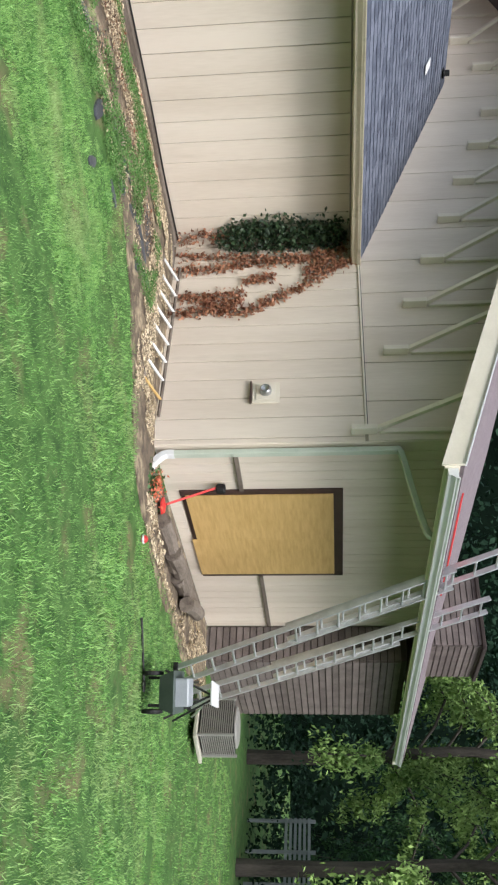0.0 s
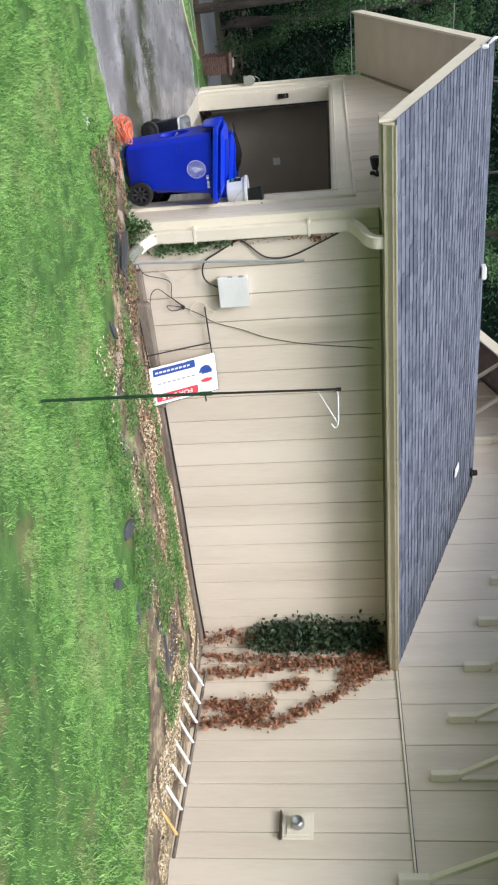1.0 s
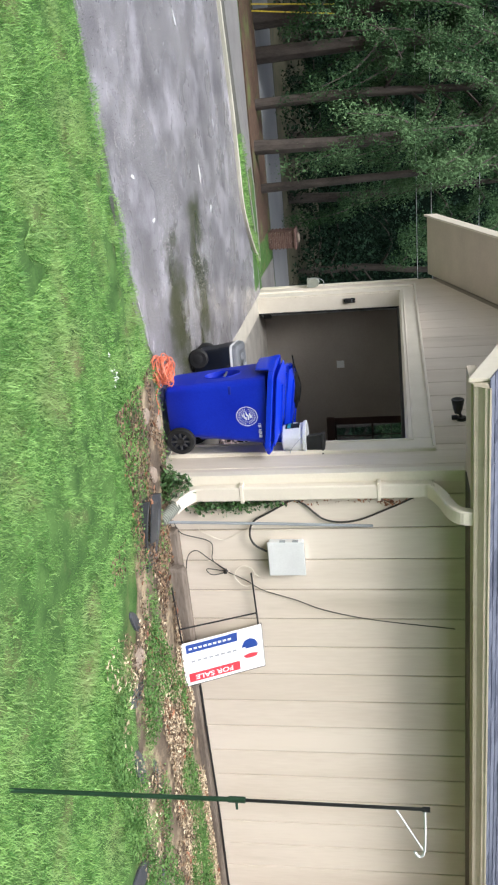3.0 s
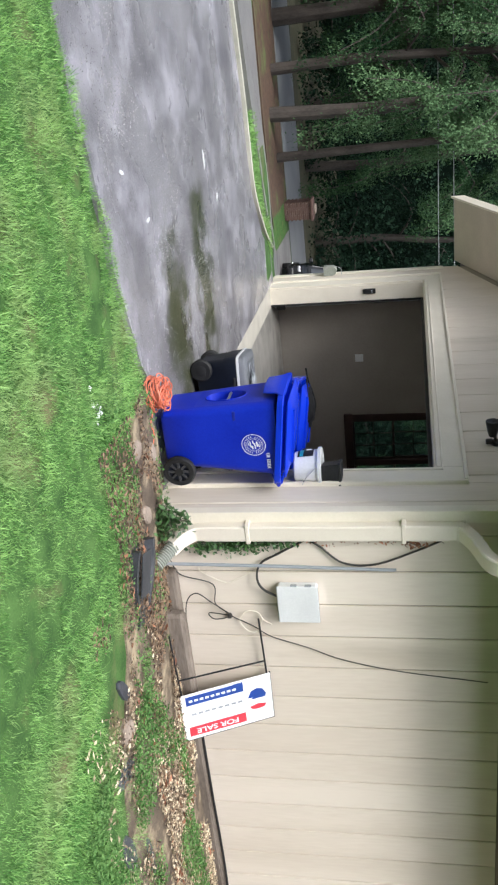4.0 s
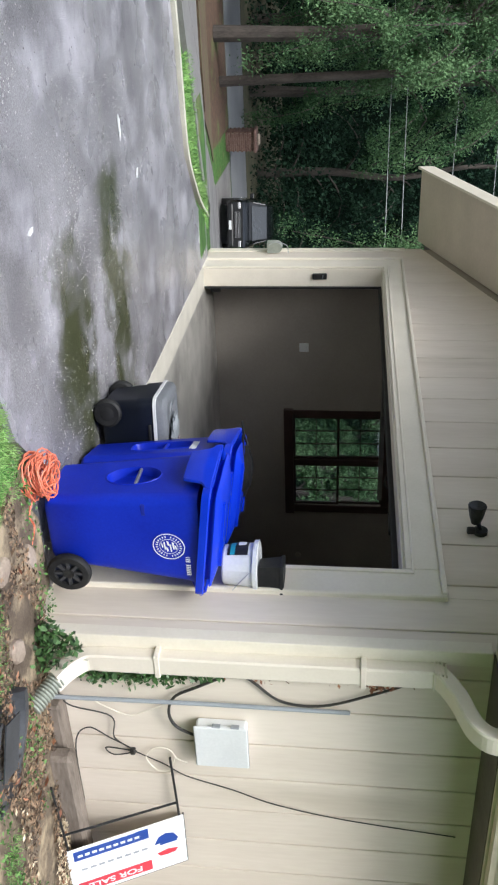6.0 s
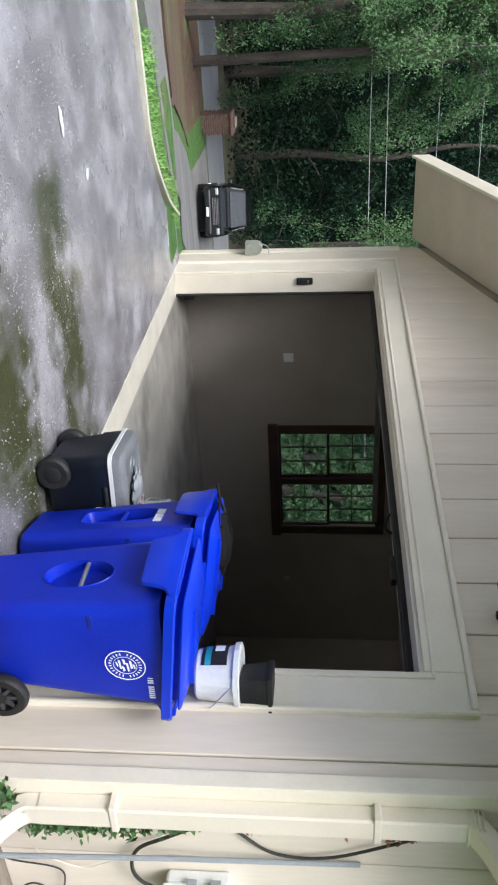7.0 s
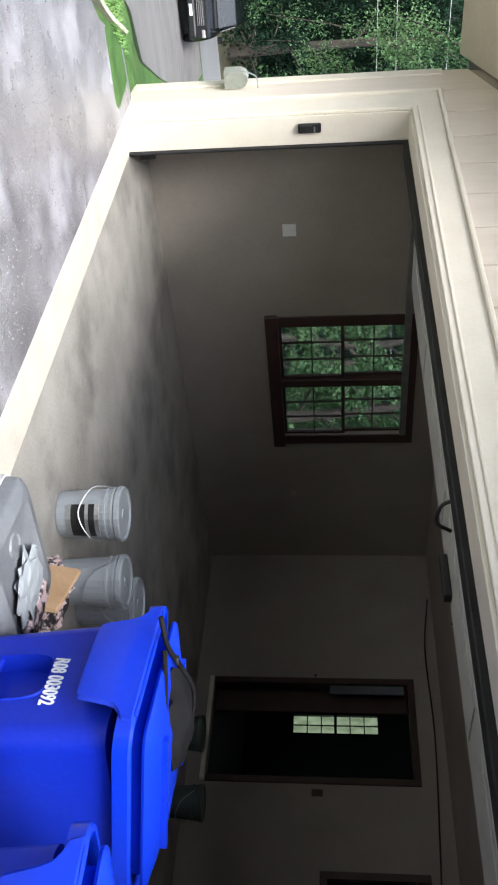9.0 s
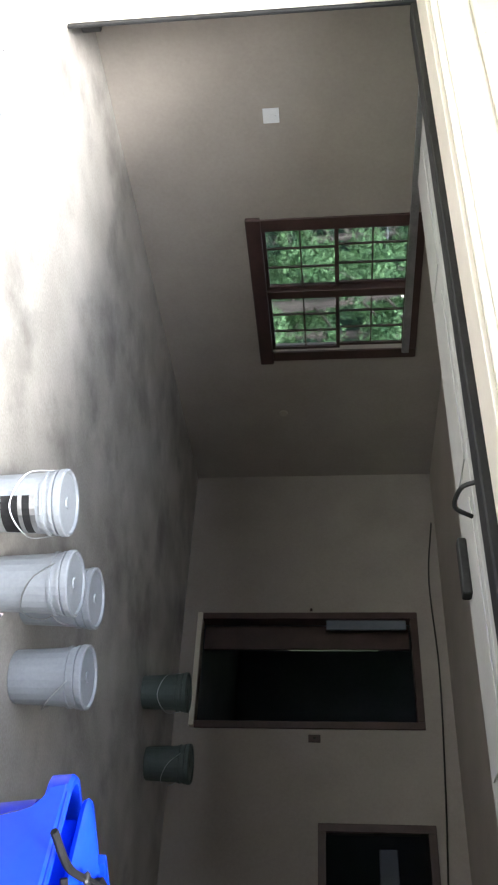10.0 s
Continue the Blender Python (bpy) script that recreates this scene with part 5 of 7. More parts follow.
# ---- along the garage side wall ----
def rect_tube(pts, w, d, bm=None, side=(1, 0, 0)):
    """A pipe of rectangular section along points, bowed corners and all."""
    bm = bm or bmesh.new()
    pts = [Vector(p) for p in pts]
    sd = Vector(side)
    rings = []
    for i, p in enumerate(pts):
        t = (pts[min(i + 1, len(pts) - 1)] - pts[max(i - 1, 0)]).normalized()
        n = sd.cross(t).normalized()
        c = 0.18
        rings.append([p + sd * (w / 2) * a + n * (d / 2) * b for a, b in ((-1 + c, -1), (1 - c, -1), (1, -1 + c), (1, 1 - c), (1 - c, 1), (-1 + c, 1), (-1, 1 - c), (-1, -1 + c))])
    return loft(bm, rings)


sp = thing("downspout", "cream metal downspout on the garage corner", "downspout")
yw = WALL_Y - 0.016
part("pipe", rect_tube([(0.115, yw - 0.05, 0.40), (0.115, yw - 0.05, 1.4), (0.115, yw - 0.05, 2.20)], 0.125, 0.085), spout_paint, sp)
part("upper_elbow", rect_tube(curve([(0.115, yw - 0.05, 2.19), (0.116, yw - 0.06, 2.28), (0.14, yw - 0.18, 2.37), (0.17, yw - 0.34, 2.44), (0.18, yw - 0.41, 2.51), (0.18, yw - 0.43, 2.60)], 4), 0.12, 0.085), spout_paint, sp)
for k in range(4):
    z = 2.25 + k * 0.02
    part("crimp", box(0.047, 0.183, yw - 0.10 - k * 0.004, yw - 0.006 - k * 0.004, z, z + 0.008), spout_paint, sp)
for z in (0.72, 1.86):
    part("strap", box(0.035, 0.195, yw - 0.097, yw - 0.0, z, z + 0.03, 0.003), spout_paint, sp)
part("shoe", rect_tube(curve([(0.115, yw - 0.05, 0.41), (0.118, yw - 0.055, 0.32), (0.14, yw - 0.12, 0.23), (0.17, yw - 0.19, 0.17)], 4), 0.118, 0.085), spout_paint, sp)
bm = bmesh.new()
rings = []
for k in range(34):
    t = k / 33
    p = Vector((0.16 + 0.06 * t, yw - 0.17 - 0.18 * t, 0.185 - 0.10 * t))
    r = (0.036, 0.054, 0.054)[k % 3]
    d = Vector((0.06, -0.18, -0.10)).normalized()
    a = d.cross(Vector((0, 0, 1))).normalized()
    b = a.cross(d)
    rings.append([p + (a * math.cos(q) + b * math.sin(q)) * r for q in [2 * math.pi * j / 14 for j in range(14)]])
part("flexible_outlet", loft(bm, rings), palegrey, sp, "ribbed flexible grey outlet hose")

ub = thing("utility_box", "pale grey plastic utility box on the siding", "utility box", (0.74, yw, 1.065))
part("body", box(-0.155, 0.155, -0.075, 0.0, -0.15, 0.15, 0.012), white_plastic, ub)
part("cover", box(-0.165, 0.165, -0.092, -0.076, -0.16, 0.16, 0.01), white_plastic, ub)
for z in (-0.05, 0.06):
    part("latch", box(-0.172, -0.160, -0.088, -0.06, z, z + 0.05, 0.003), grey_plastic, ub)
rod = thing("grey_conduit", "thin grey pipe leaning against the siding", "pipe")
part("pipe", tube([(0.335, -0.12, 0.08), (0.40, -0.05, 0.95), (0.468, 0.008, 1.81)], 0.013, 8), grey_plastic, rod)
cables = (
    ("service_cable", "black cable sagging from the wall down to the box", 0.008, [(0.20, 0.01, 2.17), (0.30, 0.0, 1.95), (0.41, -0.005, 1.66), (0.40, 0.0, 1.42), (0.26, 0.01, 1.25), (0.17, 0.012, 1.12)]),
    ("service_cable", "black cable looping into the utility box", 0.009, [(0.20, 0.01, 1.16), (0.32, 0.0, 0.94), (0.40, -0.01, 0.80), (0.52, -0.02, 0.76), (0.62, -0.03, 0.80), (0.70, -0.03, 0.93)]),
    ("telephone_wire", "thin dark wire crossing the siding up to the eave", 0.004, [(0.90, 0.012, 0.50), (1.00, 0.012, 0.68), (1.10, 0.012, 0.82), (1.20, 0.012, 1.10), (1.31, 0.012, 1.36), (1.41, 0.012, 1.79), (1.50, 0.012, 2.48)]),
    ("telephone_wire", "thin dark wire hanging in loops low on the siding", 0.0045, [(0.38, 0.0, 0.09), (0.50, -0.02, 0.16), (0.60, 0.0, 0.40), (0.78, 0.0, 0.40), (0.90, 0.012, 0.50), (0.93, 0.0, 0.38), (0.87, 0.0, 0.34), (0.90, 0.012, 0.50)]),
    ("telephone_wire", "thin dark wire hanging in loops low on the siding", 0.0045, [(0.90, 0.012, 0.52), (0.76, -0.02, 0.38), (0.66, -0.04, 0.26), (0.80, -0.05, 0.17), (1.3, -0.06, 0.16)]),
    ("coax_loop", "small pale cable loop hanging on the siding", 0.0035, [(0.45, 0.012, 0.80), (0.55, 0.0, 0.60), (0.58, 0.0, 0.50), (0.50, 0.0, 0.34), (0.46, 0.012, 0.30)]),
    ("coax_loop", "pale coiled cable ring hanging on the siding", 0.004, [(0.93, 0.0, 0.76), (1.03, -0.01, 0.72), (1.03, -0.01, 0.64), (0.94, 0.0, 0.58), (0.85, 0.0, 0.64), (0.86, 0.0, 0.73), (0.93, 0.0, 0.77), (0.98, 0.012, 0.83)]),
)
for name, label, r, pts in cables:
    part("run", tube(curve(pts, 7), r, 6), cable_mat if "pale" not in label else trim_paint, thing(name, label, "cable"))
cl = thing("cable_clip", "small dark clip holding cables on the siding", "clip", (0.90, 0.012, 0.50))
part("clip", box(-0.02, 0.02, -0.02, 0.012, -0.015, 0.015, 0.004), cable_mat, cl)

hose = thing("black_hose", "thin black hose lying along the foot of the wall", "hose")
part("run", tube(curve([(1.15, -0.07, 0.15), (2.0, -0.05, 0.142), (2.8, -0.06, 0.15), (3.6, -0.03, 0.15), (4.6, -0.045, 0.145), (5.75, -0.02, 0.15)], 8), 0.011, 6), rubber, hose)
# the estate sign on its wire frame, laid on its side against the wall
A, B, C = Vector((1.457, -0.015, 0.765)), Vector((1.905, -0.005, 0.775)), Vector((1.42, -0.345, 0.095))
ux, dn = (B - A).normalized(), (C - A).normalized()
nn = dn.cross(ux).normalized()
if nn.y > 0:
    nn = -nn
M = Matrix((ux, -dn, nn)).transposed().to_4x4()
M.translation = (B + C) / 2
sg = thing("estate_sign", "white estate sign on a black wire frame", "sign")
panel = part("panel", box(-0.224, 0.224, -0.375, 0.375, -0.004, 0.004, 0.003), white_print, sg)
part("red_bar", box(0.10, 0.19, -0.335, 0.14, 0.0045, 0.0065), sign_red, panel)
part("blue_bar", box(-0.205, -0.14, 0.06, -0.06 + 0.40 - 0.20, 0.0045, 0.0065), sign_blue, panel)
part("blue_bar", box(-0.20, -0.115, -0.335, 0.14, 0.0045, 0.006), sign_blue, panel)
for k in range(9):
    part("number_bar", box(-0.165, -0.145, -0.31 + 0.045 * k, -0.28 + 0.045 * k, 0.0065, 0.0075), white_print, panel)
for k in range(8):
    part("grey_bar", box(-0.03, -0.012, -0.30 + 0.055 * k, -0.262 + 0.055 * k, 0.0045, 0.0055), grey_plastic, panel)
part("emblem_top", prism([(-0.10, 0.25, 0.0045), (-0.01, 0.20, 0.0045), (-0.01, 0.32, 0.0045), (-0.06, 0.315, 0.0045)][::-1], (0, 0, 0.002)), sign_blue, panel)
part("emblem_top", prism([(-0.03, 0.17, 0.0045), (-0.03, 0.33, 0.0045), (-0.09, 0.30, 0.0045), (-0.11, 0.25, 0.0045), (-0.09, 0.20, 0.0045)], (0, 0, 0.0028)), sign_blue, panel)
part("emblem_base", prism([(0.06, 0.18, 0.0045), (0.045, 0.25, 0.0045), (0.06, 0.32, 0.0045), (0.09, 0.30, 0.0045), (0.095, 0.25, 0.0045), (0.09, 0.20, 0.0045)], (0, 0, 0.002)), sign_red, panel)
text_mesh("FOR SALE", 0.066, pose(0.147, -0.10, 0.0066, 0, 0, -90) @ Matrix.Diagonal((1.25, 1, 1, 1)), white_print, panel, "white capital lettering", 0.0006)
for a, b in (((-0.23, 0.375), (0.23, 0.375)), ((-0.23, -0.375), (0.23, -0.375)), ((0.228, -0.375), (0.228, 0.375))):
    part("edge_wire", tube([(a[0], a[1], -0.004), (b[0], b[1], -0.004)], 0.006, 6), blackmetal, panel)
panel.matrix_world = M
for q in ([(-0.78, 0.36, -0.012), (0.20, 0.36, -0.012)], [(-0.80, -0.35, -0.012), (0.20, -0.35, -0.012)], [(-0.36, 0.36, -0.012), (-0.36, -0.42, -0.012)]):
    part("frame_wire", tube([M @ Vector(p) for p in q], 0.008, 6), blackmetal, sg)

pole = thing("plant_hanger_pole", "thin dark green metal pole standing in the lawn", "pole", (0.01, -3.49, 0.05))
part("lower_tube", tube([(0, 0, -0.1), (0.005, 0, 1.20)], 0.0115, 10), green_pole, pole)
part("upper_tube", tube([(0.005, 0, 1.15), (0.02, 0, 2.08)], 0.008, 8), blackmetal, pole)
part("collar", tube([(0.004, 0, 1.16), (0.005, 0, 1.24)], 0.015, 10), green_pole, pole)
part("set_pin", box(-0.002, 0.06, -0.006, 0.006, 1.19, 1.20), green_pole, pole)
part("top_cap", tube([(0.02, 0, 2.05), (0.02, 0, 2.085)], 0.012, 8), blackmetal, pole)
part("bracket", tube(curve([(0.02, 0, 2.06), (0.12, 0, 2.062), (0.28, 0, 2.055), (0.31, 0, 2.03), (0.28, 0, 2.01)], 5), 0.006, 6), white_plastic, pole, "white wire hook")
part("bracket_brace", tube([(0.02, 0, 1.93), (0.27, 0, 2.05)], 0.004, 6), white_plastic, pole)

pan = thing("splash_pan", "black plastic splash pan under the downspout hose", "splash pan", (0.10, -0.74, 0.095), -14)
pan.scale = (0.85, 1.25, 1.0)
rings = []
for k in range(9):
    t = k / 8
    x, w, h = -0.33 + 0.66 * t, 0.10 + 0.07 * math.sin(math.pi * min(1, t + 0.2)), 0.06 * (1 - t) + 0.02
    rings.append([(x, -w, 0), (x, -w, h), (x, -w * 0.8, h), (x, -w * 0.6, 0.015), (x, w * 0.6, 0.015), (x, w * 0.8, h), (x, w, h), (x, w, 0)])
part("trough", loft(bmesh.new(), rings), mat_plastic, pan)
part("cover", prism([(-0.30, -0.10, 0.082), (0.05, -0.13, 0.06), (0.05, -0.02, 0.075), (-0.30, 0.0, 0.10)], (0, 0, 0.008)), mat_plastic, pan)


# ---- gable wall: vent, dead vine, ivy, ladder, braces ----
vt = thing("dryer_vent", "square cream vent plate with a round metal outlet", "vent", (WALL_X - 0.014, -2.70, 1.46))
part("plate", box(-0.02, 0, -0.16, 0.16, -0.17, 0.17, 0.004), trim_paint, vt)
part("plate_step", box(-0.035, -0.02, -0.12, 0.12, -0.12, 0.12, 0.004), trim_paint, vt)
part("outlet", lathe([(0.07, 0), (0.075, -0.05), (0.07, -0.10), (0.055, -0.12), (0.05, -0.10), (0.002, -0.08)], 18, axis="x"), steel, vt)
part("ledge", box(-0.05, 0, -0.165, 0.165, -0.20, -0.18, 0.004), brown_trim, vt)


def creeper(name, label, cat, trails, mat, size, per, spread, off, seed):
    r = np.random.default_rng(seed)
    c = thing(name, label, cat)
    pts = []
    for k, tr in enumerate(trails):
        line = curve(tr, 10)
        part("stem", tube(line, 0.006, 5), old_wood, c)
        for p in line:
            q = r.normal(size=(per, 3)) * np.array(spread)
            pts.append(np.array(p) + q + np.array(off) * np.abs(r.normal(size=(per, 1))))
    v, f = leaves(np.concatenate(pts), size, r, 0.8, 0.0, 0.55)
    quads("leaves", v, f, mat, c)
    return c


X = WALL_X - 0.03
creeper("dead_vine", "dry rust-brown vine clinging to the gable wall", "vine", [
    [(X, -0.20, 0.15), (X, -0.28, 0.9), (X, -0.30, 1.6), (X, -0.2, 2.5)],
    [(X, -0.50, 0.16), (X, -0.50, 0.7), (X, -0.42, 1.2), (X, -0.40, 1.8), (X, -0.30, 2.4)],
    [(X, -1.31, 0.15), (X, -1.30, 0.6), (X, -1.32, 1.15), (X, -1.10, 1.55), (X, -0.86, 1.95), (X, -0.55, 2.3), (X, -0.42, 2.6)],
    [(X, -1.02, 0.22), (X, -1.02, 0.6), (X, -0.98, 1.08)], [(X, -1.12, 0.55), (X, -1.22, 0.85), (X, -1.10, 1.05)],
    [(X, -0.78, 1.15), (X, -0.68, 1.5)], [(X, -0.62, 2.0), (X, -0.45, 2.2), (X, -0.15, 2.45)]], dead_leaf, 0.028, 16, (0.008, 0.05, 0.05), (-0.02, 0, 0), 3)
creeper("dark_ivy", "dark green ivy filling the corner under the eave", "ivy", [
    [(X - 0.05, -0.08, 0.85), (X - 0.06, -0.10, 1.6), (X - 0.08, -0.10, 2.45)], [(X - 0.30, 0.0, 0.95), (X - 0.35, 0.0, 1.6), (X - 0.3, 0.0, 2.45)], [(X - 0.16, -0.02, 0.8), (X - 0.2, -0.03, 1.7), (X - 0.15, -0.03, 2.47)]], ivy_dark, 0.036, 32, (0.09, 0.03, 0.07), (0, -0.05, 0), 4)
creeper("dead_vine", "dry brown leaves in the wall corner", "vine", [[(X - 0.1, 0.0, 0.15), (X - 0.2, 0.0, 0.5), (X - 0.1, 0.0, 0.9)], [(X - 0.03, -0.03, 0.9), (X - 0.03, -0.05, 2.4)]], dead_leaf, 0.026, 12, (0.07, 0.02, 0.06), (0, -0.02, 0), 6)
creeper("ivy", "green ivy creeping up beside the downspout", "ivy", [
    [(0.22, 0.005, 0.35), (0.23, 0.005, 0.7), (0.22, 0.005, 1.05)], [(0.27, 0.005, 0.30), (0.26, 0.005, 0.55), (0.25, 0.005, 0.8)]], ivy, 0.02, 12, (0.03, 0.006, 0.04), (0, -0.02, 0), 7)
creeper("ivy", "reddish dry creeper beside the downspout", "ivy", [[(0.21, 0.005, 1.1), (0.20, 0.005, 1.7), (0.19, 0.005, 2.2)], [(0.20, 0.0, 1.85), (0.26, 0.0, 2.0)]], dead_leaf, 0.016, 4, (0.018, 0.006, 0.04), (0, -0.015, 0), 8)
creeper("corner_weed", "leafy green weed at the foot of the garage corner", "weed", [
    [(0.02, -0.06, 0.05), (0.0, -0.08, 0.18), (-0.02, -0.07, 0.30)], [(0.06, -0.08, 0.05), (0.06, -0.12, 0.16)], [(-0.05, 0.0, 0.05), (-0.08, -0.03, 0.16)]], ivy, 0.022, 9, (0.04, 0.03, 0.03), (0, 0, 0), 9)

ld = thing("timber_ladder", "weathered timber ladder with white rungs lying by the wall", "ladder")
P0, P1 = Vector((5.25, -0.60, 0.09)), Vector((5.02, -3.30, 0.09))
d = (P1 - P0)
lean = Vector((0.42, -0.05, 0.15))
for k, o in enumerate((Vector((0, 0, 0)), lean)):
    part("rail", tube([P0 + o, P1 + o], 0.036 if k == 0 else 0.022, 6), old_wood, ld)
for k in range(8):
    p = P0 + d * (0.10 + 0.115 * k)
    part("rung", tube([p, p + lean], 0.018, 8), plywood if k == 7 else white_plastic, ld, "pale yellow end rung" if k == 7 else "")

brace_ys = [-3.33] + [-2.106 + 0.807 * k for k in range(7)]
for y in brace_ys + [6.7 - q for q in brace_ys]:
    zb = 2.966 + 0.362 * (min(y, 6.7 - y) + 2.106)
    zt = main_top(y) - 0.01
    b = thing("knee_brace", "cream timber knee brace under the gable overhang", "brace", (WALL_X - 0.014, y, 0), group="knee braces under the gable")
    part("block", box(-0.13, 0, -0.036, 0.036, zb - 0.03, zb + 0.28, 0.008), trim_paint, b)
    part("post", box(-0.045, 0, -0.03, 0.03, zb + 0.31, zt, 0.005), trim_paint, b)
    part("strut", prism([(-0.03, -0.028, zb + 0.26), (-0.70, -0.028, zt - 0.03), (-0.76, -0.028, zt - 0.03), (-0.07, -0.028, zb + 0.22)], (0, 0.056, 0)), trim_paint, b)

# ---- house wall under the deep eave ----
pw = thing("window_4", "window boarded over with plywood in a brown frame", "window", kind="structure")
yh = MAIN_Y0
for a, b, c, dd in ((PW[0] - 0.12, PW[0], PW[2] - 0.02, PW[3] + 0.13), (PW[1], PW[1] + 0.12, PW[2] - 0.02, PW[3] + 0.13)):
    part("window_frame", box(a, b, yh - 0.03, yh, c, dd, 0.005), brown_trim, pw)
part("window_frame", box(PW[0], PW[1], yh - 0.03, yh, PW[3], PW[3] + 0.13, 0.005), brown_trim, pw)
part("plywood_sheet", box(PW[0] - 0.03, 8.18, yh - 0.052, yh - 0.034, PW[2] + 0.05, PW[3] + 0.005, 0.003), plywood, pw, "yellowish plywood board")
part("plywood_sheet", box(8.187, PW[1] + 0.02, yh - 0.050, yh - 0.034, PW[2] - 0.02, PW[3] + 0.005, 0.003), plywood, pw, "yellowish plywood board")
part("backing", box(PW[0], PW[1], yh - 0.03, yh + 0.1, PW[2], PW[3]), brown_trim, pw)
for a, b, z in ((6.02, PW[0] - 0.125, 1.06), (PW[1] + 0.125, 11.25, 1.13)):
    rl = thing("wall_rail", "dark wooden rail across the siding", "rail", kind="structure")
    part("strip", box(a, b, yh - 0.05, yh - 0.014, z, z + 0.06, 0.006), old_wood, rl)
gp = thing("downspout", "pale green downspout on the house corner", "downspout")
palegreen = material("pale_green_paint", (0.46, 0.52, 0.43), (0.56, 0.61, 0.52), 0.45, 4, 50, 0.02)
part("pipe", rect_tube([(5.98, yh - 0.075, 0.35), (5.98, yh - 0.075, 1.6), (5.98, yh - 0.075, 3.0)], 0.09, 0.07), palegreen, gp)
part("offset", rect_tube(curve([(5.98, yh - 0.075, 2.99), (6.02, yh - 0.1, 3.08), (6.3, yh - 0.5, 3.22), (6.55, yh - 0.85, 3.36), (6.6, yh - 0.92, 3.45)], 5), 0.09, 0.07), palegreen, gp)
part("shoe", rect_tube(curve([(5.98, yh - 0.075, 0.36), (5.97, yh - 0.09, 0.24), (5.93, yh - 0.22, 0.14), (5.9, yh - 0.36, 0.09)], 4), 0.10, 0.08), white_plastic, gp, "white plastic outlet shoe")

chim = thing("chimney", "dark brown clad chimney stack at the end of the wall", "chimney")
part("stack_core", box(11.36, 14.06, -4.06, MAIN_Y0 - 0.002, -0.4, 3.45), brown_core, chim)
part("upper_core", box(13.3, 14.9, -3.0, -1.6, 3.4, 5.05), brown_core, chim)
CH = {}


def clad(name, x0, x1, y, z0, z1, parent, step=0.115, axis_x=True):
    key = (round(x1 - x0, 3), axis_x)
    if key not in CH:
        bm = prism([(0, 0, 0), (0, -0.03, 0.004), (0, -0.018, step - 0.012), (0, 0, step - 0.012)], (x1 - x0, 0, 0)) if axis_x else prism([(0, 0, 0), (-0.03, 0, 0.004), (-0.018, 0, step - 0.012), (0, 0, step - 0.012)], (0, x1 - x0, 0))
        bmesh.ops.recalc_face_normals(bm, faces=bm.faces)
        me = bpy.data.meshes.new("cladding_board")
        bm.to_mesh(me)
        bm.free()
        me.materials.append(brick_brown)
        CH[key] = me
    z = z0
    while z < z1:
        ob = new("cladding_board", CH[key])
        ob.parent = parent
        ob.location = (x0, y, z) if axis_x else (y, x0, z)
        z += step


clad("side", 11.36, 14.06, -4.062, -0.2, 3.36, chim)
clad("end", -4.06, MAIN_Y0 - 0.02, 11.358, -0.2, 3.36, chim, axis_x=False)
clad("upper", 13.3, 14.9, -3.002, 3.5, 5.0, chim)
clad("upper_end", -3.0, -1.6, 13.298, 3.7, 5.0, chim, axis_x=False)
part("cap", box(13.22, 14.98, -3.1, -1.5, 5.03, 5.10, 0.01), brown_core, chim)


def ext_ladder(foot, head, width, side, n, label):
    l = thing("extension_ladder", label, "ladder", group="ladders against the eave")
    f, h, s = Vector(foot), Vector(head), Vector(side).normalized() * (width / 2)
    d = (h - f).normalized()
    nrm = d.cross(s).normalized()
    for sec, (a, b, off, ww) in enumerate(((0.0, 0.70, 0.0, 1.0), (0.28, 1.0, 0.055, 0.88))):
        for sg_ in (-1, 1):
            p, q = f + (h - f) * a + s * sg_ * ww + nrm * off, f + (h - f) * b + s * sg_ * ww + nrm * off
            e, g = s.normalized() * 0.016, nrm * 0.034
            bm = loft(bmesh.new(), [[p - e - g, p + e - g, p + e + g, p - e + g], [q - e - g, q + e - g, q + e + g, q - e + g]])
            part("rail", bm, alu, l)
        m = int(n * (b - a))
        for k in range(m):
            p = f + (h - f) * (a + (b - a) * (k + 0.6) / m) + nrm * off
            part("rung", tube([p - s * ww, p + s * ww], 0.016, 8), alu, l)
    for sg_ in (-1, 1):
        p = f + s * sg_
        part("foot", box(p.x - 0.05, p.x + 0.05, p.y - 0.05, p.y + 0.05, p.z - 0.05, p.z + 0.01, 0.01), rubber, l)
    return l


ext_ladder((8.47, -5.36, 0.20), (7.43, -3.90, 5.35), 0.42, (1, -0.1, 0), 19, "tall aluminium extension ladder leaning on the eave")
ext_ladder((9.32, -5.42, 0.20), (9.01, -4.18, 4.45), 0.42, (1, -0.1, 0), 16, "aluminium extension ladder leaning on the eave")
ac = thing("air_conditioner", "beige louvred outdoor air conditioner on the grass", "air conditioner", (10.45, -5.45, 0.22), -14)
ac.scale = (0.85, 0.85, 0.85)
part("pad", box(-0.45, 0.45, -0.45, 0.45, -0.04, 0.02, 0.01), curb_mat, ac)
acp = material("air_conditioner_paint", (0.21, 0.205, 0.19), (0.27, 0.265, 0.245), 0.5, 4, 50, 0.02)
part("inner_coil", box(-0.33, 0.33, -0.33, 0.33, 0.05, 0.62), rubber, ac)
for k in range(16):
    z = 0.06 + k * 0.036
    part("louvre", box(-0.36, 0.36, -0.36, 0.36, z, z + 0.018, 0.008), acp, ac)
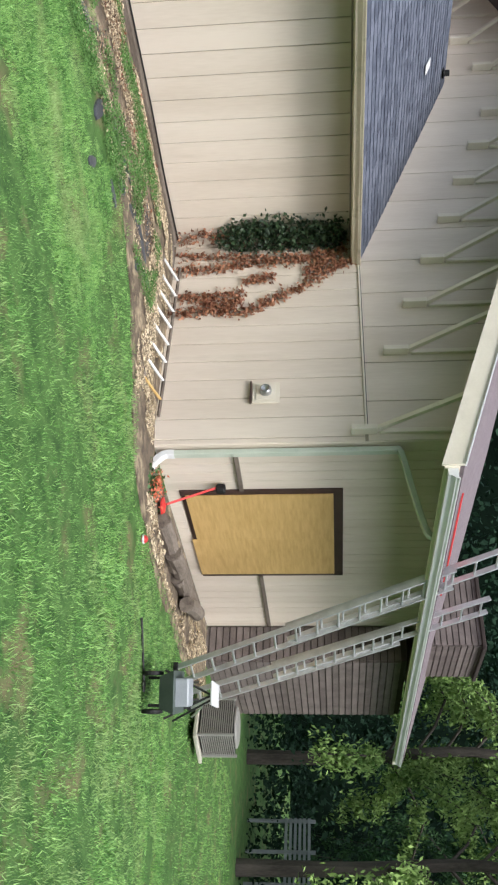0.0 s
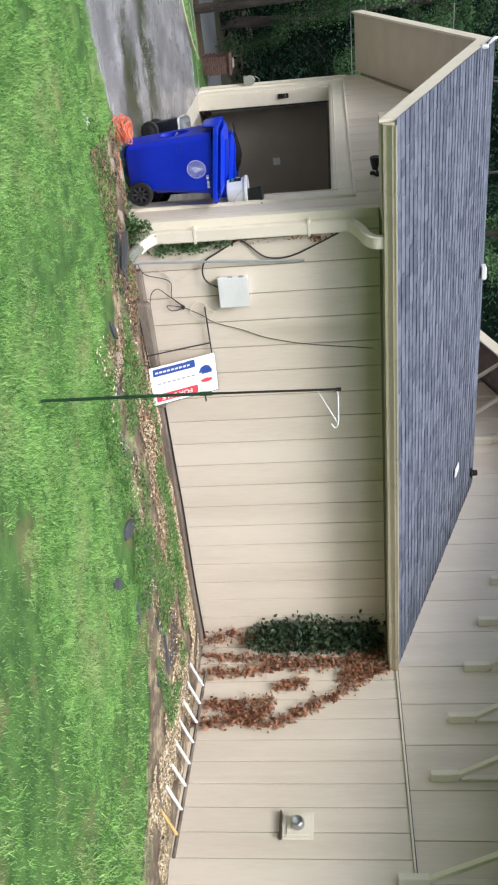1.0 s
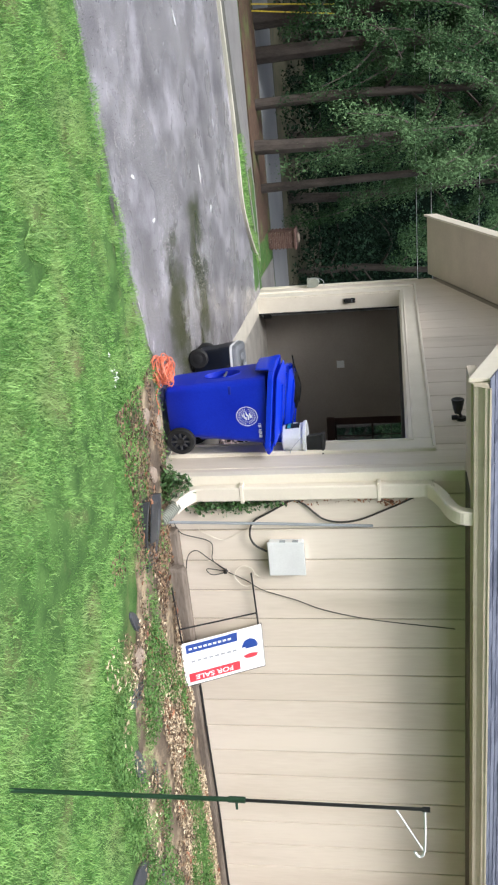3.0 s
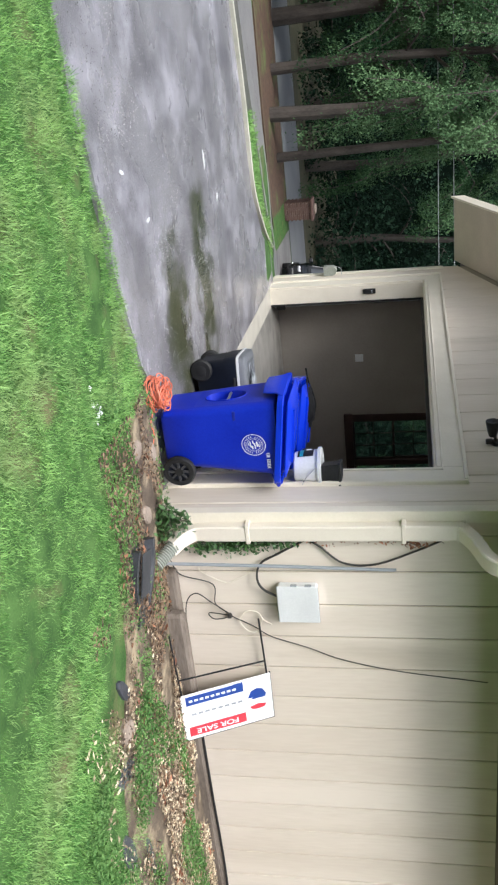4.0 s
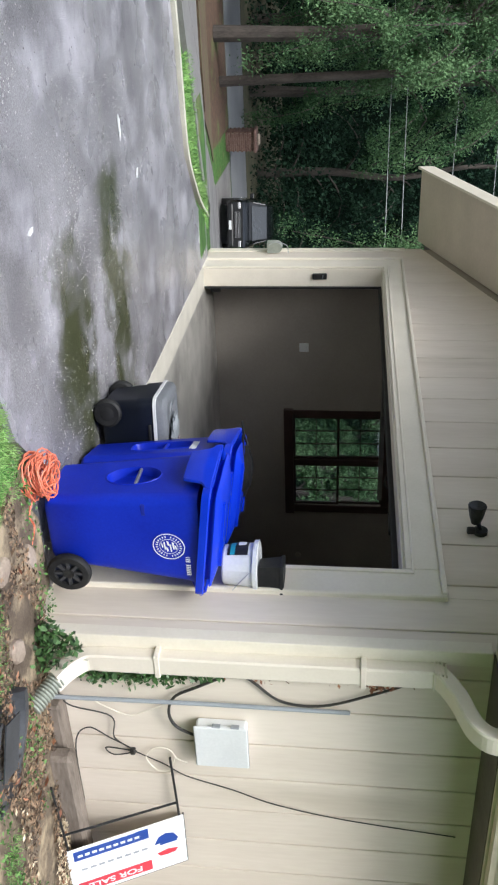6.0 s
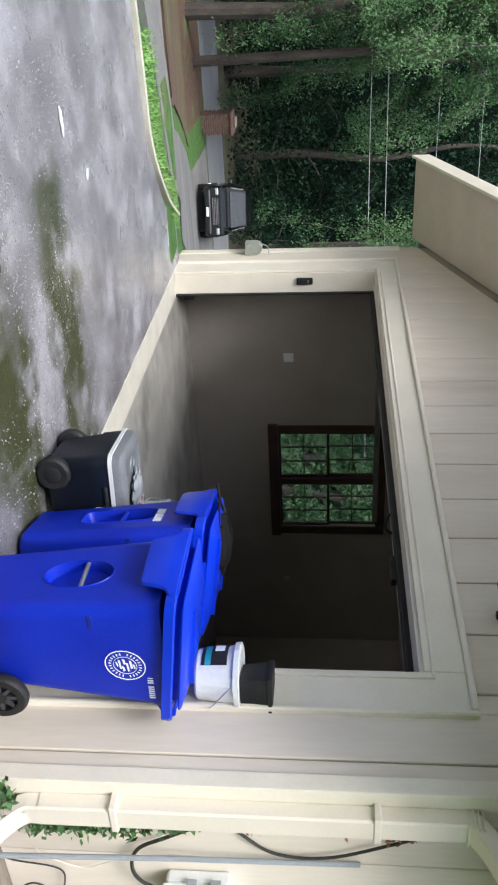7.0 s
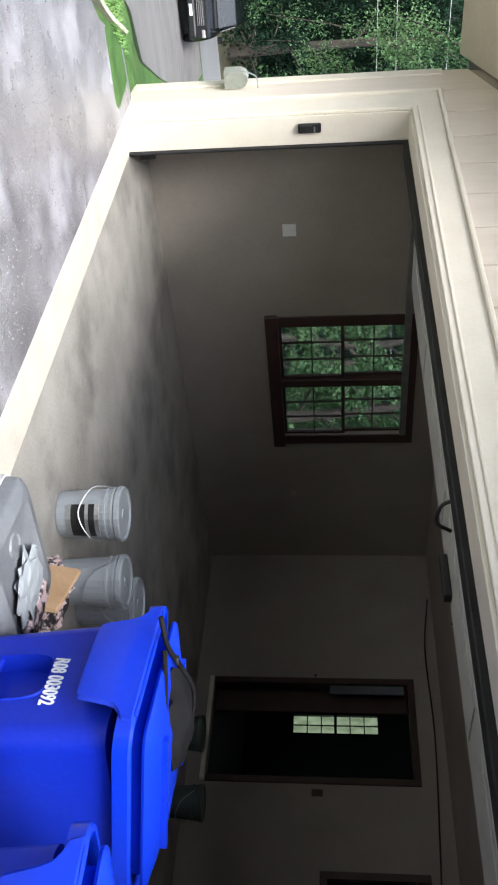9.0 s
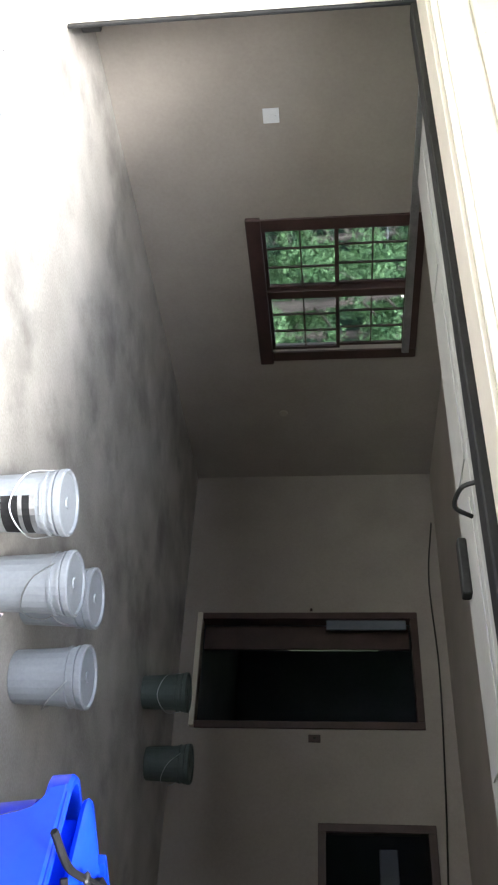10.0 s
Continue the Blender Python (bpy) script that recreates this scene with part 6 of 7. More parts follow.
for a, b in ((-1, -1), (1, -1), (1, 1), (-1, 1)):
    part("corner_post", box(a * 0.35 - 0.025, a * 0.35 + 0.025, b * 0.35 - 0.025, b * 0.35 + 0.025, 0.02, 0.65, 0.01), acp, ac)
part("top_grille", lathe([(0.05, 0.69), (0.30, 0.685), (0.36, 0.66), (0.36, 0.64), (0.05, 0.64)], 20), acp, ac)

# clutter by the ladders and the wall
cart = thing("garden_cart", "dark green garden cart with tools on the grass", "garden cart", (6.3, -6.35, 0.24), 20)
cart.scale = (0.8, 0.8, 0.8)
tr = part("tray", loft(bmesh.new(), [[(-0.32, -0.2, 0.25), (0.32, -0.2, 0.25), (0.32, 0.2, 0.25), (-0.32, 0.2, 0.25)], [(-0.42, -0.27, 0.45), (0.42, -0.27, 0.45), (0.42, 0.27, 0.45), (-0.42, 0.27, 0.45)]]), dark_green, cart)
part("crate", box(-0.25, 0.15, -0.18, 0.18, 0.40, 0.62, 0.02), grey_plastic, cart)
part("handle", tube([(0.4, 0.1, 0.3), (0.75, 0.12, 0.5), (1.05, 0.12, 0.55)], 0.018, 8), blackmetal, cart)
part("handle", tube([(0.4, -0.1, 0.3), (0.75, -0.12, 0.5), (1.05, -0.12, 0.55)], 0.018, 8), blackmetal, cart)
for s in (-1, 1):
    w = part("wheel", lathe([(0.002, -0.03), (0.10, -0.03), (0.14, -0.02), (0.14, 0.02), (0.10, 0.03), (0.002, 0.03)], 18, axis="y"), rubber, cart)
    w.location = (-0.2, s * 0.24, 0.14)
    part("leg", box(0.2, 0.24, s * 0.18 - 0.02, s * 0.18 + 0.02, 0.0, 0.27), blackmetal, cart)
saw = thing("work_stand", "metal folding stand with a white board near the ladders", "stand", (7.75, -5.9, 0.22), 15)
for a, b in ((-0.25, 0.2), (0.25, 0.2), (-0.25, -0.2), (0.25, -0.2)):
    part("leg", tube([(a * 1.2, b * 1.4, 0.0), (a * 0.8, 0.0, 0.55)], 0.014, 6), blackmetal, saw)
part("board", box(-0.3, 0.3, -0.12, 0.16, 0.55, 0.58, 0.008), white_plastic, saw)
part("side_arm", tube([(0.3, 0, 0.4), (0.7, -0.1, 0.3), (0.9, -0.2, 0.15)], 0.014, 6), alu, saw)
rake = thing("long_tool", "dark long-handled tool lying on the grass", "garden tool", (5.75, -5.75, 0.24), -55)
rake.scale = (0.55, 0.55, 1)
part("shaft", tube([(0, 0, 0), (1.2, 0.0, 0.01)], 0.014, 6), blackmetal, rake)
part("blade", box(1.2, 1.4, -0.08, 0.08, 0.0, 0.02, 0.005), blackmetal, rake)
red = thing("string_trimmer", "red-handled trimmer leaning on the house wall", "trimmer")
part("shaft", tube([(6.45, -3.95, 0.22), (6.75, -3.52, 0.82)], 0.016, 8), red_paint, red)
part("motor", box(6.70, 6.82, -3.60, -3.49, 0.78, 0.90, 0.02), rubber, red)
part("guard", lathe([(0.002, 0.16), (0.12, 0.18), (0.12, 0.2), (0.002, 0.23)], 14, (6.42, -4.0)), red_paint, red)
r9 = np.random.default_rng(11)
flow = thing("orange_flowers", "small clump of orange flowers by the wall corner", "flowers", (5.85, -4.05, 0.1))
v, f = leaves(r9.normal(size=(160, 3)) * (0.09, 0.09, 0.05) + (0, 0, 0.12), 0.022, r9)
quads("petals", v, f, orange, flow)["kind"] = "stuff"
v, f = leaves(r9.normal(size=(140, 3)) * (0.11, 0.11, 0.04) + (0, 0, 0.06), 0.03, r9)
quads("leaves", v, f, ivy, flow)
for k in range(4):
    lg = thing("log", "weathered grey split log in a heap by the wall", "log", (6.9 + 0.62 * k, -4.25 - 0.05 * (k % 2), 0.2 + 0.05 * (k % 2)), -4 + 7 * k, group="logs by the wall")
    bm = tube([(-0.5, 0, 0), (-0.1, 0.02, 0.01), (0.4, 0, 0), (0.55, 0, 0)], 0.11, 9)
    for vv in bm.verts:
        vv.co += vv.co.normalized() * 0.03 * noise.noise(vv.co * 6 + Vector((k, 0, 0)))
    part("wood", bm, old_wood, lg)
ball = thing("toy_ball", "small red and white ball in the grass", "ball", (5.6, -4.9, 0.20))
part("ball", lathe([(0.002, -0.05), (0.035, -0.035), (0.05, 0), (0.035, 0.035), (0.002, 0.05)], 14), red_paint, ball, smooth=True)
part("band", lathe([(0.049, -0.012), (0.052, 0), (0.049, 0.012), (0.047, 0)], 14), white_plastic, ball)

# stepping stones and slates sunk in the ground
SL = [(4.35, -1.35, 0.36, 0.16, -60), (4.15, -2.15, 0.16, 0.08, 60), (3.2, -2.0, 0.16, 0.08, 30), (2.2, -2.1, 0.20, 0.09, 70), (1.5, -1.75, 0.20, 0.08, 15), (1.0, -1.55, 0.17, 0.07, 80), (2.3, -2.75, 0.14, 0.06, 50), (1.9, -1.45, 0.22, 0.05, 5), (2.75, -1.75, 0.18, 0.07, -35), (3.3, -1.62, 0.24, 0.06, 12), (3.75, -1.8, 0.26, 0.07, 20), (4.2, -1.75, 0.30, 0.08, -10), (4.6, -1.95, 0.24, 0.07, 25), (3.0, -2.35, 0.16, 0.045, -20), (0.5, -1.35, 0.13, 0.05, 30)]
for k, (x, y, a, b, rot) in enumerate(SL):
    s = thing("slate_slab", "dark flat slate slab sunk in the grass", "slab", (x, y, G(x, y) - 0.002), rot, group="slates in the border")
    pts = [(a * math.cos(t) * (1 + 0.2 * noise.noise((k, t, 0))), b * math.sin(t) * (1 + 0.3 * noise.noise((t, k, 2)))) for t in [2 * math.pi * j / 10 for j in range(10)]]
    part("slab", loft(bmesh.new(), [[(px, py, -0.03) for px, py in pts], [(px, py, 0.012) for px, py in pts], [(px * 0.93, py * 0.93, 0.02) for px, py in pts]]), slate, s)
STN = [(0.0, -0.80, 0.12), (-0.22, -0.35, 0.09), (0.75, -1.45, 0.11), (-0.7, -0.3, 0.08), (2.9, -1.6, 0.10), (-0.5, 0.08, 0.08)]
for k, (x, y, a) in enumerate(STN):
    s = thing("flat_stone", "tan flat stone at the edge of the lawn", "stone", (x, y, G(x, y) + 0.012), 40 * k, group="stones at the lawn edge")
    pts = [(a * math.cos(t) * (1 + 0.3 * noise.noise((k, t, 5))), a * 0.7 * math.sin(t) * (1 + 0.3 * noise.noise((t, k, 7)))) for t in [2 * math.pi * j / 9 for j in range(9)]]
    part("stone", loft(bmesh.new(), [[(px, py, -0.03) for px, py in pts], [(px, py, 0.015) for px, py in pts], [(px * 0.85, py * 0.85, 0.03) for px, py in pts]]), stone, s)
tissue = thing("litter", "torn pale paper litter scattered on the lawn", "litter", (-1.2, -0.85, 0.03))
lq = np.random.default_rng(77)
v, f = leaves(lq.normal(size=(70, 3)) * (0.075, 0.055, 0.008) + (0, 0, 0.022), 0.02, lq, 1.2, 0.7, 0.7)
quads("paper", v, f, white_plastic, tissue)["kind"] = "stuff"
for k, (x, y) in enumerate([(-2.2, 3.12), (-2.45, 0.52), (-1.77, 3.53), (-3.7, 2.72), (-2.03, 0.99)]):
    s = thing("paper_scrap", "pale wet leaf scrap on the driveway", "scrap", (x, y, 0.006), 70 * k, group="scraps on the driveway")
    s.scale = (0.9, 0.7, 1) if k in (0, 3) else (0.45, 0.5, 1)
    part("scrap", prism([(-0.10, -0.02, 0), (0.0, -0.035, 0.0), (0.11, -0.01, 0), (0.05, 0.03, 0), (-0.06, 0.025, 0)], (0, 0, 0.008)), white_plastic, s)


# ---- soil bed, litter, grass ----
sheet("soil_bed", wavy([(-1.0, 0.30), (-0.95, -0.05), (-0.4, -0.75), (0.2, -1.12), (0.9, -1.60), (2.2, -1.90), (3.3, -2.15), (4.1, -2.6), (4.5, -3.4), (4.8, -4.3), (6.2, -4.85), (8.5, -4.9), (10.5, -4.9), (11.3, -4.4), (11.3, -3.55), (5.86, -3.55), (5.86, 0.0), (0.0, 0.0), (-0.12, 0.36), (-1.0, 0.30)], 0.16, 0.18, 8), 0.012, soil, "damp soil bed with wood chips along the walls", "soil", depth=0.1, sub=0.6)
rg = np.random.default_rng(21)


def scatter_on(n, x0, x1, y0, y1):
    x, y = rg.uniform(x0, x1, n), rg.uniform(y0, y1, n)
    return x, y


def chips(n, x0, x1, y0, y1, name, label, mat, size, lift=0.03):
    x, y = scatter_on(n, x0, x1, y0, y1)
    keep = [noise.noise((a * 1.7, b * 2.6, 3)) > -0.12 for a, b in zip(x, y)]
    c = np.array([(a, b, G(a, b) + lift + 0.012 * rg.random()) for a, b, k in zip(x, y, keep) if k])
    v, f = leaves(c, size, rg, 1.0, 0.8, 0.35)
    return tagged(quads(name, v, f, mat), label, "litter", kind="stuff")


chips(16000, 1.2, 5.7, -1.15, -0.10, "wood_chips", "pale wood chips strewn along the wall", chip_mat, 0.014)
chips(11000, 4.55, 5.7, -3.6, -0.3, "wood_chips", "pale wood chips strewn along the gable wall", chip_mat, 0.017)
chips(3600, 5.6, 11.2, -4.75, -3.9, "wood_chips", "pale wood chips strewn along the house wall", chip_mat, 0.028)
chips(9000, -1.0, 2.2, -1.05, 0.15, "leaf_litter", "brown leaf litter by the downspout", rotting, 0.016, 0.025)

chips(9500, -0.2, 4.6, -1.7, -0.3, "leaf_litter", "brown rotting litter between the weeds", rotting, 0.014, 0.035)
chips(380, -0.6, 4.4, -1.3, -0.1, "leaf_litter", "scattered rust-brown fallen leaves", dead_leaf, 0.024, 0.04)
chips(3200, 0.3, 4.7, -2.1, -0.7, "wood_chips", "pale straw and chips among the weeds", chip_mat, 0.018)


def weeds(n, x0, x1, y0, y1, size, mat, name, label):
    x, y = scatter_on(n, x0, x1, y0, y1)
    c = []
    for a, b in zip(x, y):
        if noise.noise((a * 1.3, b * 2.2, 11)) > 0.0:
            for _ in range(5):
                c.append((a + rg.normal() * 0.03, b + rg.normal() * 0.03, G(a, b) + 0.03 + 0.04 * rg.random()))
    v, f = leaves(np.array(c), size, rg, 0.8, 0.5, 0.5)
    return tagged(quads(name, v, f, mat), label, "weeds", kind="stuff")


weeds(9000, 0.7, 4.9, -2.3, -0.45, 0.011, weed_leaf, "low_weeds", "low leafy weeds spreading over the soil bed")
weeds(700, -1.3, 1.0, -1.2, 0.25, 0.012, weed_leaf, "low_weeds", "low leafy weeds at the driveway's edge")


def blades(n, x0, x1, y0, y1, h, w, name, label, ok):
    x, y = scatter_on(n, x0, x1, y0, y1)
    m = np.array([ok(a, b) for a, b in zip(x, y)])
    x, y = x[m], y[m]
    z = np.array([G(a, b) for a, b in zip(x, y)])
    k = len(x)
    tuft = np.array([max(0.25, 1 + 0.5 * noise.noise((a * 0.8, b * 0.8, 5)) + 1.1 * noise.noise((a * 7, b * 7, 8))) for a, b in zip(x, y)])
    hh = h * rg.uniform(0.5, 1.3, k) * tuft
    t = rg.uniform(0, 2 * math.pi, k)
    lean = hh[:, None] * rg.normal(size=(k, 2)) * 0.7
    ww = w * rg.uniform(0.6, 1.3, k)
    v = np.empty((k, 3, 3))
    v[:, 0] = np.stack([x - ww * np.cos(t), y - ww * np.sin(t), z - 0.01], 1)
    v[:, 1] = np.stack([x + ww * np.cos(t), y + ww * np.sin(t), z - 0.01], 1)
    v[:, 2] = np.stack([x + lean[:, 0], y + lean[:, 1], z + hh], 1)
    return tagged(quads(name, v.reshape(-1, 3).tolist(), np.arange(3 * k).reshape(-1, 3).tolist(), blade_mat), label, "grass", kind="stuff")


def lawn_ok(x, y):
    if x < -0.9:
        edge = -0.25 + (x + 3.6) * 0.2 if x > -3.6 else -0.25 + 0.12 * (x + 3.6)
        edge = min(edge, 0.3)
    elif x < 4.9:
        edge = -1.0 - 0.38 * max(-0.4, x) - 0.35 * max(0, x - 3.2)
        edge += 0.9 * max(0.0, noise.noise((x * 1.6, y * 1.6, 4)) + 0.25) + 0.35 * noise.noise((x * 6, y * 6, 2))
    else:
        edge = -4.75
    return y < edge + 0.12 * noise.noise((x * 3, y * 3, 1)) and noise.noise((x * 1.1, y * 1.1, 9)) + 0.4 * noise.noise((x * 5, y * 5, 3)) > -0.5


blades(300000, -4.6, 3.0, -4.6, 0.4, 0.027, 0.0030, "grass", "bright green lawn grass with clover patches", lawn_ok)
blades(170000, -3.5, 9.0, -9.0, -0.5, 0.031, 0.0042, "grass", "bright green lawn grass", lawn_ok)
blades(60000, 3.0, 17.0, -12.0, -4.0, 0.036, 0.006, "grass", "bright green lawn grass beyond the ladders", lawn_ok)
blades(7000, -2.4, 0.2, 5.7, 6.8, 0.04, 0.006, "grass", "bright green grass strip behind the kerb", lambda x, y: y > 5.75 + 0.9 * max(0, x + 1.5) + 0.1 * noise.noise((x, y, 3)) and y < 6.4 + max(0, x + 1.2))


def pebbles(n, x0, x1, y0, y1, name, label):
    """Small loose stones lying on the driveway, thickest near its edge."""
    verts, faces = [], []
    for _ in range(n):
        x, y = rg.uniform(x0, x1), y0 + (y1 - y0) * rg.random() ** 1.6
        r = 0.002 + 0.005 * rg.random() ** 2
        if noise.noise((x * 1.2, y * 1.2, 17)) < rg.uniform(-0.6, 0.3):
            continue
        b, a0 = len(verts), rg.uniform(0, 6)
        for j in range(5):
            t = a0 + 2 * math.pi * j / 5
            verts.append((x + r * math.cos(t), y + r * 0.8 * math.sin(t), 0.001))
        verts.append((x, y, 0.001 + r * 0.8))
        faces += [(b + j, b + (j + 1) % 5, b + 5) for j in range(5)]
    return tagged(quads(name, verts, faces, moss_pebble), label, "gravel", kind="stuff")


pebbles(9000, -3.6, -0.1, 0.2, 1.8, "gravel", "loose pale grit on the wet driveway")
pebbles(9000, -2.6, -0.1, 1.8, 5.4, "gravel", "loose grit on the driveway before the garage")
pebbles(5000, -7.0, -2.6, -0.3, 2.6, "gravel", "loose grit along the driveway's edge")


# ---- trees and woods ----
def tree(name, at, height, trunk_r, crown, seed, leaf, n_boughs, per, size, label, low=0.3, reach=3.0, droop=0.5, group=""):
    """A tapered, bent trunk, limbs that arch outwards, and leaves in sprays along them."""
    r = random.Random(seed)
    q = np.random.default_rng(seed)
    t = thing(name, label, "tree", at, group=group)
    bend = [(0.13 * r.uniform(-1, 1) * k, 0.13 * r.uniform(-1, 1) * k, height * k / 4) for k in range(5)]
    line = curve(bend, 4)
    part("trunk", tube(line, trunk_r, 9, r2=trunk_r * 0.25), bark, t)
    pts = []
    for k in range(n_boughs):
        f = low + (1 - low) * (k + r.random()) / n_boughs
        p = line[min(len(line) - 1, int(f * (len(line) - 1)))]
        a = r.uniform(0, 2 * math.pi)
        L = reach * (1.15 - 0.75 * (f - low) / (1 - low)) * r.uniform(0.6, 1.15)
        tip = Vector((math.cos(a), math.sin(a), 0)) * L
        c = curve([p, p + tip * 0.4 + Vector((0, 0, 0.35 * L * (0.3 + f))), p + tip * 0.8 + Vector((0, 0, 0.22 * L - droop * 0.3 * L)), p + tip + Vector((0, 0, -droop * L * r.uniform(0.3, 0.9)))], 4)
        part("limb", tube(c[::2], trunk_r * 0.22, 4, None, trunk_r * 0.05), bark, t)
        for j, w in enumerate(c[3:]):
            g = (j + 3) / len(c)
            for _ in range(3):
                o = np.array(w) + q.normal(size=3) * np.array((0.15, 0.15, 0.10)) * reach * 0.26
                spray = q.normal(size=(per, 3)) * np.array((0.115, 0.115, 0.06)) * (reach / 3.0) * (0.6 + g)
                spray += np.outer(q.random(per), np.array(tip.normalized()) * 0.15 + np.array((0, 0, -0.55 * droop))) * reach * 0.24
                pts.append(o + spray)
    v, f = leaves(np.concatenate(pts), size, q, 0.8, -0.7, 0.42)
    quads("crown", v, f, leaf, t)
    return t


# tall trees beside the road, their trunk feet in the mulch
road_trees = [(-5.4, 34.0, 0.42, 1), (-4.0, 33.8, 0.36, 2), (-2.1, 32.2, 0.24, 3), (-0.5, 30.9, 0.30, 4), (1.25, 31.8, 0.20, 5), (-8.5, 33.0, 0.34, 6), (-12, 31.5, 0.38, 7)]
for x, y, r0, k in road_trees:
    tree("roadside_tree", (x, y, -3.5), 17 + k % 3, r0, None, 40 + k, leaf_light if k in (3, 4, 5) else leaf_mid, 30 if k in (4, 5) else 36, 44, 0.055, "tall dark-trunked tree beside the road", {3: 0.26, 4: 0.32, 5: 0.40}.get(k, 0.19), 3.8, 0.85, "trees beside the road")
tree("overhanging_tree", (9.5, 25.5, -3.2), 15, 0.28, None, 61, leaf_light, 30, 60, 0.050, "tree with pale drooping boughs beyond the car", 0.34, 4.2, 0.95)
tree("overhanging_tree", (3.0, 41.8, -3.4), 15, 0.28, None, 62, leaf_mid, 22, 60, 0.060, "tree with pale drooping boughs across the road", 0.18, 4.2, 0.9)
# most of these carry the shaded leaf copy, so they read as gloom
for k, (x, y) in enumerate([(-16, 44), (-10, 43), (-5, 45), (0, 43.5), (7.5, 44), (12, 42.5), (18, 44), (24, 41), (31, 43), (39, 38), (47, 42)]):
    tree("woodland_tree", (x, y, -3.5), 15 + k % 4, 0.26, None, 80 + k, leaf_mid if k in (1, 7) else leaf_shaded, 26, 36, 0.08, "leafy tree at the edge of the woods", 0.06, 4.2, 0.6, "trees at the edge of the woods")
for k, (x, y, h) in enumerate([(10.5, 15.0, 8), (14.0, 17.5, 9), (17.5, 15.5, 8), (12.0, 20.0, 9)]):
    tree("garden_tree", (x, y, G(x, y) - 0.1), h, 0.16, None, 120 + k, leaf_light, 24, 44, 0.05, "bright leafy tree behind the garage", 0.08, 2.8, 0.6, "trees behind the garage")
for k, (x, y, h, m) in enumerate([(19.0, -6.0, 11, leaf_bright), (23.0, -9.5, 12, leaf_mid), (21.0, -3.0, 12, leaf_bright), (26.5, -6.0, 14, leaf_mid), (18.5, -11.5, 11, leaf_bright), (30, -12, 14, leaf_mid), (24.5, -14, 12, leaf_mid)]):
    tree("garden_tree", (x, y, G(x, y) - 0.1), h, 0.2, None, 140 + k, m, 24, 40, 0.065, "leafy broad tree at the far end of the lawn", 0.28, 3.6, 0.7, "trees at the end of the lawn")


def woods(name, label, n, box_, size, mat, seed, thin=0.0):
    q = np.random.default_rng(seed)
    (x0, x1), (y0, y1), (z0, z1) = box_
    c = np.stack([q.uniform(x0, x1, n), q.uniform(y0, y1, n), z0 + (z1 - z0) * q.random(n) ** 1.2], 1)
    keep = np.array([noise.noise(Vector(p) * 0.35) > thin for p in c])
    v, f = leaves(c[keep], size, q, 0.9, 0.2, 0.6)
    return tagged(quads(name, v, f, mat), label, "woods", kind="stuff")


# leaf masses painted in shade tones to fill the dark under the trees
woods("far_woods", "dense dark woods beyond the road", 110000, ((-45, 75), (46, 58), (-3.4, 13)), 0.15, leaf_shaded, 5, -0.2)
woods("undergrowth", "dark undergrowth along the far side of the road", 40000, ((-45, 75), (40.2, 44), (-3.4, 0.5)), 0.09, leaf_shaded, 6, -0.1)
woods("far_woods", "dense dark woods at the end of the lawn", 44000, ((27, 40), (-34, 12), (-1.0, 11)), 0.14, leaf_shaded, 7, -0.2)
woods("undergrowth", "dark shaded undergrowth at the end of the lawn", 22000, ((19.5, 25), (-26, 2), (-0.6, 1.6)), 0.07, leaf_shaded, 8, -0.15)
# near-black colour stands for the shade deep between the trees
shade = material("woods_depth_shade", (0.002, 0.004, 0.003), (0.007, 0.014, 0.009), 0.9, 0.3, 6, 0, spec=0.0)
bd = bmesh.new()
# full ring, added on the unseen sides too, to hold back low sky light
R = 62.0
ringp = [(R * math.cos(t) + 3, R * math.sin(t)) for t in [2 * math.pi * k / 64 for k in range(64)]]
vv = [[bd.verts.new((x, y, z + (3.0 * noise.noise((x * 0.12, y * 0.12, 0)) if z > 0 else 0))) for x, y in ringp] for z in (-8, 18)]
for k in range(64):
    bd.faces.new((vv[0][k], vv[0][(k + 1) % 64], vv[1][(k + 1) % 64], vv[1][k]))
tagged(link("backdrop", bd, shade), "near-black sheet of painted woods shade, added all round the place", "woods", kind="structure")
corner_shrub = thing("shrub", "sparse shrub growing at the far garage corner", "shrub", (0.9, 7.9, -0.2))
q = np.random.default_rng(31)
bm = bmesh.new()
pp = []
for k in range(9):
    c = curve([(0, 0, 0), (0.2 * q.normal(), 0.2 * q.normal(), 0.5), (0.35 * q.normal(), 0.35 * q.normal(), 1.0 + 0.2 * q.random())], 5)
    tube(c, 0.012, 5, bm, 0.004)
    for w in c[4:]:
        pp.append(np.array(w) + q.normal(size=(9, 3)) * 0.07)
part("stems", bm, bark, corner_shrub)
v, f = leaves(np.concatenate(pp), 0.035, q, 0.8)
quads("leaves", v, f, leaf_light, corner_shrub)
# ---- road furniture, car, wires ----
pier = thing("brick_pier", "short brown brick pier beside the lane", "pier", (3.65, 33.2, -3.45))
brick = material("pier_brick", (0.10, 0.055, 0.045), (0.17, 0.10, 0.08), 0.85, 5, 40, 0.2, objrand=0.4)
part("mortar_core", box(-0.36, 0.36, -0.36, 0.36, 0, 1.12), stone, pier)
part("cap", box(-0.45, 0.45, -0.45, 0.45, 1.13, 1.25, 0.03), brick, pier)
part("ball_top", box(-0.2, 0.2, -0.2, 0.2, 1.25, 1.36, 0.04), stone, pier)
me_b = bpy.data.meshes.new("brick")
bm = box(-0.115, 0.115, -0.03, 0.03, 0, 0.075, 0.006)
bm.to_mesh(me_b)
bm.free()
me_b.materials.append(brick)
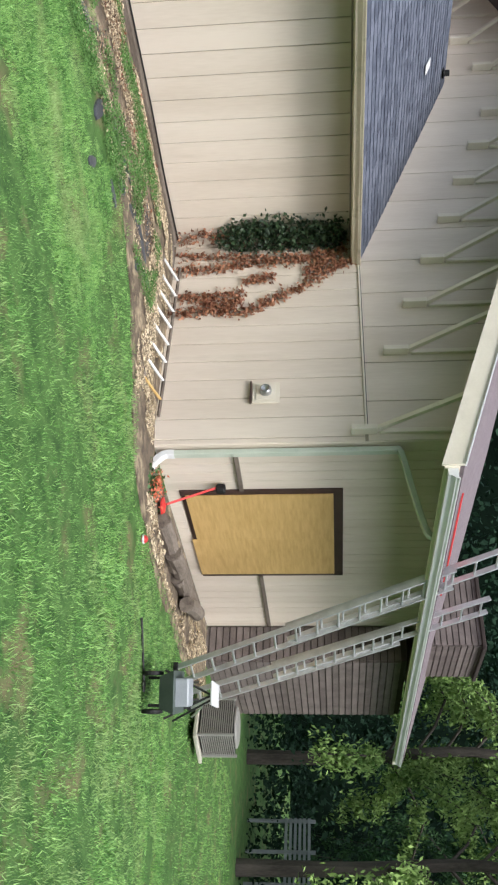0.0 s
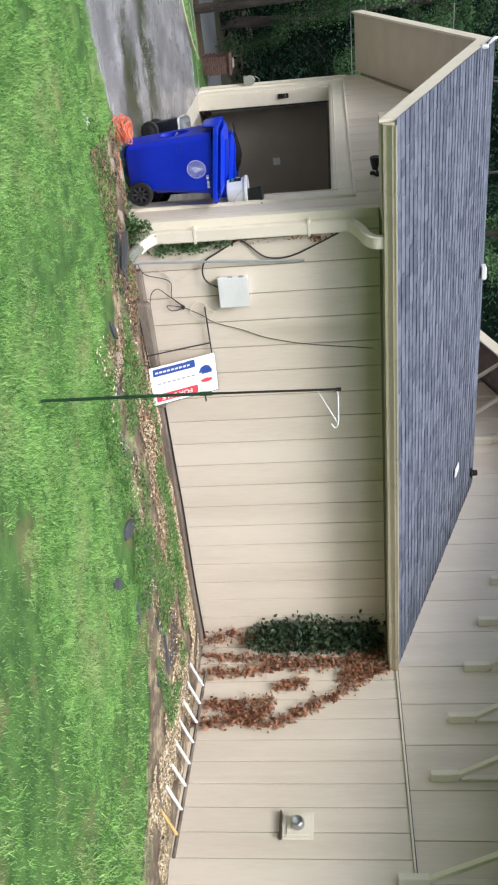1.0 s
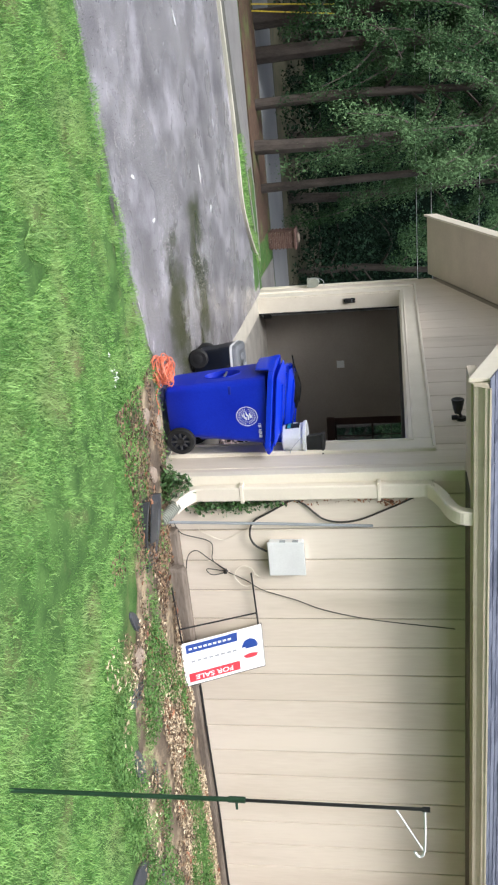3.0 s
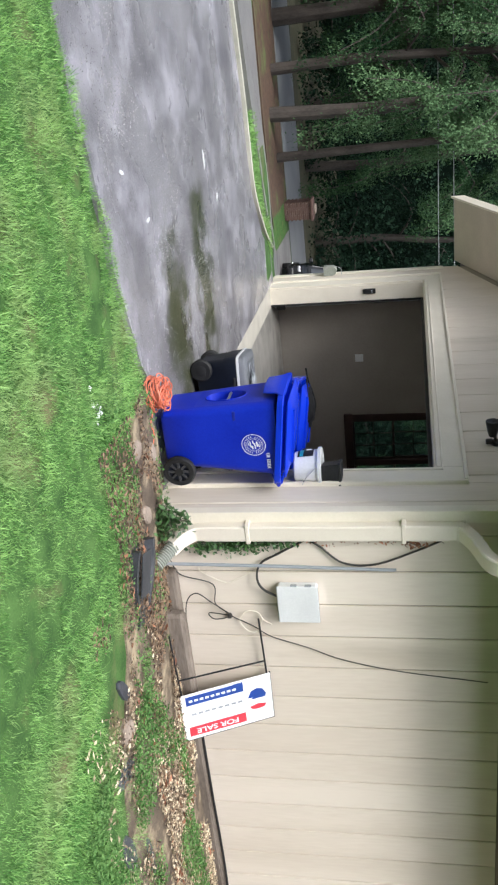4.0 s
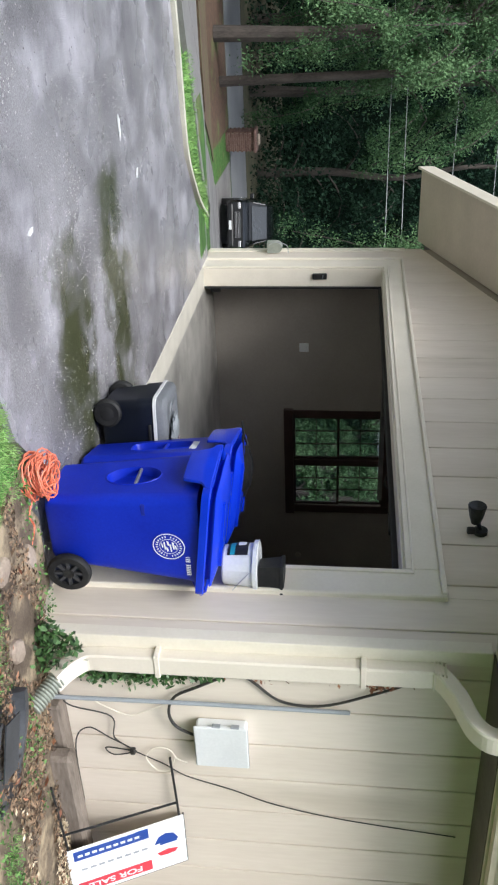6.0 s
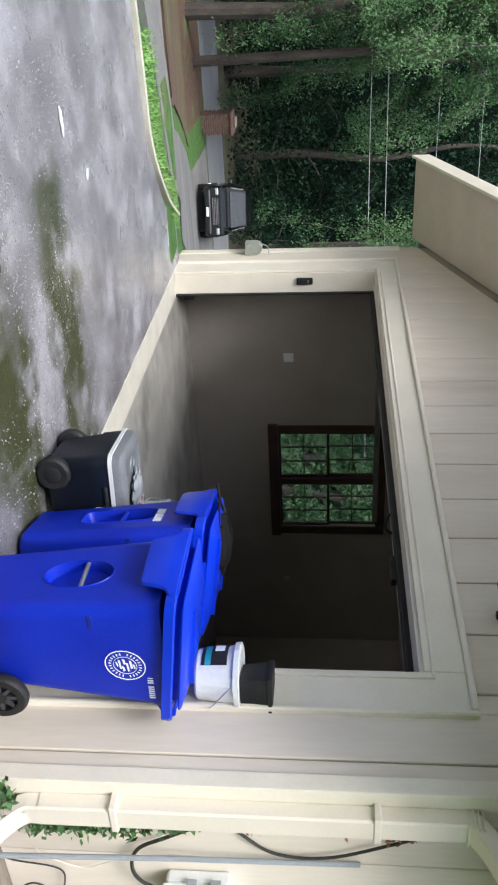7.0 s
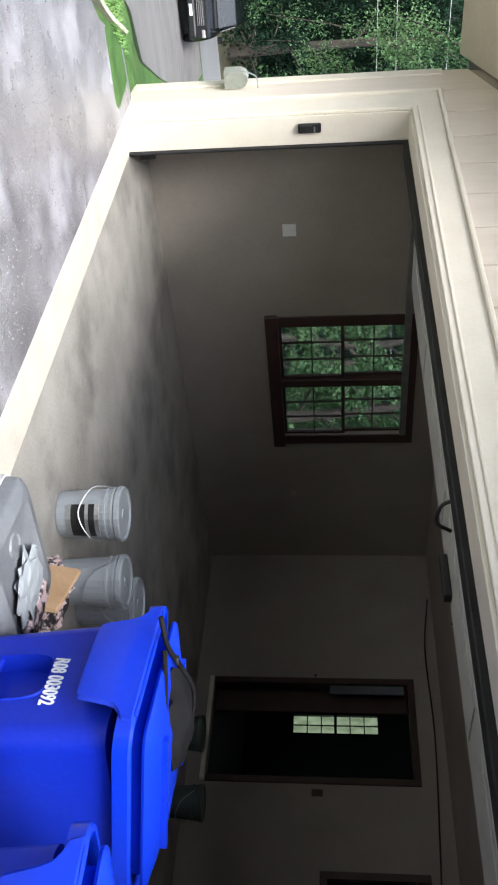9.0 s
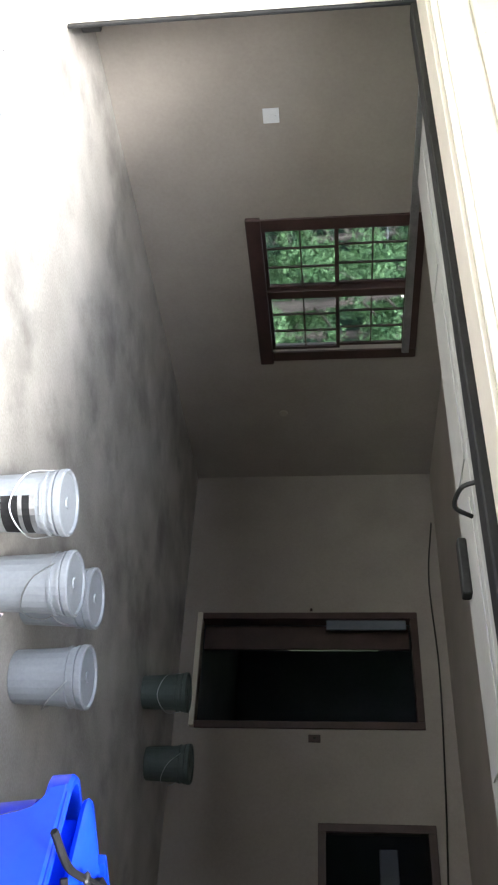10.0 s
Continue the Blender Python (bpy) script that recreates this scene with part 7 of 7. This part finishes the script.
for row in range(13):
    for side in range(4):
        for k in range(3):
            ob = new("brick", me_b)
            ob.parent = pier
            o = -0.24 + 0.24 * k + (0.06 if row % 2 else -0.02)
            ob.matrix_local = pose(0, 0, 0, 0, 0, 90 * side) @ pose(o, -0.35, 0.01 + row * 0.086)


def suv(at, turn):
    c = thing("car", "black sport utility car parked facing up the lane", "car", at, turn)

    def sec(x, zs, hw):
        """Half outline of a cross section, mirrored: list of (fraction of half width, height)."""
        p = [(x, hw * a, z) for a, z in zs]
        return p + [(x, -y, z) for _, y, z in p[::-1]]
    low = [(0.90, 0.30), (1.0, 0.45), (1.0, 0.75), (0.97, 0.98), (0.86, 1.06)]
    secs = [sec(-0.05, [(0.80, 0.38), (0.88, 0.48), (0.90, 0.70), (0.86, 0.90), (0.78, 0.95)], 0.95), sec(0.15, [(0.9, 0.30), (0.98, 0.45), (0.98, 0.75), (0.94, 0.97), (0.84, 1.02)], 0.96), sec(1.2, low, 0.97), sec(3.0, low, 0.98), sec(4.5, low, 0.96), sec(4.75, [(0.85, 0.38), (0.94, 0.48), (0.94, 0.75), (0.92, 0.98), (0.84, 1.04)], 0.95)]
    body = part("body", loft(bmesh.new(), secs), car_paint, c)
    cab = [[(x, y * hw, z) for y, z in ((1, zb), (0.78, zt), (-0.78, zt), (-1, zb))] for x, hw, zb, zt in ((1.25, 0.84, 1.04, 1.06), (1.95, 0.84, 1.05, 1.70), (2.6, 0.84, 1.05, 1.80), (4.2, 0.83, 1.05, 1.76), (4.68, 0.80, 1.03, 1.08))]
    part("cabin", loft(bmesh.new(), cab), car_paint, c)
    part("windscreen", prism([(1.33, -0.68, 1.13), (1.33, 0.68, 1.13), (1.90, 0.60, 1.66), (1.90, -0.60, 1.66)], (-0.02, 0, 0.02)), carglass, c)
    for s in (-1, 1):
        part("side_window", prism([(1.75, s * 0.80, 1.15), (4.1, s * 0.80, 1.15), (3.9, s * 0.70, 1.62), (2.1, s * 0.70, 1.62)], (0, s * 0.03, 0)), carglass, c)
        part("headlight", box(-0.06, 0.06, s * 0.72 - 0.14, s * 0.72 + 0.14, 0.74, 0.88, 0.03), chrome, c)
        m = part("wing_mirror", box(1.45, 1.60, s * 1.06 - 0.1, s * 1.06 + 0.1, 1.06, 1.22, 0.03), car_paint, c)
        part("fog_lamp", box(-0.055, 0.0, s * 0.68 - 0.07, s * 0.68 + 0.07, 0.46, 0.54, 0.02), chrome, c)
    part("grille", box(-0.07, 0.02, -0.50, 0.50, 0.62, 0.88, 0.02), rubber, c)
    for k in range(4):
        part("grille_bar", box(-0.085, -0.068, -0.48, 0.48, 0.65 + k * 0.06, 0.665 + k * 0.06), chrome, c)
    part("bumper", box(-0.13, 0.05, -0.84, 0.84, 0.36, 0.58, 0.05), car_paint, c)
    part("plate_bar", box(-0.14, -0.131, -0.17, 0.17, 0.42, 0.52), white_plastic, c)
    for x in (0.95, 3.75):
        for s in (-1, 1):
            w = part("wheel", lathe([(0.20, -0.11), (0.34, -0.11), (0.37, -0.08), (0.37, 0.08), (0.34, 0.11), (0.20, 0.11)], 24, axis="y"), rubber, c)
            w.location = (x, s * 0.88, 0.37)
            part("rim", lathe([(0.002, -0.10), (0.20, -0.115), (0.21, 0.0), (0.20, 0.115), (0.002, 0.10)], 18, axis="y"), chrome, w)
    return c


suv((6.15, 29.7, -3.43), 76)
for k, (a, b) in enumerate((((-30, 36, 4.4), (60, 27, 5.6)), ((-30, 36.3, 4.0), (60, 27.5, 4.6)), ((-30, 40, 7.4), (60, 30, 6.8)), ((-30, 40.4, 9.0), (60, 31, 9.2)))):
    w = thing("overhead_wire", "pale overhead wire strung across the woods", "wire", group="overhead wires")
    A_, B_ = Vector(a), Vector(b)
    part("strand", tube([A_ + (B_ - A_) * t + Vector((0, 0, -1.2 * 4 * t * (1 - t))) for t in [j / 16 for j in range(17)]], 0.016, 5), line_mat, w)
for k in range(3):
    w = thing("guy_guard", "yellow plastic guard on a pole stay wire", "guard", (-6.2 + 0.25 * k, 33.2, -3.4), group="yellow stay guards")
    part("sleeve", tube([(0, 0, 0), (0.25 + 0.1 * k, 0, 3.4)], 0.03, 6), yellow, w)
for k, (x, y, z) in enumerate([(21.5, -5.2, 0.9), (23.5, -7.6, 0.9)]):
    fn = thing("lattice_panel", "pale lattice fence panel under the far trees", "fence", (x, y, z - 1.0), 70, group="lattice panels")
    for j in range(6):
        part("slat", box(-0.9, 0.9, -0.02, 0.02, 1.0 + 0.12 * j, 1.07 + 0.12 * j), grey_plastic, fn)
    for xx in (-0.85, 0.0, 0.85):
        part("post", box(xx - 0.05, xx + 0.05, -0.06, -0.021, 0, 1.8, 0.01), grey_plastic, fn)
strap = thing("red_strap", "red strap lying on the main roof near the eave", "strap")
part("band", prism([(6.2, -4.1, MAIN_EAVE_Z + 0.235), (6.2, -4.0, MAIN_EAVE_Z + 0.268), (9.0, -3.9, MAIN_EAVE_Z + 0.302), (9.0, -4.0, MAIN_EAVE_Z + 0.268)], (0, 0, 0.02)), red_paint, strap)

# small things on the garage roof
rp_ = thing("roof_patch", "pale metal patch lying on the shingles", "patch", (4.745, 2.351, EAVE_Z + SLOPE * 2.711 + 0.085))
part("sheet", prism([(-0.07, -0.10, -0.037), (0.07, -0.10, -0.037), (0.07, 0.10, 0.037), (-0.07, 0.10, 0.037)], (0, 0, 0.012)), white_plastic, rp_)
vp = thing("roof_vent_pipe", "small dark pipe vent at the roof ridge", "vent", (5.55, 3.42, RZ + 0.02))
part("pipe", tube([(0, 0, 0), (0, 0, 0.12)], 0.05, 10), rubber, vp)
part("flange", lathe([(0.05, 0.04), (0.09, 0.03), (0.09, 0.02), (0.05, 0.02)], 12), rubber, vp)
ct = thing("insulator_knob", "white insulator with loose wires at the gable tip", "insulator", (-0.86, 3.0, RZ - 0.17))
part("knob", box(-0.08, -0.035, -0.06, 0.06, 0.0, 0.10, 0.015), white_plastic, ct)
for k in range(3):
    part("loose_wire", tube(curve([(-0.06, 0.0, 0.08), (-0.12, 0.1 + 0.05 * k, 0.2), (-0.08, 0.2 + 0.04 * k, 0.22 + 0.05 * k)], 5), 0.006, 5), white_plastic, ct)
lv = thing("roof_light", "white skylight flashing near the ridge", "flashing", (2.1, 3.42, RZ + 0.04))
part("upstand", box(-0.09, 0.09, -0.08, 0.08, 0, 0.07, 0.01), white_plastic, lv)

# ---- shingles of the garage roof: the lower courses singly, the rest joined ----
ang = math.atan(SLOPE)
tilt = Matrix.Rotation(ang, 4, "X")
slope_len = (RIDGE_Y + 0.37) / math.cos(ang)
EXPO, srng = 0.143, random.Random(12)
SM = {}
for wi, wd in enumerate((0.17, 0.24, 0.31, 0.40)):
    bm = prism([(0.002, 0, 0.004), (0.002, EXPO + 0.05, 0.0), (0.002, EXPO + 0.05, 0.004), (0.002, 0, 0.014)], (wd - 0.004, 0, 0))
    bmesh.ops.recalc_face_normals(bm, faces=bm.faces)
    me = bpy.data.meshes.new("shingle")
    bm.to_mesh(me)
    bm.free()
    me.materials.append(shingle)
    SM[wi] = (wd, me)
top_n = Vector((0, -math.sin(ang), math.cos(ang)))
rest_v, rest_f = [], []
courses = int(slope_len / EXPO)
singles = 0
base_o = Vector((0, -0.36, EAVE_Z)) + top_n * 0.05
for c in range(courses + 1):
    s = -0.02 + c * EXPO
    x = RX0 - 0.035
    while x < RX1 - 0.03:
        wd, me = SM[srng.randrange(4)]
        if x + wd > RX1:
            wd = RX1 - x
        jit = srng.uniform(-0.006, 0.006)
        up = srng.uniform(0, 0.005)
        o = base_o + Vector((x, 0, 0)) + tilt.to_3x3() @ Vector((0, s + jit, up))
        if c < 11 and singles < 290 and wd in (0.17, 0.24, 0.31, 0.40):
            ob = new("shingle", me)
            ob.parent = garage_roof
            ob.matrix_local = Matrix.Translation(o) @ tilt
            singles += 1
        else:
            b = len(rest_v)
            for p in ((0.002, 0, 0.004), (wd - 0.002, 0, 0.004), (wd - 0.002, EXPO + 0.05, 0.0), (0.002, EXPO + 0.05, 0.0), (0.002, 0, 0.014), (wd - 0.002, 0, 0.014), (wd - 0.002, EXPO + 0.05, 0.004), (0.002, EXPO + 0.05, 0.004)):
                rest_v.append(tuple(o + tilt.to_3x3() @ Vector(p)))
            rest_f += [[b + i for i in q] for q in ((0, 1, 5, 4), (4, 5, 6, 7), (1, 2, 6, 5), (3, 0, 4, 7))]
        x += wd
rows = quads("shingle_courses", rest_v, rest_f, shingle_rest, garage_roof)
rows["kind"] = "stuff"
capb = bmesh.new()
x = RX0 - 0.03
while x < RX1 - 0.1:
    w = min(0.2, RX1 - x)
    prism([(x, RIDGE_Y - 0.13, RZ + 0.06 - 0.045), (x, RIDGE_Y, RZ + 0.075), (x, RIDGE_Y + 0.13, RZ + 0.06 - 0.045), (x, RIDGE_Y + 0.13, RZ + 0.045 - 0.045), (x, RIDGE_Y, RZ + 0.06), (x, RIDGE_Y - 0.13, RZ + 0.045 - 0.045)], (w - 0.004, 0, 0), capb)
    x += 0.2
part("ridge_caps", capb, shingle_rest, garage_roof)
